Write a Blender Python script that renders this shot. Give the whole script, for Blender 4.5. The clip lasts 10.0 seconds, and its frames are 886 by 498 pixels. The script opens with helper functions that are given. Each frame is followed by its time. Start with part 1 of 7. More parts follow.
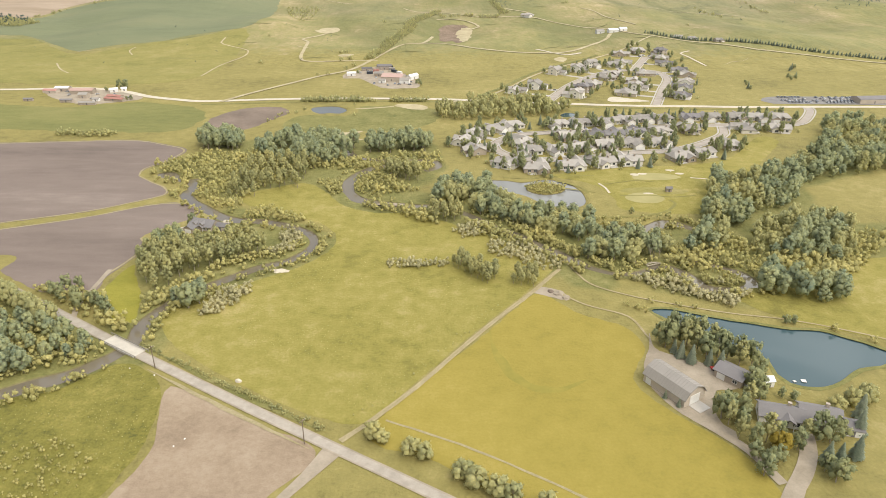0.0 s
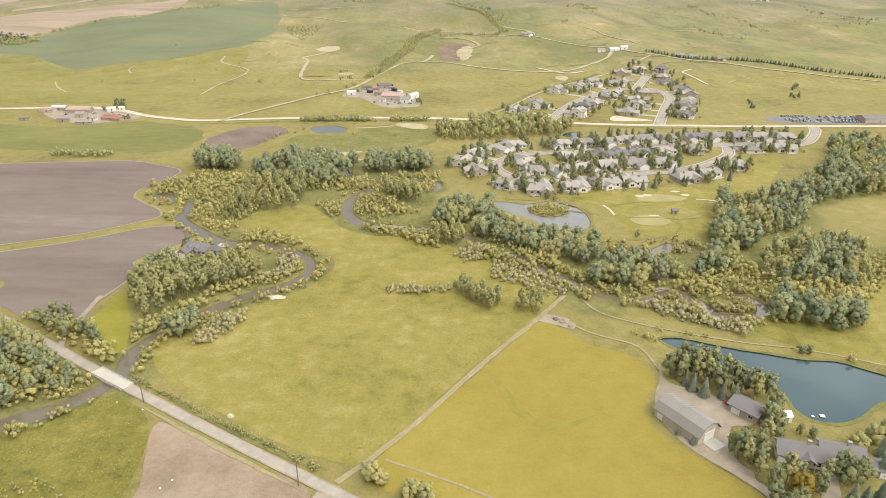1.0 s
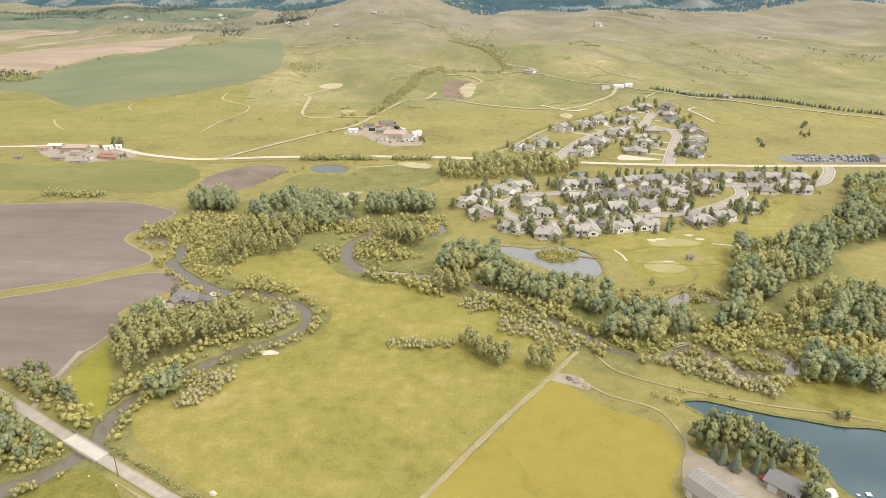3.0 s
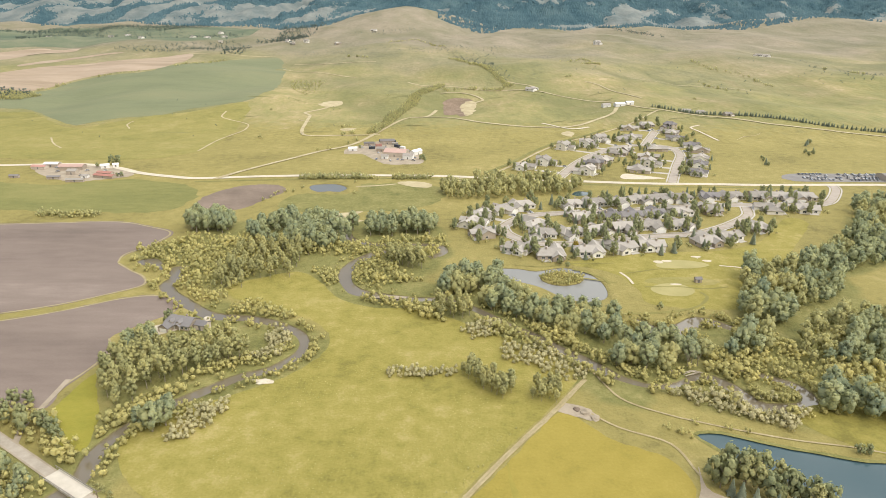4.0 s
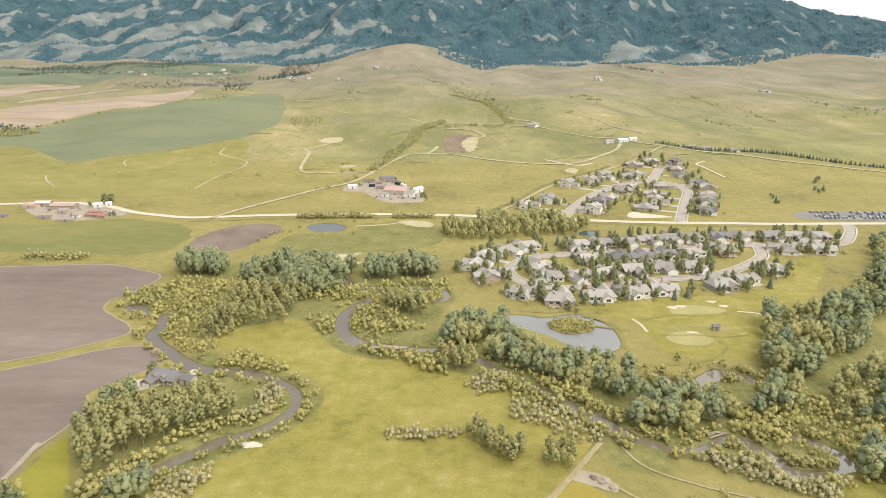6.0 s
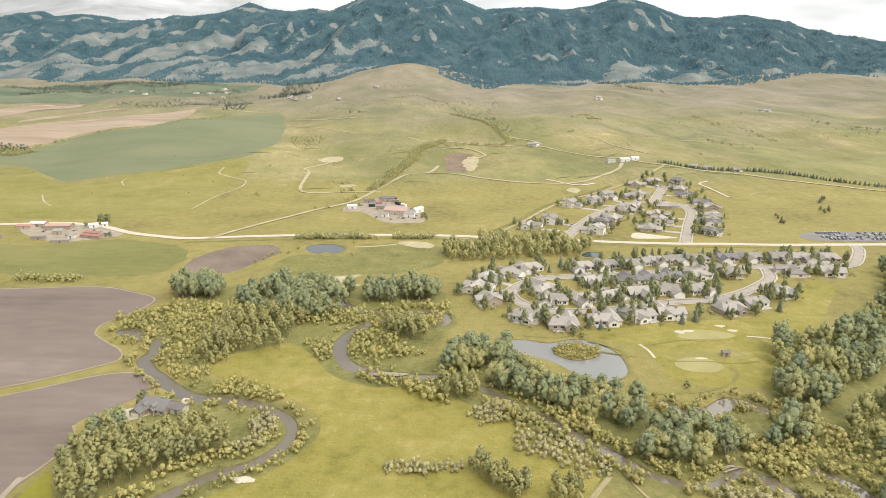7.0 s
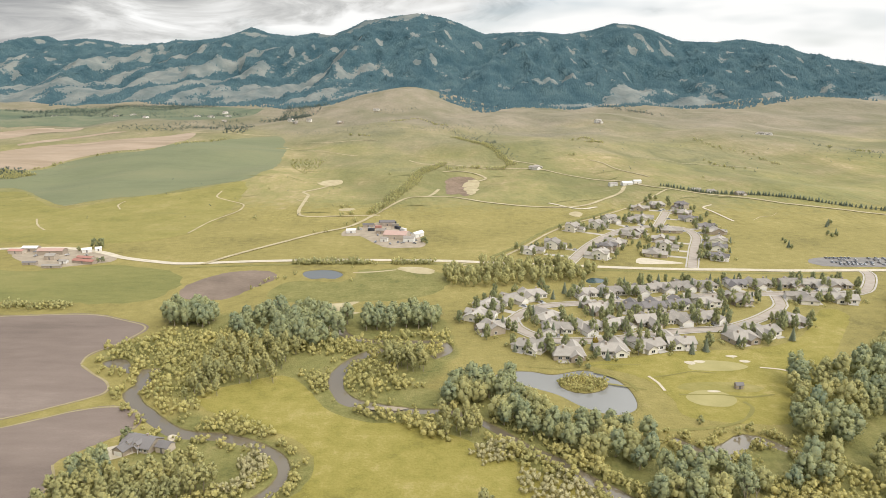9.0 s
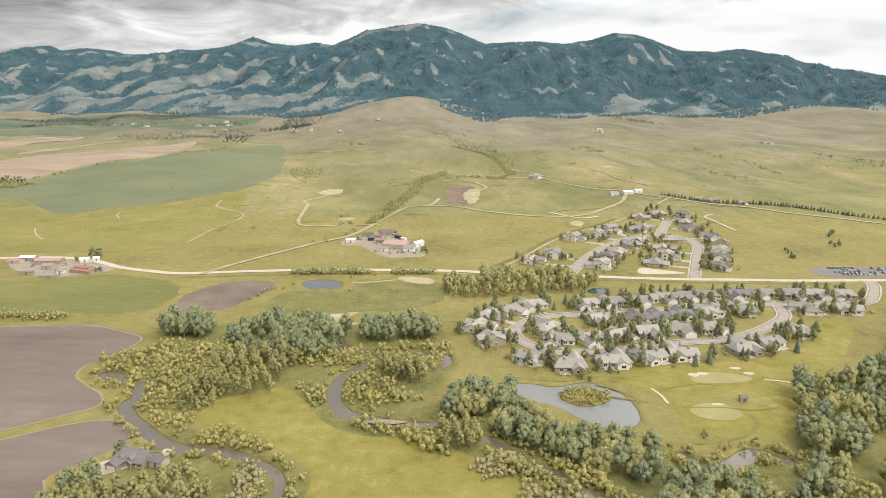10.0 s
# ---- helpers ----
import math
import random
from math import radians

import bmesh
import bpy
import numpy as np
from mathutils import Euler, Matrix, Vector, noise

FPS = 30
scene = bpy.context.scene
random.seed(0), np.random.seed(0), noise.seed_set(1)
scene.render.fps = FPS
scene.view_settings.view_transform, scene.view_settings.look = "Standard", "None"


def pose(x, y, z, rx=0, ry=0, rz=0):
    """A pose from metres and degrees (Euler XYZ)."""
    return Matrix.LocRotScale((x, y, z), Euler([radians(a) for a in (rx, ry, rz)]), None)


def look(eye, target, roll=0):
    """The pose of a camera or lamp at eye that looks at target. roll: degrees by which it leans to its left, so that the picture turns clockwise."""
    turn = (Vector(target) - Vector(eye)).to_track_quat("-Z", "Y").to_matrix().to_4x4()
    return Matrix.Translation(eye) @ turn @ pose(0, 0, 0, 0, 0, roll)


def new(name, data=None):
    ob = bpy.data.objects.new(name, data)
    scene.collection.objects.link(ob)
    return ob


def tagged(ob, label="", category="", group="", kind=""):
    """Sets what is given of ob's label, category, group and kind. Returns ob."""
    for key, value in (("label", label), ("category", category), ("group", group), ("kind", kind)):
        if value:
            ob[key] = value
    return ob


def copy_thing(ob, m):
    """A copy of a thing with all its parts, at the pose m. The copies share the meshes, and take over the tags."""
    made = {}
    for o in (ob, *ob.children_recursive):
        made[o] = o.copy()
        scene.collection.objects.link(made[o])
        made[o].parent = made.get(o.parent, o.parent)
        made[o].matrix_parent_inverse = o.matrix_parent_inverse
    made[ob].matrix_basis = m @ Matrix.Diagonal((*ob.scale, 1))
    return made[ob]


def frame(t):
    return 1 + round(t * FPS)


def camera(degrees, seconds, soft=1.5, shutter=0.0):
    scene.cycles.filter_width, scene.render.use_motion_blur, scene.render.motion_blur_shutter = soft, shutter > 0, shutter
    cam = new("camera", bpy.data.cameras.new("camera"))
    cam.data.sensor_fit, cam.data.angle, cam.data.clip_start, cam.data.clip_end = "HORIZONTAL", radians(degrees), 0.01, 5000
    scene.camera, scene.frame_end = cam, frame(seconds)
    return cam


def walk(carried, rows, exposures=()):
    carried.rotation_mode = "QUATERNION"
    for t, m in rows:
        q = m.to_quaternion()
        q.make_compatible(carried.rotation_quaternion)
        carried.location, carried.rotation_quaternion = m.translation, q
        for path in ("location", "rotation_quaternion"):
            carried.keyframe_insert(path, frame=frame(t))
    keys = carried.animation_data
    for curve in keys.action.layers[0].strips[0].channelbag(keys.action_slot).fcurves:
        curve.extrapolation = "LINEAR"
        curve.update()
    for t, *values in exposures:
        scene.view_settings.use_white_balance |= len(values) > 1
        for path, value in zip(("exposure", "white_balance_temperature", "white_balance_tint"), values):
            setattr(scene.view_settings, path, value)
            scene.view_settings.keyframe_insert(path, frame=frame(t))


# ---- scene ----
cam = camera(66.9, 10.0, soft=0.75)
PATH = [
    (0, (3.009, -45.328, 163.449), (2.982, -43.075, 162.365), 0.3),
    (0.5, (2.537, -39.620, 163.316), (2.511, -37.355, 162.260), 0.3),
    (1, (2.232, -33.678, 163.134), (2.204, -31.400, 162.105), 0.3),
    (1.5, (1.934, -27.979, 162.972), (1.903, -25.688, 161.972), 0.3),
    (2, (1.549, -22.104, 162.982), (1.516, -19.800, 162.010), 0.3),
    (2.5, (1.096, -16.422, 162.875), (1.061, -14.109, 161.930), 0.3),
    (2.7, (0.981, -14.201, 162.875), (0.944, -11.881, 161.941), 0.3),
    (4, (-0.240, 0.716, 162.297), (-0.278, 3.064, 161.438), 0.3),
    (4.5, (-0.740, 6.328, 162.254), (-0.779, 8.685, 161.425), 0.2),
    (5, (-1.110, 12.014, 162.229), (-1.150, 14.381, 161.429), 0.2),
    (5.5, (-1.405, 17.650, 162.093), (-1.446, 20.027, 161.322), 0.2),
    (7, (-2.312, 34.215, 161.528), (-2.356, 36.622, 160.852), 0.2),
    (7.5, (-2.559, 39.296, 161.084), (-2.604, 41.711, 160.440), 0.2),
    (8, (-2.755, 43.136, 160.835), (-2.800, 45.556, 160.209), 0.2),
    (8.5, (-2.928, 45.938, 160.613), (-2.974, 48.361, 160.002), 0.2),
    (9, (-2.695, 48.652, 160.479), (-2.741, 51.080, 159.884), 0.2),
    (9.5, (-2.382, 51.203, 160.399), (-2.431, 53.634, 159.820), 0.2),
    (10, (-2.211, 53.418, 160.189), (-2.260, 55.854, 159.626), 0.2),
]
walk(cam, [(t, look(eye, target, roll)) for t, eye, target, roll in PATH], [(0.0, -0.30), (1.5, -0.28), (4.0, -0.25), (5.5, -0.25), (8.0, -0.32), (10.0, -0.40)])

from mathutils.geometry import delaunay_2d_cdt

# the plan of the place is drawn in units of 1.25 m, and brought to full size at the end
SIZE = 1.25

# ---- light ----
SUN_ELEVATION, SUN_AZIMUTH = 52.0, 150.0
world = bpy.data.worlds.new("world")
scene.world = world
world.use_nodes = True
wn, wl = world.node_tree.nodes, world.node_tree.links
wn.clear()


def wnode(kind, **values):
    n = wn.new(kind)
    for k, v in values.items():
        n.inputs[k].default_value = v
    return n


sky = wn.new("ShaderNodeTexSky")
sky.sky_type, sky.sun_disc = "NISHITA", False
sky.sun_elevation, sky.sun_rotation = radians(SUN_ELEVATION), radians(SUN_AZIMUTH)
sky_strength = wn.new("ShaderNodeVectorMath")
sky_strength.operation = "SCALE"
sky_strength.inputs["Scale"].default_value = 0.11
wl.new(sky.outputs[0], sky_strength.inputs[0])
coord = wn.new("ShaderNodeTexCoord")
stretch = wn.new("ShaderNodeMapping")
stretch.inputs["Scale"].default_value = (1.5, 1.5, 6.0)
stretch.inputs["Location"].default_value = (0.35, 0.2, 0.1)
wl.new(coord.outputs["Generated"], stretch.inputs["Vector"])
cloud = wnode("ShaderNodeTexNoise", Scale=4.2, Detail=9.0, Roughness=0.60, Distortion=0.7)
wl.new(stretch.outputs[0], cloud.inputs["Vector"])
# greyer higher up and to the west, whiter down at the horizon
lean = wn.new("ShaderNodeVectorMath")
lean.operation = "DOT_PRODUCT"
lean.inputs[1].default_value = (-0.52, 0.0, 0.0)
wl.new(coord.outputs["Generated"], lean.inputs[0])
rise_xyz = wn.new("ShaderNodeSeparateXYZ")
wl.new(coord.outputs["Generated"], rise_xyz.inputs[0])
climb = wn.new("ShaderNodeMapRange")
climb.inputs["From Min"].default_value, climb.inputs["From Max"].default_value = 0.085, 0.155
climb.inputs["To Min"].default_value, climb.inputs["To Max"].default_value = -0.24, 0.09
wl.new(rise_xyz.outputs["Z"], climb.inputs["Value"])
sum_a, sum_b = wn.new("ShaderNodeMath"), wn.new("ShaderNodeMath")
wl.new(cloud.outputs["Fac"], sum_a.inputs[0])
wl.new(lean.outputs["Value"], sum_a.inputs[1])
wl.new(sum_a.outputs[0], sum_b.inputs[0])
wl.new(climb.outputs[0], sum_b.inputs[1])
cover = wn.new("ShaderNodeValToRGB")
cover.color_ramp.elements[0].position, cover.color_ramp.elements[0].color = 0.32, (1.30, 1.30, 1.28, 1)
cover.color_ramp.elements[1].position, cover.color_ramp.elements[1].color = 0.72, (0.34, 0.35, 0.37, 1)
step = cover.color_ramp.elements.new(0.47)
step.color = (0.84, 0.84, 0.82, 1)
wl.new(sum_b.outputs[0], cover.inputs[0])
gaps = wnode("ShaderNodeTexNoise", Scale=1.7, Detail=4.0, Roughness=0.5)
wl.new(stretch.outputs[0], gaps.inputs["Vector"])
gap_ramp = wn.new("ShaderNodeValToRGB")
gap_ramp.color_ramp.elements[0].position, gap_ramp.color_ramp.elements[0].color = 0.30, (0.25, 0.25, 0.25, 1)
gap_ramp.color_ramp.elements[1].position, gap_ramp.color_ramp.elements[1].color = 0.46, (1, 1, 1, 1)
wl.new(gaps.outputs["Fac"], gap_ramp.inputs[0])
blend = wn.new("ShaderNodeMix")
blend.data_type = "RGBA"
wl.new(gap_ramp.outputs[0], blend.inputs["Factor"])
wl.new(sky_strength.outputs[0], blend.inputs["A"])
wl.new(cover.outputs[0], blend.inputs["B"])
# an overcast sky is brighter overhead than at the horizon
parts_xyz = wn.new("ShaderNodeSeparateXYZ")
wl.new(coord.outputs["Generated"], parts_xyz.inputs[0])
overhead = wn.new("ShaderNodeMapRange")
overhead.inputs["From Min"].default_value, overhead.inputs["From Max"].default_value = 0.10, 0.9
overhead.inputs["To Min"].default_value, overhead.inputs["To Max"].default_value = 1.0, 3.9
wl.new(parts_xyz.outputs["Z"], overhead.inputs["Value"])
background = wn.new("ShaderNodeBackground")
wl.new(overhead.outputs[0], background.inputs["Strength"])
wl.new(blend.outputs["Result"], background.inputs["Color"])
world_out = wn.new("ShaderNodeOutputWorld")
wl.new(background.outputs[0], world_out.inputs["Surface"])

sun_data = bpy.data.lights.new("sun", "SUN")
sun_data.energy, sun_data.angle, sun_data.color = 1.65, radians(18), (1.0, 0.875, 0.67)
sun = new("sun", sun_data)
_a, _e = radians(SUN_AZIMUTH), radians(SUN_ELEVATION)
sun.matrix_world = look((0, 0, 900), (-900 * math.sin(_a) * math.cos(_e), -900 * math.cos(_a) * math.cos(_e), 900 - 900 * math.sin(_e)))


# ---- materials ----
def plan_position(nodes, links):
    """The place of a surface's point, in the units of the plan."""
    geo = nodes.new("ShaderNodeNewGeometry")
    k = nodes.new("ShaderNodeVectorMath")
    k.operation = "SCALE"
    k.inputs["Scale"].default_value = 1 / SIZE
    links.new(geo.outputs["Position"], k.inputs[0])
    return k.outputs[0]


def material(name, stops, scales=(0.05, 0.6), roughness=0.9, bump=0.0, bump_scale=1.0, metallic=0.0, fine=0.35, per_object=0.0, stretch_by=(1, 1, 1), specular=0.25, object_space=False):
    """A surface that wanders between the colours of stops, by noise at two sizes (waves per metre)."""
    m = bpy.data.materials.new(name)
    m.use_nodes = True
    nodes, links = m.node_tree.nodes, m.node_tree.links
    bsdf = nodes["Principled BSDF"]
    bsdf.inputs["Roughness"].default_value = roughness
    bsdf.inputs["Metallic"].default_value = metallic
    bsdf.inputs["Specular IOR Level"].default_value = specular
    tc = nodes.new("ShaderNodeTexCoord")
    mp = nodes.new("ShaderNodeMapping")
    mp.inputs["Scale"].default_value = stretch_by
    if object_space:
        links.new(tc.outputs["Object"], mp.inputs["Vector"])
    else:
        links.new(plan_position(nodes, links), mp.inputs["Vector"])
    total = None
    for i, (s, w) in enumerate(zip(scales, (1.0, fine, fine * 0.7))):
        n = nodes.new("ShaderNodeTexNoise")
        n.inputs["Scale"].default_value, n.inputs["Detail"].default_value, n.inputs["Roughness"].default_value = s, 5.0, 0.6
        links.new(mp.outputs[0], n.inputs["Vector"])
        k = nodes.new("ShaderNodeMath")
        k.operation = "MULTIPLY_ADD"
        k.inputs[1].default_value = w
        links.new(n.outputs["Fac"], k.inputs[0])
        if total is None:
            k.inputs[2].default_value = 0.0
        else:
            links.new(total, k.inputs[2])
        total = k.outputs[0]
    weight = sum((1.0, fine, fine * 0.7)[:len(scales)])
    if per_object:
        info = nodes.new("ShaderNodeObjectInfo")
        k = nodes.new("ShaderNodeMath")
        k.operation = "MULTIPLY_ADD"
        k.inputs[1].default_value = per_object
        links.new(info.outputs["Random"], k.inputs[0])
        links.new(total, k.inputs[2])
        total = k.outputs[0]
        low, high = 0.38 * weight, 0.62 * weight + per_object
    else:
        low, high = 0.37 * weight, 0.63 * weight
    rng = nodes.new("ShaderNodeMapRange")
    rng.inputs["From Min"].default_value, rng.inputs["From Max"].default_value = low, high
    links.new(total, rng.inputs["Value"])
    ramp = nodes.new("ShaderNodeValToRGB")
    els = ramp.color_ramp.elements
    while len(els) < len(stops):
        els.new(0.5)
    for i, c in enumerate(stops):
        els[i].position = i / max(1, len(stops) - 1)
        els[i].color = (*c, 1)
    links.new(rng.outputs[0], ramp.inputs[0])
    links.new(ramp.outputs[0], bsdf.inputs["Base Color"])
    if bump:
        bn = nodes.new("ShaderNodeTexNoise")
        bn.inputs["Scale"].default_value, bn.inputs["Detail"].default_value, bn.inputs["Roughness"].default_value = bump_scale, 6.0, 0.65
        links.new(mp.outputs[0], bn.inputs["Vector"])
        b = nodes.new("ShaderNodeBump")
        b.inputs["Strength"].default_value, b.inputs["Distance"].default_value = min(1.0, bump), max(1.0, bump)
        links.new(bn.outputs["Fac"], b.inputs["Height"])
        links.new(b.outputs[0], bsdf.inputs["Normal"])
    return m


GRASS_STOPS = [(0.152, 0.129, 0.045), (0.227, 0.194, 0.064), (0.263, 0.223, 0.075), (0.330, 0.271, 0.111)]
M_GRASS = material("grassland", GRASS_STOPS, (0.014, 0.16, 0.9), 0.95, 0.8, 0.7, fine=0.8)
M_MEADOW = material("hay_meadow", [(0.220, 0.180, 0.037), (0.260, 0.209, 0.043), (0.286, 0.228, 0.050), (0.326, 0.256, 0.068)], (0.014, 0.16, 1.0), 0.95, 0.4, 0.8, fine=0.6)
M_PADDOCK = material("grazed_paddock", [(0.163, 0.143, 0.034), (0.228, 0.200, 0.047), (0.268, 0.230, 0.062), (0.341, 0.281, 0.107)], (0.020, 0.16, 1.0), 0.95, 0.6, 0.8, fine=0.75)
M_LUSH = material("lush_grass", [(0.090, 0.090, 0.023), (0.165, 0.150, 0.032), (0.205, 0.182, 0.042), (0.270, 0.230, 0.063)], (0.05, 0.3, 1.2), 0.95, 1.0, 0.5, fine=0.9)
M_HILL = material("hill_grass", [(0.139, 0.141, 0.057), (0.205, 0.196, 0.075), (0.245, 0.223, 0.087), (0.299, 0.251, 0.114), (0.399, 0.319, 0.177)], (0.006, 0.028, 0.16), 0.95, 8.0, 0.02, fine=0.75, stretch_by=(1, 0.5, 1))
def dry_hazy_with_distance(m, stops):
    """The grass grows tanner up the fan, in an uneven way, its far colours greyed by painted haze."""
    nodes, links = m.node_tree.nodes, m.node_tree.links
    bsdf = nodes["Principled BSDF"]
    old = bsdf.inputs["Base Color"].links[0].from_socket
    shade = next(n for n in nodes if n.type == "MAP_RANGE").outputs[0]
    ramp = nodes.new("ShaderNodeValToRGB")
    els = ramp.color_ramp.elements
    while len(els) < len(stops):
        els.new(0.5)
    for i, c in enumerate(stops):
        els[i].position, els[i].color = i / (len(stops) - 1), (*c, 1)
    links.new(shade, ramp.inputs[0])
    place = plan_position(nodes, links)
    xyz = nodes.new("ShaderNodeSeparateXYZ")
    links.new(place, xyz.inputs[0])
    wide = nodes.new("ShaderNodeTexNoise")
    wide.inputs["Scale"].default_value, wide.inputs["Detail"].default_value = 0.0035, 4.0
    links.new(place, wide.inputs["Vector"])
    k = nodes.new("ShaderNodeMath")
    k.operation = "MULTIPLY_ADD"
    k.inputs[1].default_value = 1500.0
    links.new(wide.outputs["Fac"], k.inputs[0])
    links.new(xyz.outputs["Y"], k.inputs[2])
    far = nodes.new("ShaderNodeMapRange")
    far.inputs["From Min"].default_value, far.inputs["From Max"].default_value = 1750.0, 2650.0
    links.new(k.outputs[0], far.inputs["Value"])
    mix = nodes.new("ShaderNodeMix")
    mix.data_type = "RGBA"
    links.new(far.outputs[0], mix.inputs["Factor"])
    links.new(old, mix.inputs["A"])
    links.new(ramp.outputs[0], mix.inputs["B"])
    # damp gullies are greener, and darkened further as painted relief shade; crests drier
    damp = nodes.new("ShaderNodeAttribute")
    damp.attribute_name = "damp"
    green = nodes.new("ShaderNodeMix")
    green.data_type = "RGBA"
    green.inputs["B"].default_value = (0.092, 0.102, 0.038, 1)
    links.new(damp.outputs["Fac"], green.inputs["Factor"])
    links.new(mix.outputs["Result"], green.inputs["A"])
    links.new(green.outputs["Result"], bsdf.inputs["Base Color"])


# tan far grass, with extra blue mixed in for haze
dry_hazy_with_distance(M_HILL, [(0.155, 0.143, 0.095), (0.206, 0.182, 0.123), (0.245, 0.209, 0.146), (0.290, 0.242, 0.180)])
BRUSH_STOPS = [(0.108, 0.112, 0.036), (0.160, 0.155, 0.050), (0.205, 0.190, 0.066), (0.265, 0.232, 0.096)]
M_BRUSH = material("rough_undergrowth", BRUSH_STOPS, (0.06, 0.4, 1.5), 0.95, 0.6, 0.8, fine=0.9)


def blended(m, stops, scales, fine, attribute):
    """Let a second grass, of the given colours, take over by degrees where the attribute says so."""
    nodes, links = m.node_tree.nodes, m.node_tree.links
    bsdf = nodes["Principled BSDF"]
    old = bsdf.inputs["Base Color"].links[0].from_socket
    place = plan_position(nodes, links)
    total, weight = None, 0.0
    for size, w in zip(scales, (1.0, fine, fine * 0.7)):
        n = nodes.new("ShaderNodeTexNoise")
        n.inputs["Scale"].default_value, n.inputs["Detail"].default_value, n.inputs["Roughness"].default_value = size, 5.0, 0.6
        links.new(place, n.inputs["Vector"])
        k = nodes.new("ShaderNodeMath")
        k.operation = "MULTIPLY_ADD"
        k.inputs[1].default_value, k.inputs[2].default_value = w, 0.0
        links.new(n.outputs["Fac"], k.inputs[0])
        if total is not None:
            links.new(total, k.inputs[2])
        total, weight = k.outputs[0], weight + w
    rng = nodes.new("ShaderNodeMapRange")
    rng.inputs["From Min"].default_value, rng.inputs["From Max"].default_value = 0.37 * weight, 0.63 * weight
    links.new(total, rng.inputs["Value"])
    ramp = nodes.new("ShaderNodeValToRGB")
    els = ramp.color_ramp.elements
    while len(els) < len(stops):
        els.new(0.5)
    for i, c in enumerate(stops):
        els[i].position, els[i].color = i / (len(stops) - 1), (*c, 1)
    links.new(rng.outputs[0], ramp.inputs[0])
    att = nodes.new("ShaderNodeAttribute")
    att.attribute_name = attribute
    ragged = nodes.new("ShaderNodeTexNoise")
    ragged.inputs["Scale"].default_value, ragged.inputs["Detail"].default_value = 0.09, 5.0
    links.new(place, ragged.inputs["Vector"])
    k = nodes.new("ShaderNodeMath")
    k.operation = "MULTIPLY_ADD"
    k.inputs[1].default_value = 1.0
    links.new(ragged.outputs["Fac"], k.inputs[0])
    links.new(att.outputs["Fac"], k.inputs[2])
    edge = nodes.new("ShaderNodeMapRange")
    edge.inputs["From Min"].default_value, edge.inputs["From Max"].default_value = 0.80, 1.20
    links.new(k.outputs[0], edge.inputs["Value"])
    mix = nodes.new("ShaderNodeMix")
    mix.data_type = "RGBA"
    links.new(edge.outputs[0], mix.inputs["Factor"])
    links.new(old, mix.inputs["A"])
    links.new(ramp.outputs[0], mix.inputs["B"])
    links.new(mix.outputs["Result"], bsdf.inputs["Base Color"])


blended(M_GRASS, BRUSH_STOPS, (0.06, 0.4, 1.5), 0.9, "brushy")
blended(M_HILL, GRASS_STOPS, (0.014, 0.16, 0.9), 0.8, "level")
M_TEAL = material("green_crop", [(0.137, 0.152, 0.082), (0.163, 0.176, 0.095), (0.186, 0.188, 0.101)], (0.007, 0.06, 0.4), 0.95, 0.4, 0.3, stretch_by=(0.6, 1.5, 1))
M_TAN = material("ripe_stubble", [(0.255, 0.195, 0.130), (0.310, 0.240, 0.170), (0.370, 0.290, 0.215)], (0.01, 0.1), 0.95, 0.2, 0.3, stretch_by=(0.4, 2.0, 1))
M_PLOUGH = material("ploughed_soil", [(0.146, 0.115, 0.096), (0.180, 0.141, 0.118), (0.205, 0.162, 0.136), (0.255, 0.207, 0.174)], (0.012, 0.12, 1.8), 0.95, 0.3, 1.5, fine=0.35, stretch_by=(0.5, 1.6, 1))
M_BARE = material("bare_stubble", [(0.210, 0.155, 0.105), (0.290, 0.220, 0.151), (0.353, 0.281, 0.202)], (0.05, 0.5, 2.5), 0.95, 0.3, 1.6, fine=0.5)
M_MUD = material("dried_mud", [(0.145, 0.111, 0.085), (0.221, 0.170, 0.132)], (0.04, 0.4), 0.9, 0.2, 1.0)
M_ASPHALT = material("pale_asphalt", [(0.30, 0.262, 0.214), (0.40, 0.352, 0.290)], (0.3, 3.0), 0.85, 0.1, 8.0)
M_GRAVEL = material("gravel", [(0.266, 0.222, 0.163), (0.370, 0.311, 0.237)], (0.15, 1.5), 0.95, 0.2, 4.0)
M_TRACK = material("pale_earth_track", [(0.33, 0.275, 0.160), (0.45, 0.385, 0.245)], (0.08, 0.8), 0.95)
M_RUT = material("trodden_earth", [(0.255, 0.205, 0.105), (0.39, 0.325, 0.19)], (0.12, 0.9), 0.95, fine=0.7)
M_SAND = material("pale_sand", [(0.452, 0.398, 0.296), (0.562, 0.499, 0.398)], (0.2, 1.5), 0.95, 0.2, 3.0)
M_CONCRETE = material("concrete", [(0.374, 0.347, 0.306), (0.462, 0.428, 0.381)], (0.2, 2.0), 0.85, 0.1, 5.0)
M_PASTURE = material("green_pasture", [(0.135, 0.140, 0.046), (0.180, 0.176, 0.058), (0.225, 0.205, 0.075)], (0.02, 0.12, 0.7), 0.95, 0.6, 0.6, fine=0.7, stretch_by=(0.6, 1.4, 1))
M_BANK = material("river_bank", [(0.10, 0.085, 0.04), (0.20, 0.17, 0.08)], (0.1, 0.8), 0.95, 0.4, 1.5)


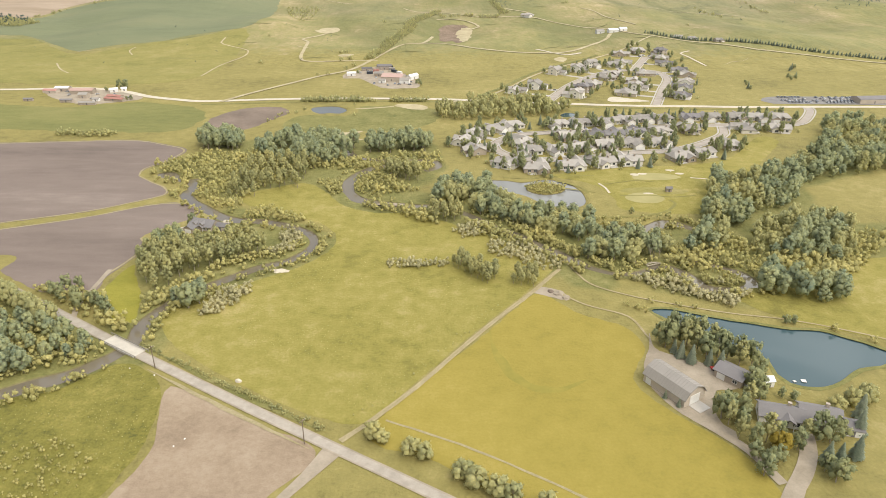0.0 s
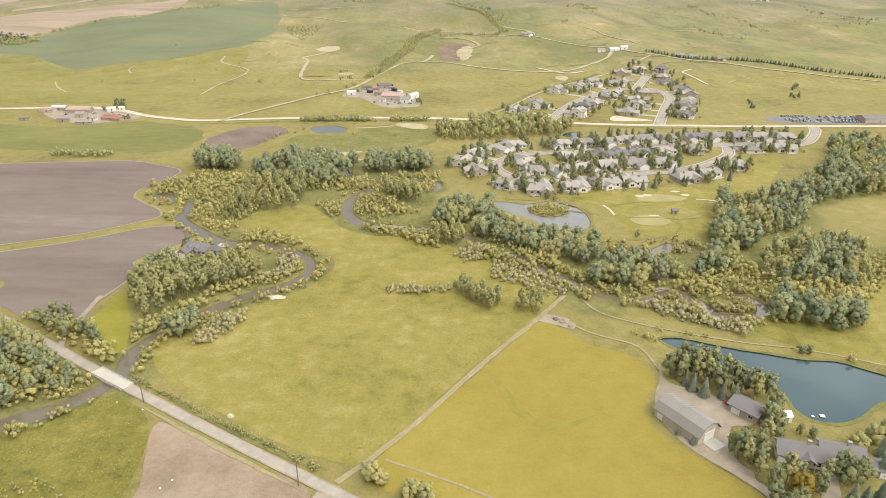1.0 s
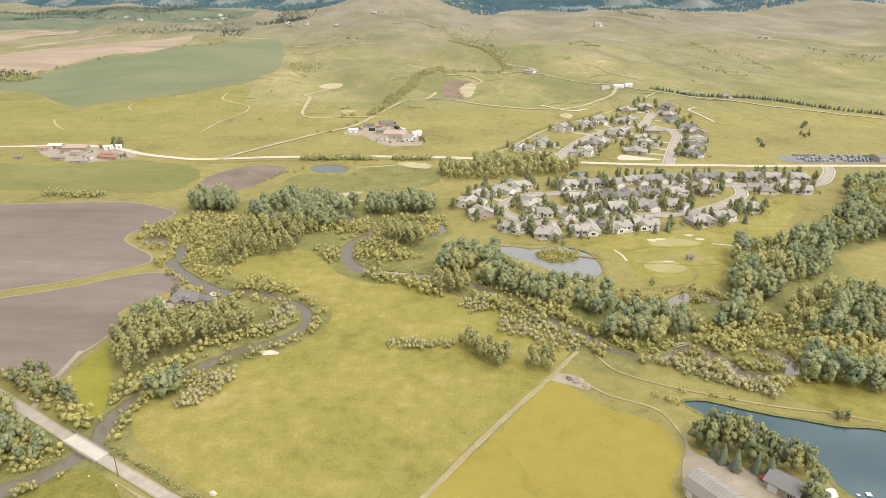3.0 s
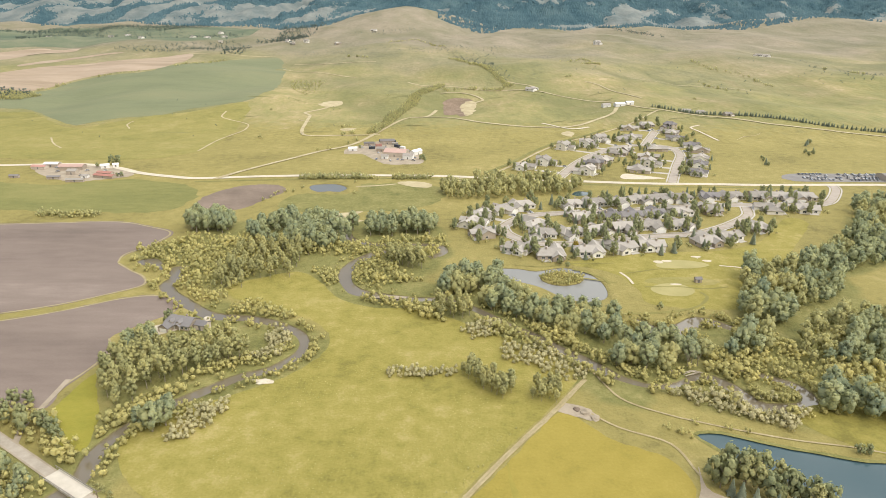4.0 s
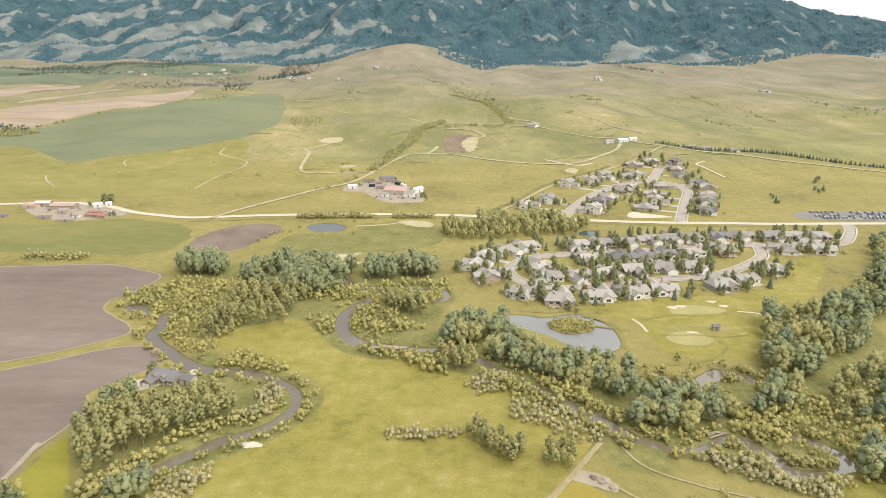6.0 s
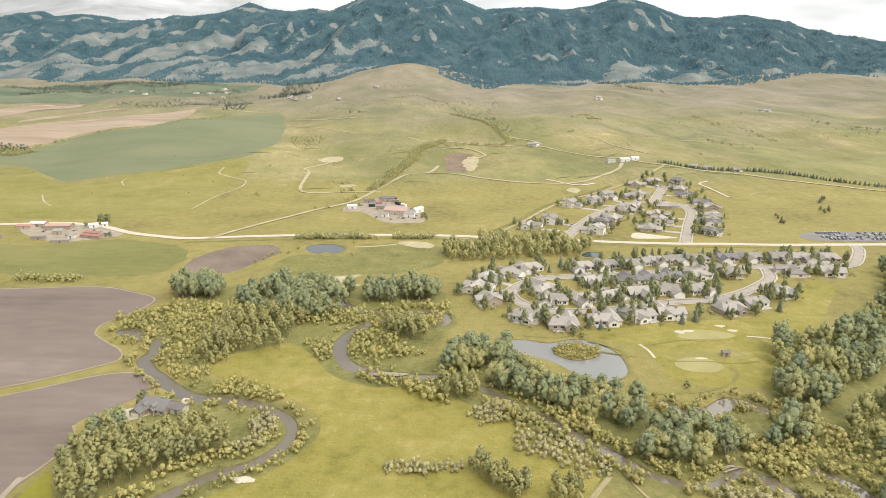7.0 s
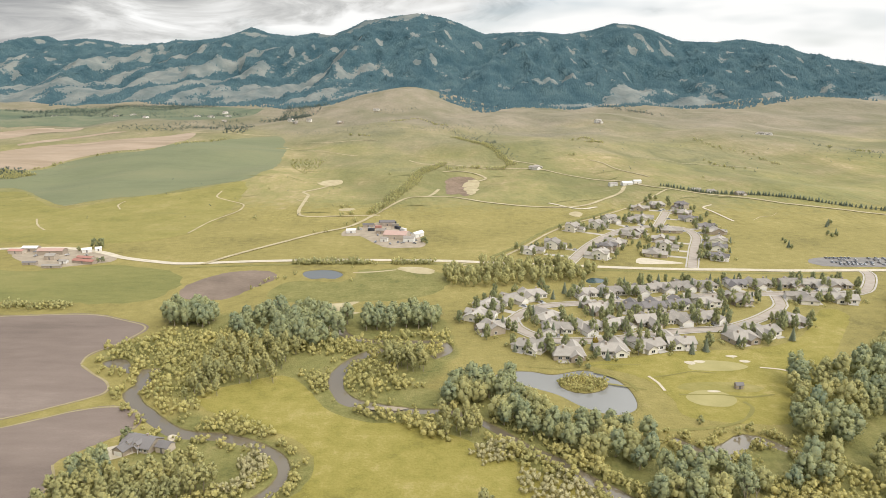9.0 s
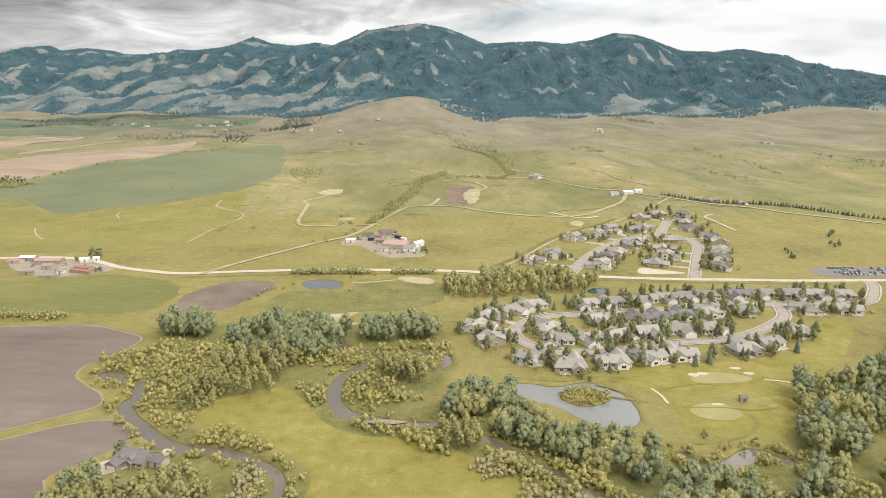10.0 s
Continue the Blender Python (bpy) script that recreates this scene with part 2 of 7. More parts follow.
def water_material(name, colour, roughness, ripple, ior=1.33):
    m = bpy.data.materials.new(name)
    m.use_nodes = True
    nodes, links = m.node_tree.nodes, m.node_tree.links
    b = nodes["Principled BSDF"]
    b.inputs["Base Color"].default_value = (*colour, 1)
    b.inputs["Roughness"].default_value = roughness
    b.inputs["IOR"].default_value = ior
    n = nodes.new("ShaderNodeTexNoise")
    n.inputs["Scale"].default_value, n.inputs["Detail"].default_value = ripple, 4.0
    links.new(plan_position(nodes, links), n.inputs["Vector"])
    bp = nodes.new("ShaderNodeBump")
    bp.inputs["Strength"].default_value, bp.inputs["Distance"].default_value = 0.10, 0.08
    links.new(n.outputs["Fac"], bp.inputs["Height"])
    links.new(bp.outputs[0], b.inputs["Normal"])
    return m


M_RIVER = water_material("river_water", (0.150, 0.126, 0.090), 0.06, 1.2, 1.6)
# golf pond: pale grey base colour stands in for bright sky reflection
M_SKY_POND = water_material("sky_pale_pond_water", (0.20, 0.20, 0.188), 0.05, 0.4)
M_POND = water_material("pond_water", (0.048, 0.082, 0.092), 0.05, 0.6)
M_POOL = water_material("grey_blue_pool_water", (0.14, 0.142, 0.132), 0.08, 0.5)


# ---- ground shapes ----
def gully(x, y):
    """Small valleys that wander down the fan: 0 to 1."""
    bend = 0.5 * noise.noise((x / 160, y / 160, 21.0))
    a = noise.noise((x / 95 + bend, y / 240, 11.0))
    b = noise.noise((x / 42 - bend, y / 110, 15.0))
    return max(math.exp(-(a * 4.5) ** 2) * (0.55 + 0.9 * noise.noise((x / 130, y / 170, 31.0))), 0.55 * math.exp(-(b * 5.0) ** 2) * (0.3 + 1.2 * noise.noise((x / 90, y / 120, 37.0))), 0.0)


def height(x, y):
    """The lie of the land: a level river plain, a rising fan beyond it, and foothills."""
    s = y - 640.0
    if s <= 0:
        return 0.0
    z = 0.0285 * s * s / (s + 180.0)
    z += 72 * math.exp(-((x + 195) / (200 if x < -195 else 185)) ** 2 - ((y - 2480) / 430) ** 2)
    z += 40 * math.exp(-((x - 1350) / 300) ** 2 - ((y - 2620) / 380) ** 2)
    w = min(1.0, s / 320.0)
    w = w * w * (3 - 2 * w)
    z += w * (10.0 * noise.noise((x / 210, y / 260, 0.5)) + 8.0 * noise.noise((x / 95, y / 150, 4.5)))
    z += w * (3.6 * math.sin(x / 97 + y / 190) + 2.6 * math.sin(x / 61 - y / 150 + 1.0) + 1.3 * math.sin(x / 33 + y / 71 + 2.0))
    if y < 1340:
        z -= 2.4 * w * min(1.0, (1340 - y) / 200) * gully(x, y)
    return z


def spline(points, step=4.0, closed=False):
    """Points along a smooth curve through the given ones."""
    pts = [Vector(p) for p in points]
    n, out = len(pts), []
    for i in range(n if closed else n - 1):
        if closed:
            a, b, c, d = (pts[(i + k) % n] for k in (-1, 0, 1, 2))
        else:
            b, c = pts[i], pts[i + 1]
            a = pts[i - 1] if i else b * 2 - c
            d = pts[i + 2] if i + 2 < n else c * 2 - b
        k = max(1, int((c - b).length / step))
        for j in range(k):
            t = j / k
            out.append(0.5 * (2 * b + (c - a) * t + (2 * a - 5 * b + 4 * c - d) * t * t + (3 * b - a - 3 * c + d) * t ** 3))
    if not closed:
        out.append(pts[-1])
    return out


def ribbon_outline(points, width, step=4.0, wobble=0.0):
    """The closed outline of a band along a curve; width is a number or one per control point."""
    line = spline(points, step)
    widths = np.interp(np.linspace(0, 1, len(line)), np.linspace(0, 1, len(width)), width) if hasattr(width, "__len__") else [width] * len(line)
    left, right = [], []
    for i, p in enumerate(line):
        d = (line[min(i + 1, len(line) - 1)] - line[max(i - 1, 0)]).normalized()
        n = Vector((-d.y, d.x))
        w = widths[i] / 2 * (1 + wobble * noise.noise((p.x * 0.11, p.y * 0.11, 3)))
        v = widths[i] / 2 * (1 + wobble * noise.noise((p.x * 0.11, p.y * 0.11, 9)))
        left.append(p + n * w)
        right.append(p - n * v)
    return left + right[::-1]


def inside(x, y, poly):
    """Which of the points lie in the polygon (numpy)."""
    res = np.zeros(len(x), bool)
    px, py = np.array([p[0] for p in poly]), np.array([p[1] for p in poly])
    for i in range(len(px)):
        x1, y1, x2, y2 = px[i - 1], py[i - 1], px[i], py[i]
        if y1 != y2:
            res ^= ((y1 > y) != (y2 > y)) & (x < (x2 - x1) * (y - y1) / (y2 - y1) + x1)
    return res


def edge_distance(x, y, poly):
    best = np.full(len(x), 1e9)
    for i in range(len(poly)):
        ax, ay, bx, by = poly[i - 1][0], poly[i - 1][1], poly[i][0], poly[i][1]
        dx, dy = bx - ax, by - ay
        t = np.clip(((x - ax) * dx + (y - ay) * dy) / (dx * dx + dy * dy + 1e-9), 0, 1)
        best = np.minimum(best, np.hypot(x - ax - t * dx, y - ay - t * dy))
    return best


def mesh_object(name, verts, faces, mat, parent=None, smooth=False):
    me = bpy.data.meshes.new(name)
    me.from_pydata([tuple(v) for v in verts], [], [tuple(f) for f in faces])
    if mat:
        me.materials.append(mat)
    if smooth:
        me.polygons.foreach_set("use_smooth", [True] * len(me.polygons))
    ob = new(name, me)
    ob.parent = parent
    return ob


def patch(name, outline, mat, lift, label, category, grid=0.0, level=None, jitter=0.0):
    """A flat or draped area inside a closed outline."""
    pts = [Vector((p[0], p[1])) for p in outline]
    if jitter:
        pts = [p + Vector((noise.noise((p.x * 0.3, p.y * 0.3, 1)), noise.noise((p.x * 0.3, p.y * 0.3, 5)))) * jitter for p in pts]
    n = len(pts)
    extra = []
    if grid:
        xs, ys = [p.x for p in pts], [p.y for p in pts]
        gx, gy = np.meshgrid(np.arange(math.floor(min(xs) / grid) * grid, max(xs), grid), np.arange(math.floor(min(ys) / grid) * grid, max(ys), grid))
        gx, gy = gx.ravel(), gy.ravel()
        keep = inside(gx, gy, pts)
        keep &= edge_distance(gx, gy, pts) > grid * 0.2
        extra = [Vector((a, b)) for a, b in zip(gx[keep].tolist(), gy[keep].tolist())]
    vs, _, fs, *_ = delaunay_2d_cdt(pts + extra, [], [list(range(n))], 1, 1e-4)
    verts = [(v.x, v.y, (height(v.x, v.y) + (lift if i >= n or lift < 0.2 else lift * 0.2)) if level is None else level) for i, v in enumerate(vs)]
    faces = [f if (vs[f[1]] - vs[f[0]]).cross(vs[f[2]] - vs[f[0]]) > 0 else f[::-1] for f in fs]
    return tagged(mesh_object(name, verts, faces, mat), label, category, kind="structure")


BANDS = []


def band(name, points, width, mat, lift, label, category, step=6.0, crown=0.0, wobble=0.0, kind="structure"):
    """A draped strip, such as a road, three quads wide."""
    line = spline(points, step)
    lift += 0.006 * (len(BANDS) % 14)
    BANDS.append(name)
    widths = np.interp(np.linspace(0, 1, len(line)), np.linspace(0, 1, len(width)), width) if hasattr(width, "__len__") else [width] * len(line)
    verts, faces = [], []
    for i, p in enumerate(line):
        d = (line[min(i + 1, len(line) - 1)] - line[max(i - 1, 0)]).normalized()
        n = Vector((-d.y, d.x))
        for k, s in enumerate((1, 0.33, -0.33, -1)):
            w = widths[i] / 2 * s * (1 + wobble * noise.noise((p.x * 0.15, p.y * 0.15, 2 * k)))
            q = p + n * w
            verts.append((q.x, q.y, height(q.x, q.y) + lift + (crown if k in (1, 2) else 0)))
        if i:
            a = 4 * (i - 1)
            faces += [(a + k + 1, a + k, a + 4 + k, a + 5 + k) for k in range(3)]
    ob = mesh_object(name, verts, [f[::-1] for f in faces], mat)
    return tagged(ob, label, category, kind=kind)


# ---- water courses ----
RIVER_1 = [(-190, 112), (-143, 125), (-128, 134), (-118, 141), (-111, 149), (-108, 157), (-109, 170), (-107, 180), (-101, 191), (-92, 202), (-80, 214), (-67, 223), (-60.5, 235), (-61.5, 247), (-70, 256), (-87, 264), (-102, 265.5), (-109, 268), (-116, 273.5), (-124, 281), (-133, 290), (-140.5, 299.5), (-139, 308), (-142, 316), (-144.5, 323), (-137, 323.5)]
WIDTH_1 = [9, 9, 8, 8, 8, 7.5, 7, 6, 6, 5, 5, 5, 5.5, 5, 5, 4.5, 5, 5, 6, 6.5, 6.5, 7, 6, 6, 6, 4]
RIVER_2 = [(-77, 405), (-69, 390), (-64, 381), (-60, 371), (-48, 363), (-30, 361), (-10, 362), (-5.5, 350), (-13, 342)]
RIVER_3 = [(-36, 352), (-46, 345), (-54, 329), (-54.5, 311), (-47, 296), (-35, 290), (-18, 287), (-2, 286), (10, 277), (24, 261), (36, 249), (46, 237), (55, 227), (63, 218), (73, 213), (83, 215), (93, 221), (101, 213), (105, 202), (113, 200), (120, 201), (126, 206), (125, 214), (117, 221), (108, 228)]
WIDTH_3 = [5, 6, 6, 7, 7, 8, 8, 6, 4.5, 4, 4, 4.5, 4.5, 5, 5.5, 6, 5, 3.5, 3.5, 5, 7, 6, 5, 4, 3]
COVE = [(-169, 331.5), (-165, 335.5), (-159.5, 335.5), (-154, 329), (-150.5, 319.5), (-157, 324), (-162, 325)]
SLOUGH = [(80, 268), (88, 256), (98, 260), (108, 268), (118, 262), (128, 252)]
POND_GOLF = [(16, 321), (24, 327), (34, 327), (43, 324), (58, 329), (69, 322), (74, 310), (74, 295), (69, 287.5), (60, 286), (50, 293), (42, 303), (30, 311)]
ISLAND = [(44, 315), (47, 308), (54, 305), (63, 309), (66, 317), (60, 322), (50, 322)]
POND_FARM = [(78, 184), (87, 185.5), (100, 180), (115, 175), (126, 172), (136, 171), (144, 166), (151, 161), (155, 155), (146, 149), (138, 147), (128, 140), (119, 136.5), (111, 139), (108.5, 144), (109, 151), (106, 157), (99, 160), (89, 165), (84, 175)]
POND_NORTH = [(-109, 490), (-105, 496), (-90, 497.5), (-80, 486.5), (-84, 475), (-92, 476.5), (-99, 474), (-106, 481)]
POND_EAST = [(86, 476), (92, 484), (99, 481), (98, 473), (88, 470)]

WATER = {
    "river_1": (ribbon_outline(RIVER_1, WIDTH_1, 3, 0.25), M_RIVER, "brown meandering river under the road bridge", "river"),
    "river_2": (ribbon_outline(RIVER_2, 5, 3, 0.3), M_RIVER, "narrow brown river loop among shrubs", "river"),
    "river_3": (ribbon_outline(RIVER_3, WIDTH_3, 3, 0.25), M_RIVER, "brown meandering river lined with willows", "river"),
    "river_4": (spline(COVE, 2, True), M_RIVER, "still brown side arm of the river", "river"),
    "river_5": (ribbon_outline(SLOUGH, [3, 9, 9, 7, 5, 3], 3, 0.3), M_RIVER, "still grey slough beside the golf course", "slough"),
    "pond_1": (spline(POND_GOLF, 3, True), M_SKY_POND, "grey golf course pond with a reed island", "pond"),
    "pond_2": (spline(POND_FARM, 3, True), M_POND, "dark blue farm pond with grassy banks", "pond"),
    "pond_3": (spline(POND_NORTH, 3, True), M_POOL, "small grey pond in rough grass", "pond"),
    "pond_4": (spline(POND_EAST, 3, True), M_POND, "small blue pond behind a grove", "pond"),
}
ISLAND_LINE = spline(ISLAND, 3, True)


BRUSH = [
    ribbon_outline(RIVER_1[:14], 26, 5), ribbon_outline(RIVER_3[:15], 36, 5),
    [(-133, 219), (-119, 193), (-100, 200), (-60, 225), (-56, 250), (-75, 268), (-110, 285), (-150, 330), (-178, 336), (-170, 352), (-150, 372), (-160, 402), (-60, 405), (-8, 400), (0, 345), (-20, 300), (-58, 290), (-72, 320), (-100, 300), (-120, 268), (-115, 240)],
    [(60, 226), (90, 196), (125, 186), (165, 190), (180, 216), (235, 250), (235, 262), (190, 275), (200, 320), (260, 350), (360, 340), (360, 455), (270, 450), (240, 392), (190, 345), (140, 330), (125, 270), (80, 258), (40, 285), (0, 312), (-10, 270)],
    [(-240, 196), (-180, 192), (-138, 172), (-112, 158), (-120, 150), (-150, 130), (-240, 100)],
]


def inset(outline, d):
    """The outline moved inwards by d."""
    n = len(outline)
    area = sum(outline[i - 1].x * outline[i].y - outline[i].x * outline[i - 1].y for i in range(n))
    out = []
    for i, p in enumerate(outline):
        t = (outline[(i + 1) % n] - outline[i - 1]).normalized()
        out.append(p + Vector((-t.y, t.x)) * (d if area > 0 else -d))
    return out


def build_ground():
    verts, edges = [], []
    def loop(pts):
        a = len(verts)
        verts.extend(Vector((p[0], p[1])) for p in pts)
        edges.extend((a + i, a + (i + 1) % len(pts)) for i in range(len(pts)))
    for outline, *_ in WATER.values():
        loop(outline)
        loop(inset(outline, 1.2))
    loop(ISLAND_LINE)
    loop(inset(ISLAND_LINE, -1.2))
    def lattice(x0, x1, y0, y1, s):
        for j in range(int((y1 - y0) / s) + 1):
            for i in range(int((x1 - x0) / s) + 1):
                verts.append(Vector((x0 + i * s, y0 + j * s)))
    lattice(-420, 420, 40, 652, 6)
    lattice(-1104, 1104, 660, 1308, 12)
    lattice(-2610, 2610, 1350, 2970, 30)
    for x in range(-6000, 6001, 400):
        for y in (-4000, -2000, -800, -300, 0, 300, 640, 1000, 3400, 3800):
            if y in (-4000, -2000, -800, -300, 3400, 3800) or abs(x) > 1200:
                verts.append(Vector((x + 0.5, y)))
    vs, _, fs, *_ = delaunay_2d_cdt(verts, edges, [], 0, 1e-4)
    X, Y = np.array([v.x for v in vs]), np.array([v.y for v in vs])
    near = (np.abs(X) < 260) & (Y > 60) & (Y < 560)
    depth = np.zeros(len(X))
    for outline, *_ in WATER.values():
        ins = np.zeros(len(X), bool)
        ins[near] = inside(X[near], Y[near], outline)
        d = np.zeros(len(X))
        d[ins] = edge_distance(X[ins], Y[ins], outline)
        depth = np.maximum(depth, np.clip(d / 1.2, 0, 1))
    isl = np.ones(len(X))
    isl[near] = np.where(inside(X[near], Y[near], ISLAND_LINE), 0, np.clip(edge_distance(X[near], Y[near], ISLAND_LINE) / 1.2, 0, 1))
    depth *= isl
    zz = np.array([height(a, b) for a, b in zip(X.tolist(), Y.tolist())])
    zz[Y > 3000] -= 60
    z = zz - 1.6 * depth
    faces = [f if (vs[f[1]] - vs[f[0]]).cross(vs[f[2]] - vs[f[0]]) > 0 else f[::-1] for f in fs]
    ob = mesh_object("ground", list(zip(X.tolist(), Y.tolist(), z.tolist())), faces, M_GRASS, smooth=True)
    ob.data.materials.append(M_BANK)
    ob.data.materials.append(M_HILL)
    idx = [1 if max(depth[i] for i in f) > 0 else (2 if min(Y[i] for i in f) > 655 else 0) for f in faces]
    ob.data.polygons.foreach_set("material_index", idx)
    brushy = np.zeros(len(X))
    for poly in BRUSH:
        d = edge_distance(X[near], Y[near], poly)
        brushy[near] = np.maximum(brushy[near], np.clip(np.where(inside(X[near], Y[near], poly), 0.5 + d / 12, 0.5 - d / 12), 0, 1))
    at = ob.data.attributes.new("brushy", "FLOAT", "POINT")
    at.data.foreach_set("value", brushy)
    at = ob.data.attributes.new("level", "FLOAT", "POINT")
    at.data.foreach_set("value", np.clip(1.15 - (Y - 655) / 150, 0, 1.15))
    at = ob.data.attributes.new("damp", "FLOAT", "POINT")
    at.data.foreach_set("value", [0.5 * gully(a, b) * min(1.0, (b - 640) / 120) if 640 < b < 2600 and abs(a) < 1900 else 0.0 for a, b in zip(X.tolist(), Y.tolist())])
    return tagged(ob, "yellow-green grassland of a river valley", "ground", kind="structure")


build_ground()
for wi, (wname, (outline, mat, label, category)) in enumerate(WATER.items()):
    patch(wname, outline, mat, 0, label, category, level=-0.40 + 0.02 * wi)

# ---- mountains ----
RIDGE_X = [-2780, -2572, -2486, -2402, -2267, -2220, -2084, -1926, -1858, -1648, -1560, -1465, -1290, -1209, -1129, -1036, -911, -785, -691, -596, -501, -376, -221, -66, 58, 146, 276, 431, 586, 739, 845, 969, 1110, 1236, 1390, 1543, 1698, 1887, 2046, 2208, 2365, 2599]
RIDGE_Z = [219, 312, 351, 376, 382, 355, 370, 356, 338, 335, 365, 360, 378, 405, 432, 399, 385, 403, 391, 427, 469, 487, 508, 481, 434, 399, 405, 411, 396, 421, 453, 448, 400, 362, 359, 372, 348, 307, 262, 202, 142, 67]
BASE_Y, CREST_Y = 2560.0, 3900.0


def ridged(x, y, z):
    total, amp = 0.0, 1.0
    for _ in range(4):
        total += amp * (1 - 2 * abs(noise.noise((x, y, z))))
        x, y, amp = x * 2.03 + 7.1, y * 2.03 - 3.3, amp * 0.5
    return total / 1.9


def mountain_z(x, y):
    """Spurs and gullies that climb from the fan to the crest, and fall behind it."""
    crest = float(np.interp(x, RIDGE_X, RIDGE_Z))
    foot = 36 + 22 * noise.noise((x / 700, 1.5, 0)) - (40 if y < BASE_Y else 0)
    v = (y - BASE_Y) / (CREST_Y - BASE_Y)
    if v <= 0:
        return foot + 60 * v * 3
    if v > 1:
        return crest - (y - CREST_Y) * 0.35
    swing = x + 260 * (1 - v) * math.sin(x / 900.0) + 190 * (1 - v)
    crest = crest * v + (1 - v) * float(np.interp(swing, RIDGE_X, RIDGE_Z))
    spur = ridged(swing / 330, y / 900, 4.0)
    fine = ridged(swing / 120 + y / 500, y / 300, 8.0)
    env = math.sin(math.pi * min(1.0, v)) ** 0.8
    return foot + (crest - foot) * v ** 1.25 + env * (104 * spur + 34 * fine - 44)


def forest_share(x, y, v, z):
    """How thickly wooded the slope is: dark woods, bare spurs that slant down low in the west, small rocky scars elsewhere."""
    u = 0.82 * x - 0.57 * (y - BASE_Y)
    w = 0.57 * x + 0.82 * (y - BASE_Y)
    a = noise.fractal((u / 120, w / 520, 2.0), 1.0, 2.0, 4)
    b = noise.fractal((x / 70, y / 110, 6.0), 1.0, 2.0, 3)
    west = min(1.0, max(0.0, (-150 - x) / 450))
    low = 1 - min(1.0, max(0.0, (v - 0.38) / 0.34))
    wooded = 0.95 + 0.05 * west - 0.44 * west * low + 0.30 * math.sin(u / 40 + 5 * noise.noise((x / 400, y / 400, 9.0))) * west
    if x > 300:
        edge = 0.36 - 0.26 * min(1.0, abs(x - 760) / 330) + 0.10 * noise.noise((x / 60, y / 90, 1.0)) if x < 1090 else (0.24 + 0.14 * noise.noise((x / 110, y / 120, 1.0)) if x > 1220 else 0.05)
        edge = max(0.03, edge)
        wooded -= 0.9 * max(0.0, 1 - v / edge)
    if v > 0.80 and -760 < x < -200:
        wooded -= 0.42 * min(1.0, (v - 0.80) / 0.12)
    scar = noise.noise((x / 55 + y / 170, y / 130 - x / 300, 14.0))
    if scar > 0.30 and v > 0.12:
        wooded -= 3.4 * (scar - 0.30)
    return wooded + 0.50 * a + 0.22 * b - 0.12


M_SLOPE = bpy.data.materials.new("hazy_mountain_slope")
M_SLOPE.use_nodes = True


def slope_material():
    nodes, links = M_SLOPE.node_tree.nodes, M_SLOPE.node_tree.links
    bsdf = nodes["Principled BSDF"]
    bsdf.inputs["Roughness"].default_value = 0.95
    bsdf.inputs["Specular IOR Level"].default_value = 0.1
    att = nodes.new("ShaderNodeAttribute")
    att.attribute_name = "wooded"
    place = plan_position(nodes, links)
    n1 = nodes.new("ShaderNodeTexNoise")
    n1.inputs["Scale"].default_value, n1.inputs["Detail"].default_value, n1.inputs["Roughness"].default_value = 0.03, 8.0, 0.7
    links.new(place, n1.inputs["Vector"])
    add = nodes.new("ShaderNodeMath")
    add.operation = "MULTIPLY_ADD"
    add.inputs[1].default_value, add.inputs[2].default_value = 1.0, -0.50
    links.new(n1.outputs["Fac"], add.inputs[0])
    tot = nodes.new("ShaderNodeMath")
    links.new(add.outputs[0], tot.inputs[0])
    links.new(att.outputs["Fac"], tot.inputs[1])
    edge = nodes.new("ShaderNodeMapRange")
    edge.inputs["From Min"].default_value, edge.inputs["From Max"].default_value = 0.43, 0.51
    links.new(tot.outputs[0], edge.inputs["Value"])
    n2 = nodes.new("ShaderNodeTexNoise")
    n2.inputs["Scale"].default_value, n2.inputs["Detail"].default_value = 0.012, 6.0
    links.new(place, n2.inputs["Vector"])
    wood, bare = nodes.new("ShaderNodeValToRGB"), nodes.new("ShaderNodeValToRGB")
    # woods and bare ground both carry the blue of distance haze in their colour
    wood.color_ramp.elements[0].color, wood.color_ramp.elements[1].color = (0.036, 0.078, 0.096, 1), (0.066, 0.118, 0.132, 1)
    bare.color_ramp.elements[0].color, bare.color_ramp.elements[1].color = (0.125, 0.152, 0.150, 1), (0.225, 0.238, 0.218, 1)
    for r in (wood, bare):
        r.color_ramp.elements[0].position, r.color_ramp.elements[1].position = 0.35, 0.68
        links.new(n2.outputs["Fac"], r.inputs[0])
    mix = nodes.new("ShaderNodeMix")
    mix.data_type = "RGBA"
    links.new(edge.outputs[0], mix.inputs["Factor"])
    links.new(bare.outputs[0], mix.inputs["A"])
    links.new(wood.outputs[0], mix.inputs["B"])
    links.new(mix.outputs["Result"], bsdf.inputs["Base Color"])
    bump = nodes.new("ShaderNodeBump")
    bump.inputs["Strength"].default_value, bump.inputs["Distance"].default_value = 0.8, 14.0
    links.new(n1.outputs["Fac"], bump.inputs["Height"])
    links.new(bump.outputs[0], bsdf.inputs["Normal"])


slope_material()
# needle colour lifted towards blue, as haze over the far slopes
M_CONIFER = material("haze_blue_conifers", [(0.044, 0.088, 0.108), (0.066, 0.116, 0.134), (0.092, 0.144, 0.156)], (0.012, 0.10), 0.95, specular=0.1)


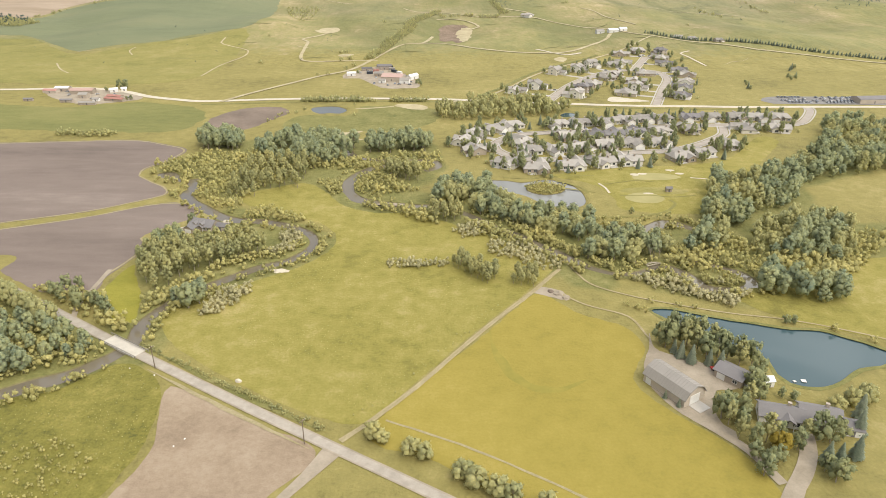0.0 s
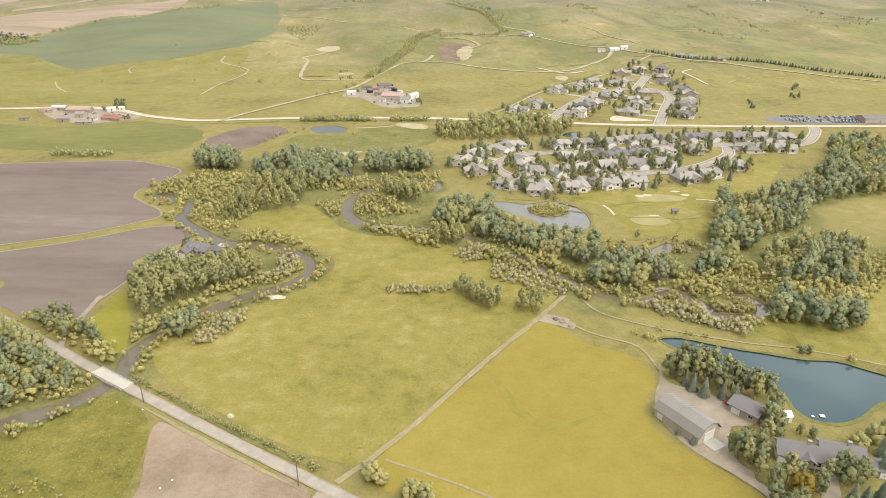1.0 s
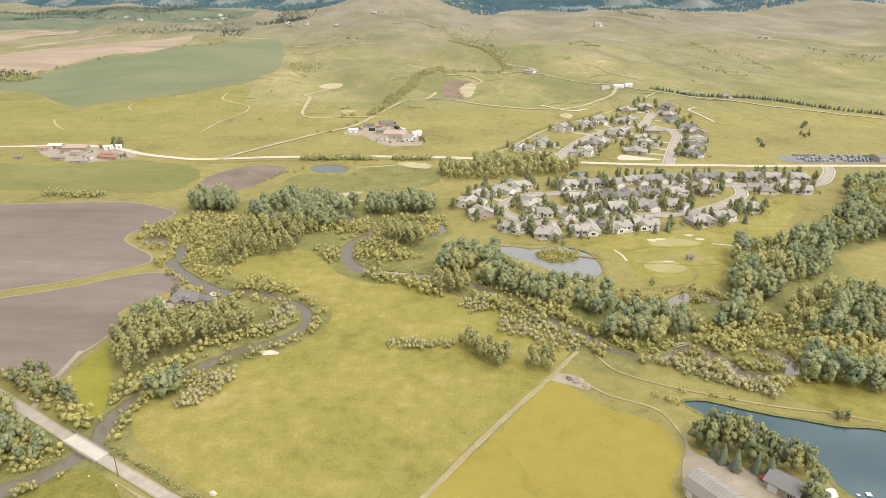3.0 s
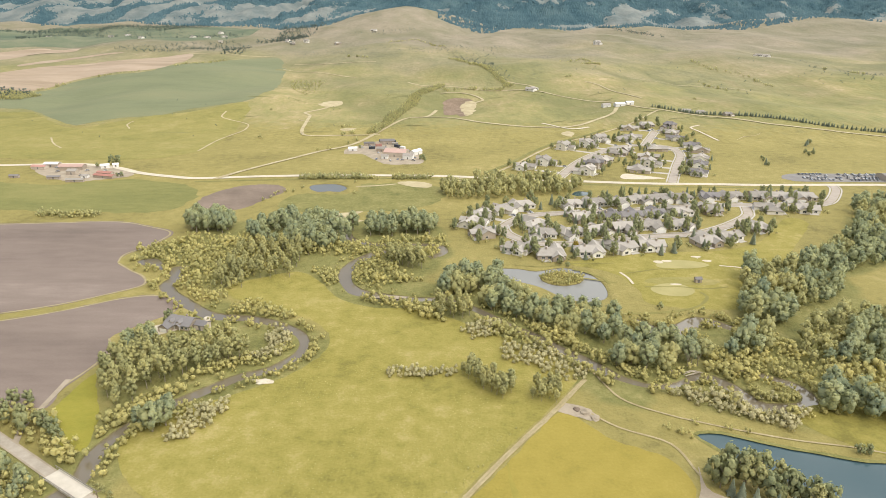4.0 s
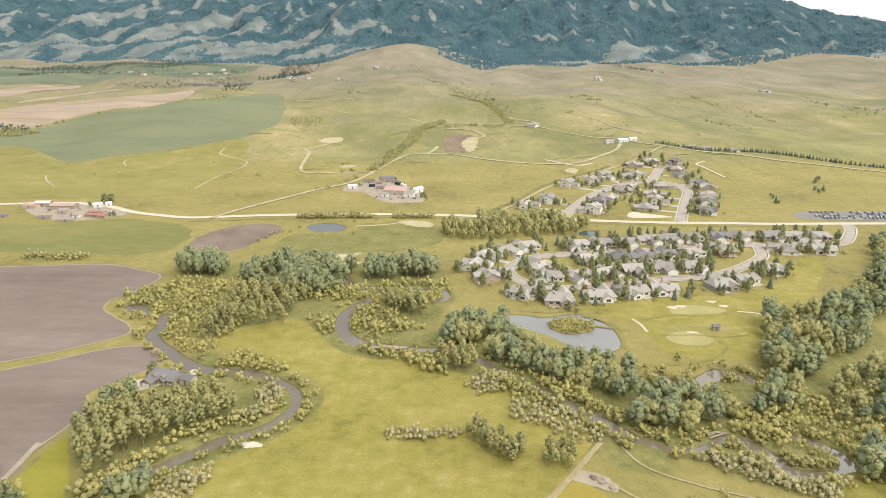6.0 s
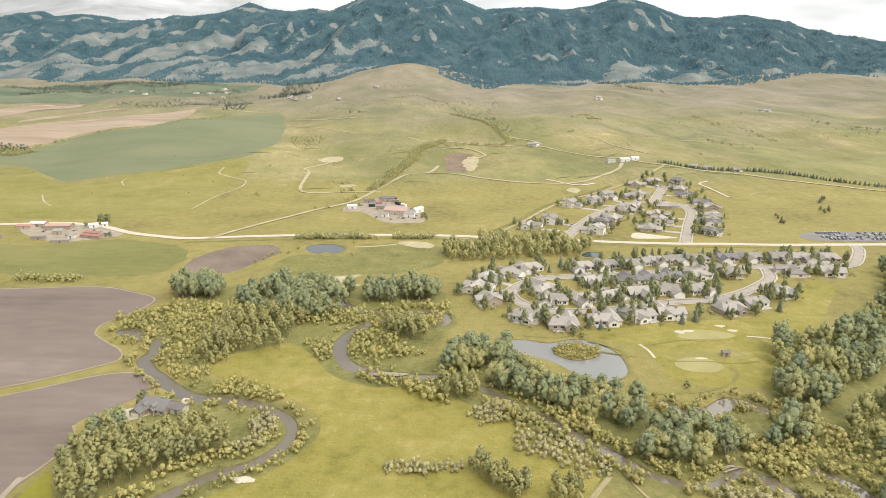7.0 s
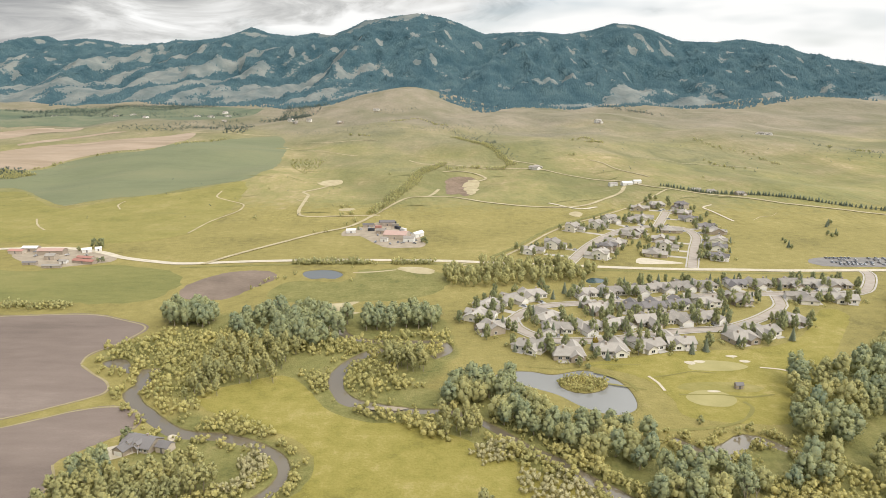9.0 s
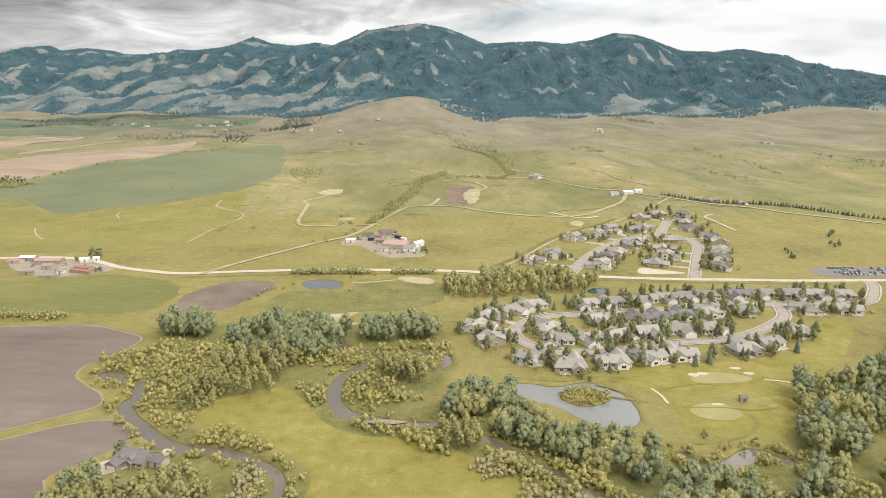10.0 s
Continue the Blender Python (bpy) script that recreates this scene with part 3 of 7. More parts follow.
def build_mountains():
    xs, ys = np.arange(-3060, 3061, 17.0), np.arange(2440, 4001, 17.0)
    verts, wood, faces = [], [], []
    for y in ys:
        for x in xs:
            z = mountain_z(x, y)
            verts.append((x, y, z))
            wood.append(forest_share(x, y, (y - BASE_Y) / (CREST_Y - BASE_Y), z))
    nx = len(xs)
    for j in range(len(ys) - 1):
        for i in range(nx - 1):
            a = j * nx + i
            faces.append((a, a + 1, a + nx + 1, a + nx))
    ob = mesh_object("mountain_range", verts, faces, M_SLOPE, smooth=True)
    at = ob.data.attributes.new("wooded", "FLOAT", "POINT")
    at.data.foreach_set("value", wood)
    tagged(ob, "forested mountain range with bare grassy spurs", "mountains", kind="structure")
    # conifers on the wooded slopes, and woods that reach down on to the fan on both sides of the foothill
    rng = random.Random(5)
    spots = []
    for _ in range(90000):
        y = rng.uniform(BASE_Y + 10, CREST_Y + 25)
        x = rng.uniform(-0.70, 0.70) * y
        v = (y - BASE_Y) / (CREST_Y - BASE_Y)
        z = mountain_z(x, y)
        if rng.random() < (forest_share(x, y, v, z) - 0.34) * 2.6:
            spots.append((x, y, z, rng.uniform(4.0, 9.0) * (0.7 if v > 0.93 else 1.0), rng.uniform(3.2, 5.6)))
    for _ in range(9000):
        x, y = rng.uniform(-1500, 1500), rng.uniform(2150, 2600)
        side = math.exp(-((x + 480) / 140) ** 2) + 0.9 * math.exp(-((x - 60) / 120) ** 2) + 0.5 * math.exp(-((x - 980) / 130) ** 2)
        reach = 2540 - 260 * side + 90 * noise.noise((x / 90, y / 200, 3.0))
        if y > reach and (x + 195) ** 2 / 150 ** 2 + ((y - 2450) / 400) ** 2 > 0.8:
            spots.append((x, y, height(x, y), rng.uniform(6, 12), rng.uniform(3.5, 6.0)))
    cv, cn, cf = [], [], []
    for x, y, z, h, r in spots:
        a, t = len(cv), rng.uniform(0, 6.28)
        cv.append((x, y, z + h))
        cn.append((0, -0.25, 0.97))
        for k in range(4):
            d, e = math.cos(t + k * 1.571), math.sin(t + k * 1.571)
            cv.append((x + r * d, y + r * e, z - 1))
            cn.append((0.55 * d, 0.55 * e, 0.62))
        cf += [(a, a + 1 + k, a + 1 + (k + 1) % 4) for k in range(4)]
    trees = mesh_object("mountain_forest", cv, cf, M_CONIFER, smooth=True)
    trees.data.normals_split_custom_set_from_vertices(cn)
    tagged(trees, "dark conifer forest covering the mountain slopes", "forest", kind="stuff")


build_mountains()

# ---- fields ----
def field(name, pts, mat, label, lift=0.05, grid=0.0, jitter=0.8, step=3.0, category="field"):
    return patch(name, spline(pts, step, True), mat, lift, label, category, grid=grid, jitter=jitter)


field("field_1", [(-420, 386), (-330, 390), (-297, 391), (-254, 396), (-212, 400), (-187, 391), (-168, 379), (-171, 357), (-179, 341), (-177, 328), (-167, 319), (-156, 310), (-151, 300), (-160, 290), (-182, 274), (-215, 259), (-250, 243), (-420, 190)], M_PLOUGH, "ploughed brown-grey field with curved edge")
field("field_2", [(-420, 180), (-246, 238), (-212, 252.5), (-179, 268), (-155, 284), (-139, 288), (-127, 281), (-124, 270), (-130, 262), (-138, 251), (-141, 244), (-134, 233), (-136, 219), (-139, 206), (-138, 194), (-150, 192), (-162, 194), (-184, 208), (-210, 222), (-420, 150)], M_PLOUGH, "ploughed brown-grey field beside the farmhouse")
M_BRIGHT = material("bright_young_grass", [(0.205, 0.192, 0.030), (0.250, 0.226, 0.038), (0.290, 0.258, 0.052)], (0.04, 0.3, 1.6), 0.95, 0.4, 0.8)
field("field_3", [(-134.5, 189), (-135.5, 199), (-134, 214), (-132.5, 217), (-127, 206), (-119, 192), (-115, 181), (-113.5, 171), (-121, 173), (-129, 180)], M_BRIGHT, "bright green grass strip", step=2)
field("field_4", [(-86, 131.5), (-79, 131.5), (-54, 117), (-34, 105.5), (-44, 88), (-54, 70), (-79, 60), (-84, 84), (-81, 97), (-80, 108)], M_BARE, "bare pinkish-tan stubble field", step=2, jitter=0.5)
field("field_5", [(-190, 100), (-135, 126), (-120, 131), (-105, 146), (-88.5, 134), (-83, 112), (-84, 96), (-88, 80), (-95, 50), (-190, 50)], M_LUSH, "rough lush grass beside the river", step=3)
field("field_6", [(-173, 432), (-178, 455), (-167, 482), (-148, 494), (-131, 491), (-124, 474), (-134, 451), (-142, 430), (-161, 427)], M_MUD, "dried brown mud flat", jitter=2)
M_DRY = material("dry_grass_verge", [(0.255, 0.212, 0.111), (0.357, 0.302, 0.178)], (0.2, 1.0), 0.95, 0.4, 1.5, fine=0.8)
for pts in ([(-420, 384), (-330, 388.5), (-297, 389.5), (-254, 394.5), (-212, 398.5), (-187, 389.5), (-169.5, 378), (-172.5, 357), (-180, 341), (-178, 329)],
            [(-177, 328), (-167, 319), (-156, 310), (-151.5, 300), (-160, 291), (-182, 275), (-215, 260), (-250, 244), (-420, 191)],
            [(-420, 179), (-246, 237), (-212, 251.5), (-179, 267), (-155, 283), (-139, 287), (-128, 281), (-125, 270)],
            [(-141, 244), (-135, 233), (-137, 219), (-140, 206), (-139, 195)]):
    band("field_margin", pts, 1.0, M_DRY, 0.09, "pale dry grass margin of a ploughed field", "field margin", step=3, wobble=0.5)
band("field_margin", [(-16, 119), (0, 112), (11, 106.5), (23, 99.5), (34, 92.6), (50, 82)], 0.8, M_DRY, 0.10, "pale dry grass strip along a fence line", "field margin", step=2, wobble=0.6)
band("verge", [(-96, 151.5), (-60, 129.4), (-34, 114.0)], [0.3, 3.0, 3.0, 0.3], M_BRUSH, 0.10, "rough overgrown verge of the road", "verge", step=2, wobble=0.5)
band("verge", [(-96, 142.5), (-66, 124.2), (-36, 106.5)], [0.2, 1.5, 1.5, 0.2], M_DRY, 0.10, "rough dry grass verge of the road", "verge", step=2, wobble=0.5)
field("field_7", [(-20, 115), (14, 164), (36, 195), (44, 190), (52, 180), (66, 172), (70, 158), (64, 147), (62, 137), (70, 124), (82, 110), (88, 92), (88, 50), (40, 50), (20, 84), (0, 102)], M_MEADOW, "mown yellow-green hay meadow", step=3)
field("field_8", [(-96, 160), (-103, 181), (-88, 196), (-62, 216), (-50, 240), (-60, 262), (-92, 279), (-110, 293), (-107, 303), (-97, 310), (-80, 319), (-65, 305), (-54, 287), (-36, 277), (-14, 275), (18, 252), (46, 224), (34, 199), (12, 168), (-8, 138), (-24, 117), (-60, 133)], M_PADDOCK, "open yellow-green pasture", step=3)
field("field_9", [(-800, 940), (-614, 885), (-556, 880), (-464, 774), (-417, 735), (-407, 756), (-385, 774), (-345, 785), (-322, 824), (-284, 854), (-263, 886), (-277, 1062), (-327, 1335), (-398, 1524), (-471, 1409), (-522, 1254), (-539, 1178), (-631, 1133), (-652, 1030), (-800, 1000)], M_TEAL, "blue-green crop field on the slope", 0.4, 12, 3, 15)
field("field_10", [(-900, 1130), (-801, 1205), (-745, 1377), (-697, 1467), (-591, 1555), (-526, 1270), (-548, 1202), (-639, 1151), (-672, 1020), (-900, 960)], M_TAN, "ripe tan grain field", 0.6, 12, 3, 15)
field("field_11", [(-806, 1270), (-800, 1427), (-740, 1546), (-808, 1500), (-842, 1361)], M_TAN, "narrow distant tan grain field", 0.8, 20, 3, 15)
field("field_13", [(-1117, 1595), (-1037, 1728), (-901, 1664), (-896, 1495), (-1052, 1503)], M_TAN, "distant tan grain field", 0.8, 30, 3, 15)
M_VALLEY = material("valley_hayfield", [(0.085, 0.112, 0.072), (0.125, 0.145, 0.088), (0.170, 0.175, 0.110)], (0.008, 0.03, 0.2), 0.95)
field("field_14", [(-1570, 2300), (-1228, 2410), (-980, 2480), (-690, 2440), (-632, 2090), (-716, 1825), (-921, 1783), (-1078, 1749), (-1165, 1718), (-1500, 1900)], M_VALLEY, "green hayfields of the far valley", 1.2, 30, 5, 25)
field("field_12", [(115, 196), (140, 208), (165, 226), (240, 226), (240, 130), (160, 130), (166, 158), (150, 168), (128, 178)], M_PADDOCK, "yellow-green pasture beyond the pond", step=3)
field("fairway", [(70, 340), (60, 335), (82, 322), (90, 300), (92, 284), (130, 280), (150, 300), (170, 330), (200, 372), (225, 410), (215, 420), (180, 375), (150, 358), (110, 352)], M_PADDOCK, "smooth golf fairway grass", step=3, category="golf course")
M_FAN = material("olive_fan_pasture", [(0.165, 0.156, 0.046), (0.212, 0.192, 0.056), (0.245, 0.215, 0.068), (0.295, 0.250, 0.098)], (0.010, 0.05, 0.3), 0.95, 4.0, 0.03, fine=0.8)
field("field_15", [(-700, 850), (-577, 860), (-546, 866), (-464, 766), (-410, 722), (-378, 760), (-316, 806), (-268, 862), (-246, 793), (-231, 640), (-257, 585), (-300, 572), (-373, 574), (-560, 585), (-700, 600)], M_FAN, "olive-green pasture low on the fan", 0.35, 10, 5, 12)
# rough and fairway of the golf course
field("fairway", [(103, 316.6), (125, 317.2), (133, 312), (124, 307.3), (100.5, 308.3), (96, 312)], M_FAN, "darker mown patch of the golf fairway", 0.07, step=2, jitter=1.0, category="golf course")
M_ROUGH = material("golf_rough", [(0.178, 0.163, 0.050), (0.222, 0.197, 0.064)], (0.1, 0.8), 0.95)
for pts, w in (([(66, 314.4), (75, 311.4), (81.5, 308.8)], 1.2), ([(94, 304.4), (111, 304.9), (122, 302.6), (135, 305.6)], 1.0), ([(119, 298.5), (120.4, 293.6), (115.8, 285.6), (107.8, 279.6), (93, 275), (78, 274)], 1.6), ([(33, 331.5), (48.7, 330), (65, 334.8), (86, 336)], 0.9), ([(62, 326.5), (68, 323), (75, 315.5), (77.5, 307.6)], 1.6), ([(88, 322), (98.7, 325.2), (107.4, 328.5), (118, 327)], 0.8)):
    band("rough_strip", pts, w, M_ROUGH, 0.09, "strip of longer grass on the golf course", "grass streak", step=2, wobble=0.8)
M_GREEN = material("putting_green", [(0.285, 0.255, 0.105), (0.335, 0.295, 0.130)], (0.1, 1.0), 0.9)
field("putting_green", [(96, 302), (100, 295), (111, 294), (117, 301), (112.5, 308), (103, 308.5)], M_GREEN, "pale mown putting green", 0.1, step=2, jitter=0.2, category="golf green")
field("putting_green", [(108, 331), (126, 330), (136, 335), (128, 341), (113, 341)], M_GREEN, "pale mown putting green", 0.1, step=2, jitter=0.2, category="golf green")
for cx, cy, rx, ry in ((110, 338.5, 2.6, 2.2), (115, 340, 2.8, 1.6), (133, 347, 3, 1.4), (137, 341, 2.6, 1.6), (110, 308, 3, 1.0)):
    field("sand_bunker", [(cx + rx * math.cos(a) * (1 + 0.2 * math.sin(3 * a)), cy + ry * math.sin(a)) for a in np.linspace(0, 6.28, 9)[:-1]], M_SAND, "pale sand bunker on the golf course", 0.14, step=1, jitter=0.2, category="bunker")
field("sand_bar", [(-74, 213.5), (-70, 214), (-65, 213), (-65, 211.3), (-69, 211), (-72, 212.2)], M_SAND, "pale sand heap on the pasture", 0.12, step=1, jitter=0.3, category="sand")
field("sand_flat", [(-125, 404), (-103, 412.5), (-84, 418.5), (-61, 426.5), (-66, 416), (-69, 409), (-57, 406), (-68, 401.5), (-81, 405), (-102, 409)], M_TRACK, "pale gravel bar by the river", 0.1, step=2, jitter=1.0, category="sand")
field("sand_flat", [(-37, 288.6), (-30, 290.4), (-21, 289), (-24, 287.2), (-32, 286.6)], M_GRAVEL, "pale gravel bar in the river bend", 0.1, step=2, jitter=0.8, category="sand")
field("dirt_yard", [(74, 168), (73, 159), (77, 155), (85, 151), (92, 147), (100, 147), (93, 136), (86, 135), (82, 122), (85, 116), (83, 112), (76, 119), (70, 127), (66, 138), (67, 148), (71, 158)], M_GRAVEL, "pale gravel farmyard", 0.1, step=2, jitter=0.5, category="farmyard")
field("dirt_yard", [(35, 197), (39, 201), (45, 199), (49, 193), (46, 191), (40, 194)], M_GRAVEL, "bare dirt patch with a dirt heap", 0.1, step=1.5, jitter=0.6, category="dirt")
field("works_yard", [(-101, 636), (-86, 646), (-76, 668), (-63, 662), (-47, 627), (-34, 606), (-27, 572), (-43, 566), (-58, 566), (-72, 585), (-86, 608), (-101, 608)], M_GRAVEL, "pale gravel works yard", 0.25, 8, 1.5, 5, category="yard")
M_SPOIL = material("red_brown_spoil", [(0.125, 0.090, 0.060), (0.20, 0.145, 0.10), (0.30, 0.22, 0.16)], (0.03, 0.2, 0.8), 0.95, 1.0, 0.3, fine=0.8)
field("quarry_floor", [(-15, 980), (4, 1005), (24, 991), (24, 925), (13, 831), (6, 827), (2, 868), (-8, 843), (-14, 884)], M_SPOIL, "reddish brown bare earth quarry", 0.5, 10, 5, 8, category="quarry")
field("quarry_scrape", [(6, 950), (14, 985), (30, 980), (28, 920), (20, 850), (12, 832), (9, 880)], M_TRACK, "pale bare scrape in the quarry", 1.0, 10, 4, 8, category="quarry")
band("quarry_track", [(-22, 1033), (0, 1040), (25, 1030), (41, 993), (26, 970)], 4.0, M_TRACK, 0.7, "pale gravel track round the quarry", "track", wobble=0.5)
field("bare_scrape", [(-186, 926), (-177, 964), (-160, 966), (-158, 935), (-173, 908)], M_TRACK, "bare tan earth beside the hill track", 0.4, 10, 3, 6, category="bare ground")
field("bare_scrape", [(-125, 728), (-117, 737), (-106, 735), (-115, 721)], M_TRACK, "pale dry scrape on the grassy slope", 0.4, 8, 2, 4, category="bare ground")
field("bare_scrape", [(113, 712), (122, 728), (128, 720), (122, 700)], M_TRACK, "pale bare bank on the grassy hill", 0.4, 8, 2, 4, category="bare ground")
field("sand_flat", [(-44, 502), (-38, 507), (-25, 506), (-17, 498), (-19, 489), (-31, 491)], M_TRACK, "pale gravel patch in rough grass", 0.1, step=2, jitter=1.0, category="sand")
field("sand_flat", [(-9, 517), (-3, 521), (9, 516), (1, 509), (-8, 508)], M_TRACK, "pale gravel patch below the county road", 0.1, step=2, jitter=1.0, category="sand")
band("track_12", [(-74, 491), (-60, 493), (-44, 499)], 2.4, M_TRACK, 0.1, "pale gravel strip beside the small pond", "track", wobble=0.6)
field("farm_apron", [(-346, 535), (-339, 552), (-299, 552), (-257, 523), (-271, 506), (-303, 500)], M_GRAVEL, "trodden gravel farmyard", 0.06, 0, 1.5, 4, category="farmyard")
field("car_park", [(262, 528), (276, 544), (330, 546), (400, 546), (400, 518), (330, 518), (268, 519)], material("grey_asphalt", [(0.17, 0.16, 0.15), (0.24, 0.225, 0.21)], (0.1, 1.0), 0.9), "grey asphalt car park", 0.09, 0, 0, 6, category="car park")
field("gravel_pad", [(139, 539), (155, 532), (168, 525), (160, 522), (134, 522)], M_SAND, "pale gravel building pad", 0.08, 0, 0.6, 3, category="gravel")
field("gravel_pad", [(-132, 252), (-121, 259), (-115, 254), (-126, 246)], M_SAND, "pale concrete drive beside the farmhouse", 0.09, 0, 0.1, 3, category="drive")

field("pasture", [(-420, 425), (-330, 424), (-250, 420), (-196, 420), (-184, 445), (-186, 470), (-205, 492), (-250, 505), (-272, 500), (-310, 488), (-420, 498)], M_PASTURE, "grazed green pasture below the farm", 0.05, 0, 4, 6)
field("rough_ground", [(-116, 430), (-118, 462), (-100, 469), (-80, 468), (-72, 480), (-66, 500), (-20, 497), (-6, 470), (-20, 440), (-50, 428), (-80, 424)], M_BRUSH, "rough brownish grass round a small pond", 0.04, 0, 4, 5)
band("pond_shore", spline(POND_FARM, 3, True) + [Vector(POND_FARM[0])], 1.6, M_BRUSH, 0.06, "rough grass shore of the farm pond", "shore", step=3, wobble=0.7)
# damp green streaks and bare scars on the lower fan
M_SEDGE = material("damp_sedge", [(0.135, 0.138, 0.052), (0.185, 0.178, 0.068)], (0.03, 0.2), 0.95)
rng = random.Random(31)
for k in range(44):
    x, y = rng.uniform(-420, 460), rng.uniform(690, 1150)
    if -110 < x < -20 and y < 720:
        continue
    run, lean_y, w = rng.uniform(10, 26), rng.uniform(-16, 22), rng.uniform(1.4, 3.6)
    pts = [(x - run, y - lean_y), (x - run * 0.3, y - lean_y * 0.1), (x + run * 0.4, y + lean_y * 0.2), (x + run, y + lean_y)]
    if k % 4:
        band("sedge_streak", pts, [0.3, w, w * 0.8, 0.3], M_SEDGE, 0.3, "damp green sedge streak on the grassy slope", "grass streak", step=6, wobble=0.9)
    elif 20 < x < 200 or rng.random() < 0.4:
        band("erosion_scar", pts, [0.2, w * 0.6, w * 0.4, 0.2], M_TRACK, 0.3, "bare tan erosion scar on the grassy slope", "bare ground", step=6, wobble=0.9)
# ---- roads ----
ROAD = [(-330, 290), (-240, 236), (-179, 199), (-138, 173.4), (-110, 155.6), (-66, 128.8), (-30, 107.6), (2, 89), (60, 55), (140, 8)]
band("road_1", ROAD, 3.2, M_ASPHALT, 0.16, "pale grey two-lane country road", "road", crown=0.05)
for off, nm in ((1.7, "road_shoulder"), (-1.7, "road_shoulder")):
    line = spline(ROAD, 6)
    edge = [p + Vector((-(line[min(i + 1, len(line) - 1)] - line[max(i - 1, 0)]).normalized().y, (line[min(i + 1, len(line) - 1)] - line[max(i - 1, 0)]).normalized().x)) * off for i, p in enumerate(line)]
    band(nm, edge, 0.55, M_GRAVEL, 0.17, "pale gravel shoulder of the road", "road shoulder", wobble=0.3)
band("road_2", [(-29, 107), (-35, 96), (-40, 88), (-58, 57)], [6, 2.8, 2.4, 2.4], M_GRAVEL, 0.12, "narrow gravel lane", "lane", wobble=0.1)
RUTS = spline([(-28, 110), (-20, 119), (-6.4, 137), (13.5, 167), (36, 198), (44, 210), (49, 217)], 5)
band("track_1", RUTS, 1.7, M_DRY, 0.08, "dry grass crown of the farm track", "track", step=3, wobble=0.6)
for off in (0.62, -0.62):
    edge = []
    for i, p in enumerate(RUTS):
        d = (RUTS[min(i + 1, len(RUTS) - 1)] - RUTS[max(i - 1, 0)]).normalized()
        edge.append(p + Vector((-d.y, d.x)) * off)
    band("track_rut", edge, 0.6, M_RUT, 0.12, "trodden earth wheel rut of the farm track", "track", step=3, wobble=0.8)
band("lane_1", [(-136, 173), (-138.6, 180), (-139.5, 186), (-139.6, 196), (-140.5, 212)], 2.0, M_GRAVEL, 0.12, "pale gravel lane beside the ploughed field", "lane", step=3, wobble=0.3)
band("track_2", [(46, 196), (55, 187), (69, 179), (73, 164)], 0.8, M_RUT, 0.11, "faint dirt track", "track", step=3, wobble=0.4)
band("track_3", [(53, 222), (59, 205), (71, 196), (90, 188), (109, 182), (128, 178), (146, 171), (160, 163), (166, 150)], 0.8, M_RUT, 0.12, "faint dirt track round the pond", "track", step=3, wobble=0.4)
band("drive_1", [(105, 116), (102, 108), (97, 100), (89, 90), (80, 76)], 4.6, M_GRAVEL, 0.13, "grey gravel farm drive", "drive", step=3, wobble=0.2)
band("drive_2", [(78, 119), (86, 108), (90, 96)], 3.0, M_GRAVEL, 0.12, "gravel drive from the barn", "drive", step=3, wobble=0.2)
band("road_3", [(-560, 540), (-395, 548), (-365, 551), (-323, 556), (-296, 550), (-276, 541), (-253, 526), (-222, 515), (-200, 511), (-152, 519), (-90, 525), (-11, 525), (29, 520), (78, 515), (118, 510), (158, 507), (198, 507), (238, 506), (306, 509), (420, 512), (700, 520)], 6.2, M_SAND, 0.15, "pale straight county road across the valley", "road")
band("track_4", [(-187, 509), (-171, 541), (-146, 582), (-125, 616), (-100, 648), (-85, 699), (-69, 769), (-56, 806), (-33, 820), (-24, 903)], 4.0, M_TRACK, 0.35, "gravel track up the slope", "track", wobble=0.3)
band("track_5", [(-78, 699), (-91, 698), (-118, 695), (-148, 690), (-162, 707), (-170, 775), (-176, 819), (-187, 844), (-173, 887), (-161, 943)], 3.6, M_TRACK, 0.4, "pale winding hill track", "track", wobble=0.3)
band("road_4", [(-82, 1188), (-46, 1126), (17, 1085), (77, 1058), (133, 1003), (180, 965), (212, 910), (232, 856), (261, 838), (314, 803), (356, 762), (404, 735), (433, 718), (600, 640)], 4.0, M_TRACK, 0.5, "pale hill road along a row of trees", "road", wobble=0.2)
band("track_6", [(-46, 810), (-7, 813), (31, 771), (72, 749), (102, 746), (133, 757), (164, 789), (190, 820), (205, 862)], 4.5, M_TRACK, 0.45, "pale construction track", "track", wobble=0.4)
band("track_7", [(30, 530), (55, 574), (79, 621), (106, 663), (140, 700), (170, 735), (212, 781), (250, 838)], 2.4, M_TRACK, 0.4, "trail along a ditch", "track", wobble=0.4)
band("track_8", [(-238, 612), (-237, 664), (-228, 704), (-226, 723), (-230, 746), (-243, 758), (-259, 768), (-270, 778), (-273, 805)], 1.8, M_TRACK, 0.4, "faint pale trail on the slope", "track", wobble=0.5)
band("track_9", [(268, 683), (264, 728), (261, 748), (275, 762)], 2.5, M_SAND, 0.4, "pale golf path", "path")
band("track_10", [(100, 770), (128, 742), (150, 752)], 4.0, M_SAND, 0.4, "pale spur of the construction track", "track", wobble=0.4)
band("track_11", [(86, 323), (88.4, 316), (89, 308)], 1.3, M_SAND, 0.12, "pale golf cart path", "path", step=3)
band("track_13", [(141, 334), (150, 332), (157, 327)], 1.3, M_SAND, 0.12, "pale golf cart path", "path", step=3)
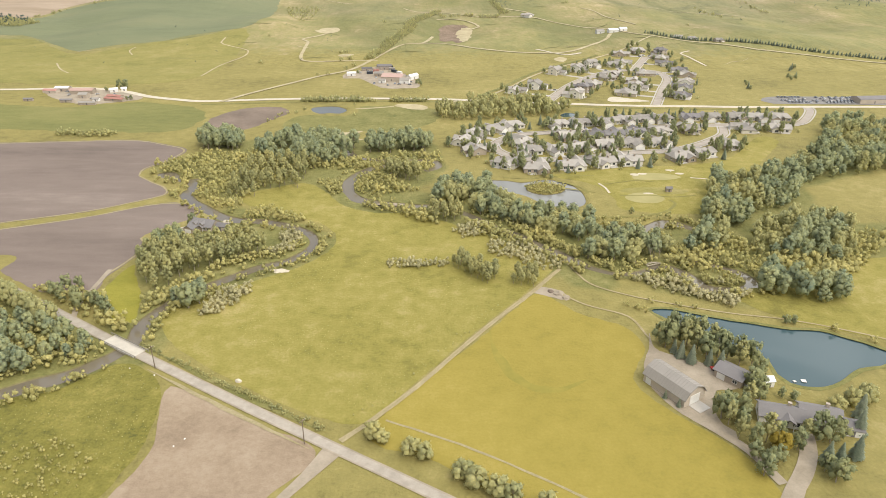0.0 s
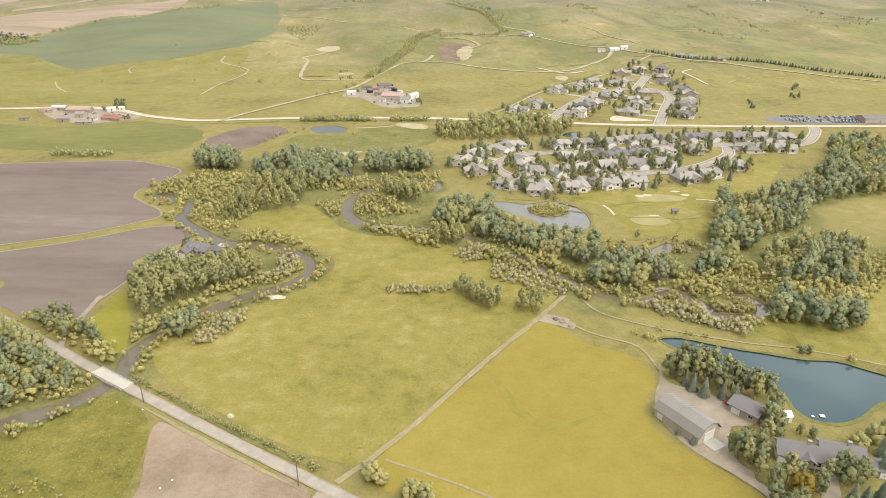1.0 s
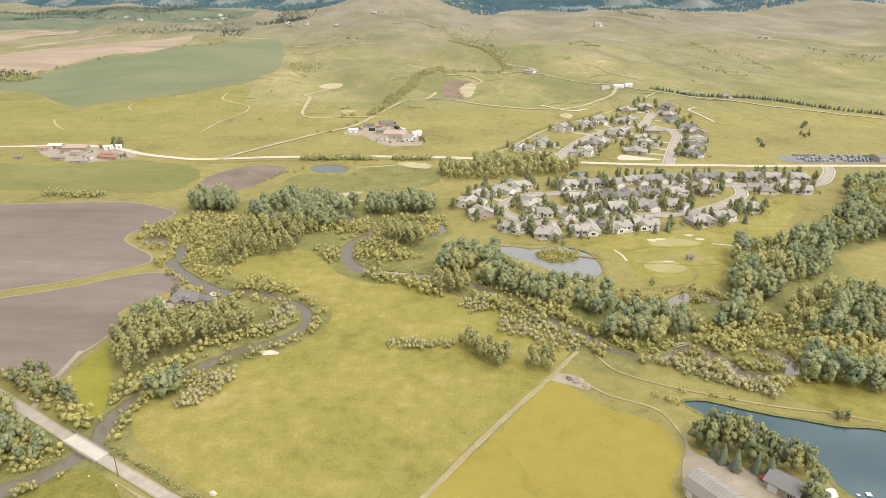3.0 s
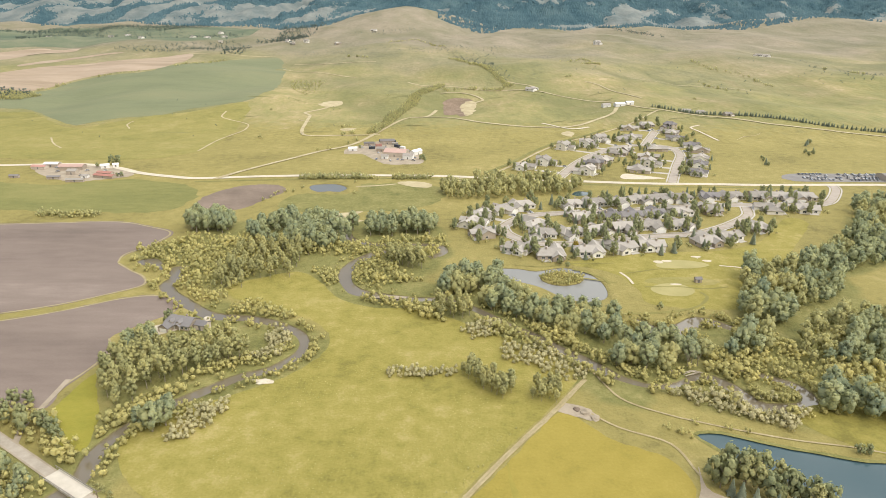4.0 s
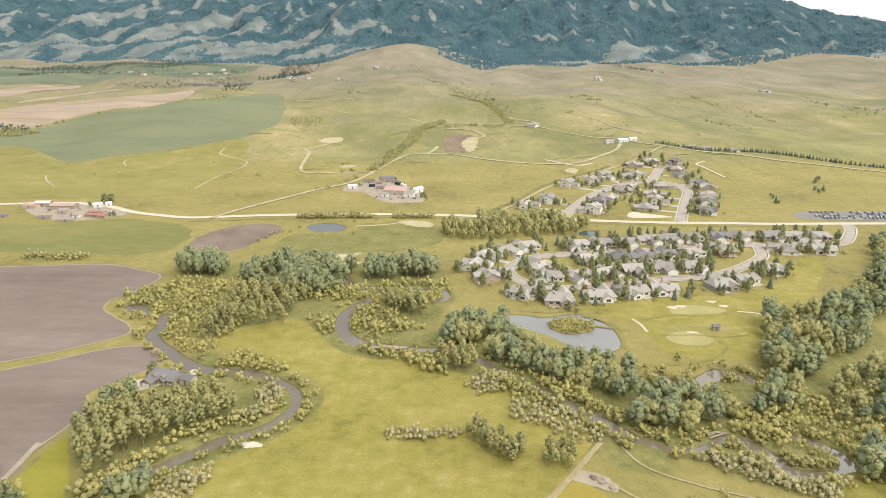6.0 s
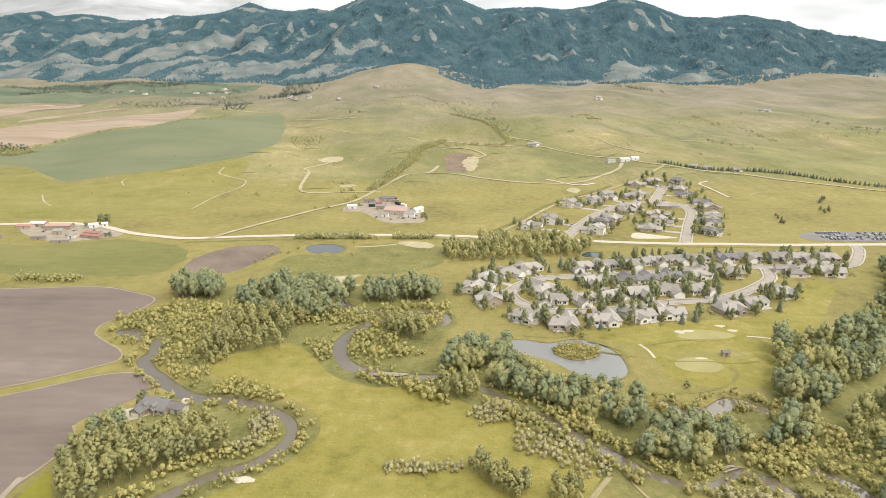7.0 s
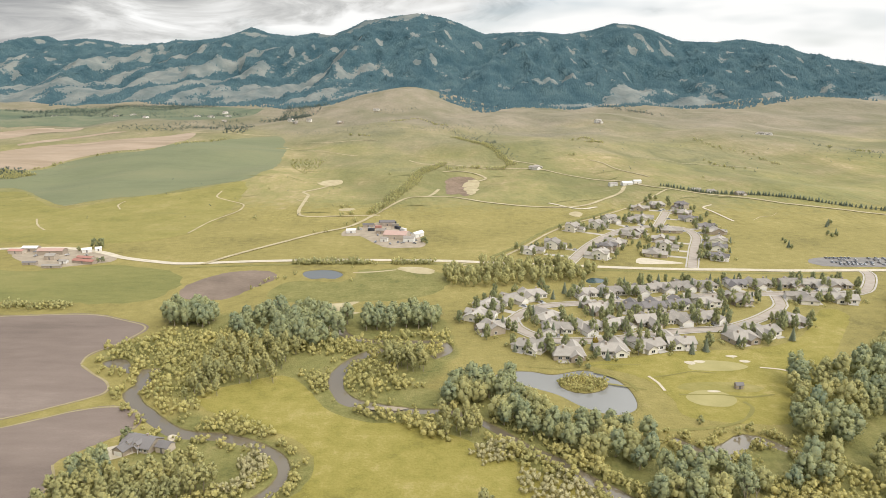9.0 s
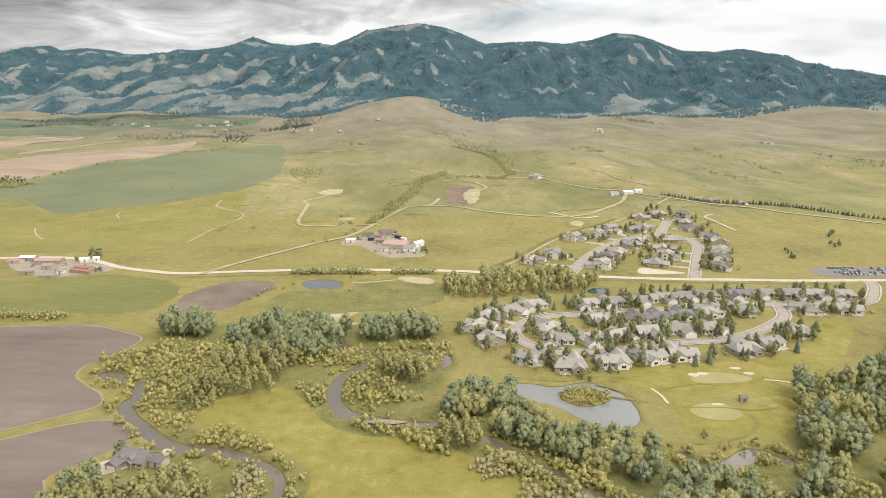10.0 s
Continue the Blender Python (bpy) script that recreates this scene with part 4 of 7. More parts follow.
for pts, w in (([(-409, 671), (-396, 650), (-383, 633), (-371, 621)], 1.6), ([(-350, 717), (-362, 738), (-362, 754)], 1.6), ([(87, 1139), (106, 1093), (125, 1038)], 3.5), ([(210, 1110), (225, 1077), (236, 1013), (253, 927)], 2.6), ([(-335, 1345), (-253, 1241), (-176, 1218)], 4.0)):
    band("trail", pts, w, M_TRACK, 0.45, "faint pale trail across the grassy fan", "trail", wobble=0.6)
# damp arc left by watering the hay meadow
M_ARC = material("damp_hay", [(0.214, 0.186, 0.039), (0.268, 0.220, 0.047)], (0.12, 0.6), 0.95)
band("damp_arc", [(16.8, 168.5), (17.5, 158.7), (20, 148.8), (24, 140.8), (29.3, 135.6), (37, 134.6), (47, 140)], [0.3, 1.8, 3.0, 4.0, 3.6, 2.4, 0.3], M_ARC, 0.075, "damp green arc in the hay meadow", "grass streak", step=1, wobble=0.6)

band("ditch", [(25, 536), (50, 577), (74, 624), (101, 667), (135, 704), (165, 740)], 4.0, M_BRUSH, 0.3, "dark grassy ditch beside a trail", "ditch", wobble=0.5)
band("ditch", [(-200, 500), (-90, 515), (0, 515), (60, 507), (158, 499), (260, 498)], 3.0, M_BRUSH, 0.1, "dark grassy roadside ditch", "ditch", wobble=0.6)
for pts, w in (([(-600, 1560), (-500, 1520), (-396, 1546)], 5), ([(-330, 1420), (-250, 1380), (-160, 1400)], 4), ([(300, 1200), (380, 1150), (470, 1120)], 4)):
    band("trail", pts, w, M_TRACK, 0.5, "faint pale trail across the grassy fan", "trail", wobble=0.8)
M_STREET = material("street_asphalt", [(0.304, 0.258, 0.213), (0.380, 0.334, 0.281)], (0.2, 2.0), 0.85)


def street(name, pts, width, label):
    band(name, pts, width, M_STREET, 0.14, label, "street")
    for side in (1, -1):
        line = spline(pts, 6)
        off = []
        for i, p in enumerate(line):
            d = (line[min(i + 1, len(line) - 1)] - line[max(i - 1, 0)]).normalized()
            off.append(p + Vector((-d.y, d.x)) * side * (width / 2 + 1.0))
        band("pavement", off, 1.1, M_CONCRETE, 0.2, "pale concrete pavement beside the street", "pavement")


street("street_1", [(30, 400), (31.5, 385), (39, 373), (47, 366), (71, 366), (87, 370), (103, 377), (127, 383), (145, 386), (166, 399), (184, 415), (194, 427), (200, 446)], 5.6, "pale residential street")
street("street_2", [(28, 392), (39, 411), (53, 422), (81, 428), (112, 433), (143, 442), (173, 448), (203, 450), (225, 453), (246, 451), (262, 458), (276, 476), (288, 497), (290, 509)], 5.6, "pale residential street")
street("street_3", [(80, 516), (111, 584), (140, 628), (161, 650), (184, 658), (206, 652), (209, 619), (190, 567), (169, 510)], 6.4, "pale residential street in the upper estate")
street("street_4", [(187, 658), (200, 690), (216, 728)], 6.4, "short pale cul-de-sac")

# ---- road bridge ----
def box(bm, x0, x1, y0, y1, z0, z1, m=None):
    r = bmesh.ops.create_cube(bm, size=1.0)
    mat = Matrix.Translation(((x0 + x1) / 2, (y0 + y1) / 2, (z0 + z1) / 2)) @ Matrix.Diagonal((x1 - x0, y1 - y0, z1 - z0, 1))
    bmesh.ops.transform(bm, matrix=(m @ mat) if m else mat, verts=r["verts"])
    return r["verts"]


def part(name, bm, mat, parent=None, label="", smooth=False):
    me = bpy.data.meshes.new(name)
    bm.to_mesh(me)
    bm.free()
    if mat:
        me.materials.append(mat)
    if smooth:
        me.polygons.foreach_set("use_smooth", [True] * len(me.polygons))
    ob = new(name, me)
    ob.parent = parent
    if label:
        ob["label"] = label
    return ob


def thing(name, m, label, category, group=""):
    ob = new(name)
    ob.matrix_world = m
    return tagged(ob, label, category, group)

# ---- plants ----
def leaf_material(name, dark, light, translucent=0.42, scale=0.09):
    """Foliage: colour that changes from tree to tree and from twig to twig, with a leafy relief."""
    m = bpy.data.materials.new(name)
    m.use_nodes = True
    nodes, links = m.node_tree.nodes, m.node_tree.links
    bsdf = nodes["Principled BSDF"]
    bsdf.inputs["Roughness"].default_value, bsdf.inputs["Specular IOR Level"].default_value = 0.8, 0.15
    place = plan_position(nodes, links)
    total = None
    for size, weight, detail in ((scale, 1.05, 2.0), (0.5, 0.9, 3.0), (2.0, 0.9, 2.0)):
        n = nodes.new("ShaderNodeTexNoise")
        n.inputs["Scale"].default_value, n.inputs["Detail"].default_value = size, detail
        links.new(place, n.inputs["Vector"])
        k = nodes.new("ShaderNodeMath")
        k.operation = "MULTIPLY_ADD"
        k.inputs[1].default_value, k.inputs[2].default_value = weight, -0.95
        links.new(n.outputs["Fac"], k.inputs[0])
        if total is not None:
            links.new(total, k.inputs[2])
        total = k.outputs[0]
    ramp = nodes.new("ShaderNodeValToRGB")
    ramp.color_ramp.elements[0].color, ramp.color_ramp.elements[1].color = (*dark, 1), (*light, 1)
    links.new(total, ramp.inputs[0])
    links.new(ramp.outputs[0], bsdf.inputs["Base Color"])
    leafy = nodes.new("ShaderNodeTexNoise")
    leafy.inputs["Scale"].default_value, leafy.inputs["Detail"].default_value, leafy.inputs["Roughness"].default_value = 1.1, 3.0, 0.7
    links.new(place, leafy.inputs["Vector"])
    relief = nodes.new("ShaderNodeBump")
    relief.inputs["Strength"].default_value, relief.inputs["Distance"].default_value = 0.3, 0.7
    links.new(leafy.outputs["Fac"], relief.inputs["Height"])
    links.new(relief.outputs[0], bsdf.inputs["Normal"])
    tr = nodes.new("ShaderNodeBsdfTranslucent")
    links.new(ramp.outputs[0], tr.inputs["Color"])
    mix = nodes.new("ShaderNodeMixShader")
    mix.inputs[0].default_value = translucent
    links.new(bsdf.outputs[0], mix.inputs[1])
    links.new(tr.outputs[0], mix.inputs[2])
    links.new(mix.outputs[0], nodes["Material Output"].inputs["Surface"])
    return m


L_COTTON = leaf_material("cottonwood_leaves", (0.215, 0.285, 0.215), (0.585, 0.56, 0.255))
L_LIGHT = leaf_material("aspen_leaves", (0.305, 0.328, 0.176), (0.68, 0.605, 0.255))
L_WILLOW = leaf_material("willow_leaves", (0.385, 0.375, 0.162), (0.74, 0.645, 0.265))
L_PALE = leaf_material("silver_willow_leaves", (0.455, 0.425, 0.235), (0.73, 0.66, 0.395))
L_SPRUCE = leaf_material("spruce_needles", (0.2, 0.25, 0.18), (0.42, 0.44, 0.31))
L_YARD = leaf_material("garden_tree_leaves", (0.2, 0.245, 0.15), (0.49, 0.47, 0.212))
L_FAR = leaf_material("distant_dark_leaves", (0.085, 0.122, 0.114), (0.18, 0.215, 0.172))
L_GOLD = leaf_material("golden_leaves", (0.27, 0.2, 0.034), (0.44, 0.34, 0.07))
M_BARK = material("pale_bark", [(0.22, 0.18, 0.13), (0.42, 0.37, 0.29)], (0.6, 4.0), 0.95, 0.2, 6.0, object_space=True)


def ball_quads(n=2):
    """Directions of the corners of a sphere's quads, four to a quad."""
    out = []
    for axis in range(3):
        for side in (-1, 1):
            for i in range(n):
                for j in range(n):
                    ring = ((i, j), (i + 1, j), (i + 1, j + 1), (i, j + 1))
                    for u, v in ring if side > 0 else ring[::-1]:
                        p = [0.0, 0.0, 0.0]
                        p[axis], p[(axis + 1) % 3], p[(axis + 2) % 3] = side, math.tan((2 * u / n - 1) * 0.7854), math.tan((2 * v / n - 1) * 0.7854)
                        out.append(p)
    d = np.array(out)
    return d / np.linalg.norm(d, axis=1)[:, None]


BALL = ball_quads()


def crown_arrays(seed, top, radius, base, lobes, leaves, leaf, narrow=0.0):
    """Uneven clumps of foliage with loose sprays on them: corners (4 a piece) and normals of one crown."""
    rng = np.random.default_rng(seed)
    mid, half = (top + base) / 2, (top - base) / 2
    out, lean_ = [], []
    for k in range(lobes):
        u = (k + 0.5) / lobes
        h = -0.85 + 1.75 * u
        ring = math.sqrt(max(0.05, 1 - min(1, abs(h)) ** 2)) * (1 - narrow * max(0, h))
        a = k * 2.4 + rng.uniform(-0.5, 0.5)
        rad = ring * radius * rng.uniform(0.40, 0.85)
        c = np.array([rad * math.cos(a), rad * math.sin(a), mid + h * half * 0.82])
        lr = radius * rng.uniform(0.26, 0.46) * (1 - 0.30 * max(0, h))
        wave = [rng.normal(size=3) * f for f in (2.5, 4.5)]
        swell = 1 + 0.20 * np.sin(BALL @ wave[0] + k) + 0.16 * np.sin(BALL @ wave[1] + 2 * k)
        tall = rng.uniform(0.95, 1.35)
        clump = c + BALL * (0.74 * lr * swell)[:, None] * (1, 1, tall)
        d = rng.normal(size=(leaves, 3)) + (0, 0, 0.35)
        d /= np.linalg.norm(d, axis=1)[:, None]
        p = c + d * lr * rng.uniform(0.70, 1.20, (leaves, 1)) * (1, 1, tall)
        n = d + rng.normal(size=(leaves, 3)) * 0.55
        n /= np.linalg.norm(n, axis=1)[:, None]
        t = np.cross(n, rng.normal(size=(leaves, 3)))
        t /= np.linalg.norm(t, axis=1)[:, None]
        b = np.cross(n, t)
        s = leaf * rng.uniform(0.55, 1.15, (leaves, 1)) * 0.5
        s2 = s * rng.uniform(0.6, 1.0, (leaves, 1))
        quad = np.stack([p - t * s, p - b * s2 * 0.8, p + t * s, p + b * s2], 1)
        out += [clump, quad.reshape(-1, 3)]
        for q0, q1 in ((BALL, clump), (np.repeat(d, 4, 0), out[-1])):
            c2 = q1 - (0, 0, mid - 0.15 * half)
            c2 /= np.linalg.norm(c2, axis=1)[:, None]
            q = q0 * 0.60 + c2 * 0.55 + (0, 0, 0.22)
            lean_.append(q / np.linalg.norm(q, axis=1)[:, None])
    v = np.concatenate(out)
    v[:, 2] = np.maximum(v[:, 2], 0.05)
    return np.concatenate([v, np.concatenate(lean_)], 1)


def spruce_arrays(seed, top, radius):
    rng = np.random.default_rng(seed)
    out = []
    levels = 13
    for k in range(levels):
        u = k / levels
        z, r = 0.6 + (top - 0.6) * u, radius * (1 - u) ** 0.85 * rng.uniform(0.85, 1.1) + 0.25
        count = max(5, int(11 * (1 - u * 0.6)))
        for j in range(count):
            a = j * 6.283 / count + rng.uniform(-0.3, 0.3)
            d, w = np.array([math.cos(a), math.sin(a), 0]), 0.30 * r + 0.22
            s = np.array([-math.sin(a), math.cos(a), 0]) * w
            rr = r * rng.uniform(0.8, 1.15)
            lift = top / levels * 1.5
            out += [d * rr * 0.05 + (0, 0, z + lift), d * rr * 0.6 - s + (0, 0, z + lift * 0.35), d * rr + (0, 0, z - 0.25), d * rr * 0.6 + s + (0, 0, z + lift * 0.35)]
    v = np.array(out)
    n = v * (1, 1, 0) / np.maximum(0.1, np.linalg.norm(v[:, :2], axis=1))[:, None] + (0, 0, 0.45)
    return np.concatenate([v, n / np.linalg.norm(n, axis=1)[:, None]], 1)


def sprays(name, verts, mat):
    """A mesh of four-cornered sprays that are shaded as one rounded mass."""
    verts, normals = verts[:, :3], verts[:, 3:]
    n = len(verts) // 4
    me = bpy.data.meshes.new(name)
    me.vertices.add(len(verts))
    me.vertices.foreach_set("co", np.asarray(verts, dtype=np.float32).ravel())
    me.loops.add(4 * n)
    me.loops.foreach_set("vertex_index", np.arange(4 * n, dtype=np.int32))
    me.polygons.add(n)
    me.polygons.foreach_set("loop_start", np.arange(0, 4 * n, 4, dtype=np.int32))
    me.update(calc_edges=True)
    me.materials.append(mat)
    me.polygons.foreach_set("use_smooth", np.ones(n, dtype=bool))
    me.normals_split_custom_set_from_vertices(normals.tolist())
    return me


def trunk_mesh(seed, top, girth, limbs=4, conifer=False):
    """A tapered trunk with forking limbs."""
    rng = random.Random(seed)
    verts, faces = [], []

    def limb(p, q, r0, r1, sides=6):
        d = (q - p).normalized()
        s = d.orthogonal().normalized()
        t = d.cross(s)
        a = len(verts)
        for c, r in ((p, r0), ((p + q) / 2 + s * r0 * 0.6, (r0 + r1) / 2), (q, r1)):
            for k in range(sides):
                w = k * 6.2832 / sides
                verts.append(c + (s * math.cos(w) + t * math.sin(w)) * r)
        for row in range(2):
            for k in range(sides):
                b = a + row * sides
                faces.append((b + k, b + (k + 1) % sides, b + sides + (k + 1) % sides, b + sides + k))
        faces.append(tuple(a + 2 * sides + k for k in range(sides)))
    fork = Vector((rng.uniform(-0.2, 0.2), rng.uniform(-0.2, 0.2), top * (0.95 if conifer else 0.42)))
    limb(Vector((0, 0, -0.3)), fork, girth, girth * (0.15 if conifer else 0.62), 7)
    if not conifer:
        for k in range(limbs):
            a = k * 6.28 / limbs + rng.uniform(-0.4, 0.4)
            end = fork + Vector((math.cos(a) * top * 0.20, math.sin(a) * top * 0.20, top * rng.uniform(0.28, 0.42)))
            limb(fork - Vector((0, 0, top * 0.05 * k)), end, girth * 0.42, girth * 0.12, 5)
    me = bpy.data.meshes.new("trunk")
    me.from_pydata([tuple(v) for v in verts], [], faces)
    me.materials.append(M_BARK)
    return me


# kind: crown arrays of four sorts, leaf, height, girth
KINDS = {
    "cottonwood": ([crown_arrays(11 + i, 13.0, 4.2, 1.6, 20, 34, 0.92, 0.38) for i in range(5)], L_COTTON, 13.5, 0.36),
    "wood_tree": ([crown_arrays(211 + i, 13.0, 4.3, 1.0, 17, 24, 1.05, 0.28) for i in range(5)], L_COTTON, 13.5, 0.36),
    "wood_light": ([crown_arrays(231 + i, 11.5, 3.7, 0.8, 16, 24, 0.98, 0.28) for i in range(4)], L_LIGHT, 11.5, 0.3),
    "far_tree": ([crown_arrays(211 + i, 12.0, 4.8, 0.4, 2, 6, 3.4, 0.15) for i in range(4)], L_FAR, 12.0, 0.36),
    "aspen": ([crown_arrays(31 + i, 11.5, 2.5, 2.6, 16, 28, 0.82, 0.5) for i in range(5)], L_LIGHT, 11.5, 0.17),
    "yard_tree": ([crown_arrays(51 + i, 6.5, 2.6, 0.5, 11, 24, 0.74, 0.45) for i in range(4)], L_YARD, 6.5, 0.16),
    "willow_tree": ([crown_arrays(71 + i, 7.5, 4.0, 0.4, 16, 30, 0.76, 0.2) for i in range(4)], L_LIGHT, 7.5, 0.25),
    "golden_tree": ([crown_arrays(81 + i, 7.0, 3.4, 0.8, 18, 14, 0.6, 0.1) for i in range(1)], L_GOLD, 7.0, 0.2),
    "spruce": ([spruce_arrays(91 + i, 9.0, 2.3) for i in range(3)], L_SPRUCE, 9.0, 0.16),
    "willow_shrub": ([crown_arrays(101 + i, 4.0, 2.8, 0.1, 4, 19, 0.86, 0.0) for i in range(5)], L_WILLOW, 3.2, 0),
    "silver_shrub": ([crown_arrays(121 + i, 3.0, 2.4, 0.1, 4, 19, 0.78, 0.0) for i in range(4)], L_PALE, 2.6, 0),
    "rough_tuft": ([crown_arrays(171 + i, 2.8, 2.2, 0.1, 1, 8, 1.3, 0.0) for i in range(3)], L_LIGHT, 2.6, 0),
    "tussock": ([crown_arrays(161 + i, 2.8, 2.2, 0.1, 1, 6, 1.3, 0.0) for i in range(3)], L_LIGHT, 2.6, 0),
    "dark_shrub": ([crown_arrays(141 + i, 3.6, 2.4, 0.1, 4, 14, 0.84, 0.0) for i in range(3)], L_LIGHT, 3.6, 0),
}
MODELS = {}


def model(kind, i, label, category, group):
    """The first tree of a sort, of which the others are copies."""
    key = (kind, i, label)
    if key not in MODELS:
        arrays, leaf, top, girth = KINDS[kind]
        if girth:
            ob = new(kind)
            for nm, me in (("trunk", trunk_mesh(200 + i, top, girth, conifer=kind == "spruce")), ("crown", sprays(kind + "_crown", arrays[i], leaf))):
                c = new(nm, me)
                c.parent = ob
        else:
            ob = new(kind, sprays(kind, arrays[i], leaf))
        MODELS[key] = [tagged(ob, label, category, group), False]
    return MODELS[key]


def plant(kind, x, y, size, rng, label, category="tree", group="", squash=1.0):
    i = rng.randrange(len(KINDS[kind][0]))
    rec = model(kind, i, label, category, group)
    m = Matrix.LocRotScale((x, y, height(x, y) - 0.05), Euler((0, 0, rng.uniform(0, 6.28))), (size, size, size * squash))
    if not rec[1]:
        rec[1] = True
        rec[0].matrix_world = m
        return rec[0]
    return copy_thing(rec[0], m) if rec[0].scale[0] == 1 else copy_thing(rec[0], m @ Matrix.Diagonal((1 / rec[0].scale[0], 1 / rec[0].scale[1], 1 / rec[0].scale[2], 1)))


ROAD_LINE = np.array([tuple(p) for p in spline(ROAD, 5)])
WATER_LINES = [[tuple(p) for p in o[0]] for o in WATER.values()]


def clear_of_water(x, y, margin=0.6):
    """Which of the places lie clear of the water and of the main road (numpy)."""
    ok = np.ones(len(x), bool)
    for line in WATER_LINES:
        arr = np.array(line)
        box_ = (x > arr[:, 0].min() - margin) & (x < arr[:, 0].max() + margin) & (y > arr[:, 1].min() - margin) & (y < arr[:, 1].max() + margin) & ok
        k = np.nonzero(box_)[0]
        if len(k):
            ok[k] = ~inside(x[k], y[k], line) & (edge_distance(x[k], y[k], line) > margin)
    return ok & (np.hypot(x[:, None] - ROAD_LINE[:, 0], y[:, None] - ROAD_LINE[:, 1]).min(1) > 5.2)


def scatter(poly, gap, seed, margin=0.6, wander=1.0, count=900):
    """Places in a polygon, no two nearer than the gap."""
    g = np.random.default_rng(seed)
    xs, ys = [p[0] for p in poly], [p[1] for p in poly]
    n = int(count * 24)
    x, y = g.uniform(min(xs) - wander, max(xs) + wander, n), g.uniform(min(ys) - wander, max(ys) + wander, n)
    keep = inside(x, y, poly) | (edge_distance(x, y, poly) < wander * g.random(n))
    x, y = x[keep], y[keep]
    keep = clear_of_water(x, y, margin)
    x, y = x[keep], y[keep]
    free = np.ones(len(x), bool)
    got = []
    for i in range(len(x)):
        if free[i]:
            got.append((float(x[i]), float(y[i])))
            free &= (x - x[i]) ** 2 + (y - y[i]) ** 2 > gap * gap
            if len(got) >= count:
                break
    return got


def thicket(name, kind, places, rng, label, category, low=0.7, high=1.25, squash=1.0):
    """Many plants grown into one mass."""
    arrays, leaf, *_ = KINDS[kind]
    out = []
    for x, y in places:
        v = arrays[rng.randrange(len(arrays))]
        s, a = rng.uniform(low, high), rng.uniform(0, 6.28)
        c, d = math.cos(a) * s, math.sin(a) * s
        out.append(np.stack([v[:, 0] * c - v[:, 1] * d + x, v[:, 0] * d + v[:, 1] * c + y, v[:, 2] * s * squash * rng.uniform(0.85, 1.15) + height(x, y) - 0.05,
                             v[:, 3] * math.cos(a) - v[:, 4] * math.sin(a), v[:, 3] * math.sin(a) + v[:, 4] * math.cos(a), v[:, 5]], 1))
    if out:
        tagged(new(name, sprays(name, np.concatenate(out), leaf)), label, category, kind="stuff")


rng = random.Random(8)
F_LEFT = [(-200, 118), (-148, 133), (-139, 137), (-132, 142), (-124, 149), (-119, 151), (-122, 155), (-131, 159.5), (-142, 165), (-151, 170), (-180, 182), (-230, 190)]
F_HOUSE = [(-125, 205), (-130, 220), (-121, 236), (-103, 233), (-91, 244), (-81, 232), (-86, 224), (-96, 217.5), (-103, 210), (-109, 202), (-115, 193)]
COTTON_LABEL = "tall leafy cottonwood with dark green crown"
for poly, gap, lo, hi in (
        (F_LEFT, 3.7, 0.45, 0.8),
        ([(-132, 240), (-126, 247), (-120, 242), (-119, 234), (-127, 232)], 3.4, 0.38, 0.58),
        ([(-104, 183), (-92, 182), (-94, 192), (-103, 191)], 4.5, 0.6, 0.9),
        ([(-160, 384), (-150, 379), (-139, 381), (-136, 389), (-146, 397), (-158, 395)], 4.8, 0.9, 1.15),
        ([(-122, 373), (-96, 352), (-64, 353), (-62, 388), (-81, 400), (-124, 398)], 6.2, 0.5, 1.2),
        ([(-53, 375), (-14, 381), (-11, 394), (-49, 394)], 5.5, 0.8, 1.1),
        ([(-4, 294), (19, 297), (21, 309), (-1, 309)], 5.0, 0.8, 1.05),
        ([(64, 228), (80, 225), (100, 236), (98, 243), (80, 246), (70, 245)], 5.2, 0.6, 0.9),
        ([(35, 263), (62, 246), (72, 262), (59, 272), (40, 275)], 5.0, 0.6, 0.9),
        ([(13, 281), (33, 265), (37, 280), (21, 295)], 5.0, 0.65, 0.9)):
    for x, y in scatter(poly, gap, int(100 + abs(poly[0][0])), 1.5, 1.5, 130):
        if x > -10 and y < 300 and rng.random() < 0.42:
            plant("willow_tree", x, y, rng.uniform(lo, hi) * 1.35, rng, "broad olive-green willow by the river", group="riverside willows", squash=1.1)
        else:
            plant("cottonwood", x, y, rng.uniform(lo, hi), rng, COTTON_LABEL, group="riverside cottonwoods")
ASPEN_LABEL = "slender light green aspen with pale trunk"
for poly, gap, lo, hi in (
        (F_HOUSE, 3.6, 0.7, 1.05),
        ([(-116, 312), (-82, 311), (-80, 350), (-118, 350)], 5.0, 0.65, 1.0),
        ([(-114, 293), (-102, 297), (-110, 324), (-119, 317)], 4.6, 0.5, 0.9),
        ([(-33, 327), (-16, 324), (-19, 342), (-34, 343)], 3.6, 0.7, 1.05),
        ([(-8, 268), (7, 266), (7, 278), (-7, 278)], 3.8, 0.6, 0.9),
        ([(3, 218), (18, 204), (21, 209), (7, 222)], 2.6, 0.5, 0.78),
        ([(28, 203), (36, 202), (37, 209), (31, 209)], 2.5, 0.48, 0.68)):
    for x, y in scatter(poly, gap, int(300 + abs(poly[0][0])), 1.2, 1.2, 75):
        plant("aspen", x, y, rng.uniform(lo, hi), rng, ASPEN_LABEL, group="riverside aspens")

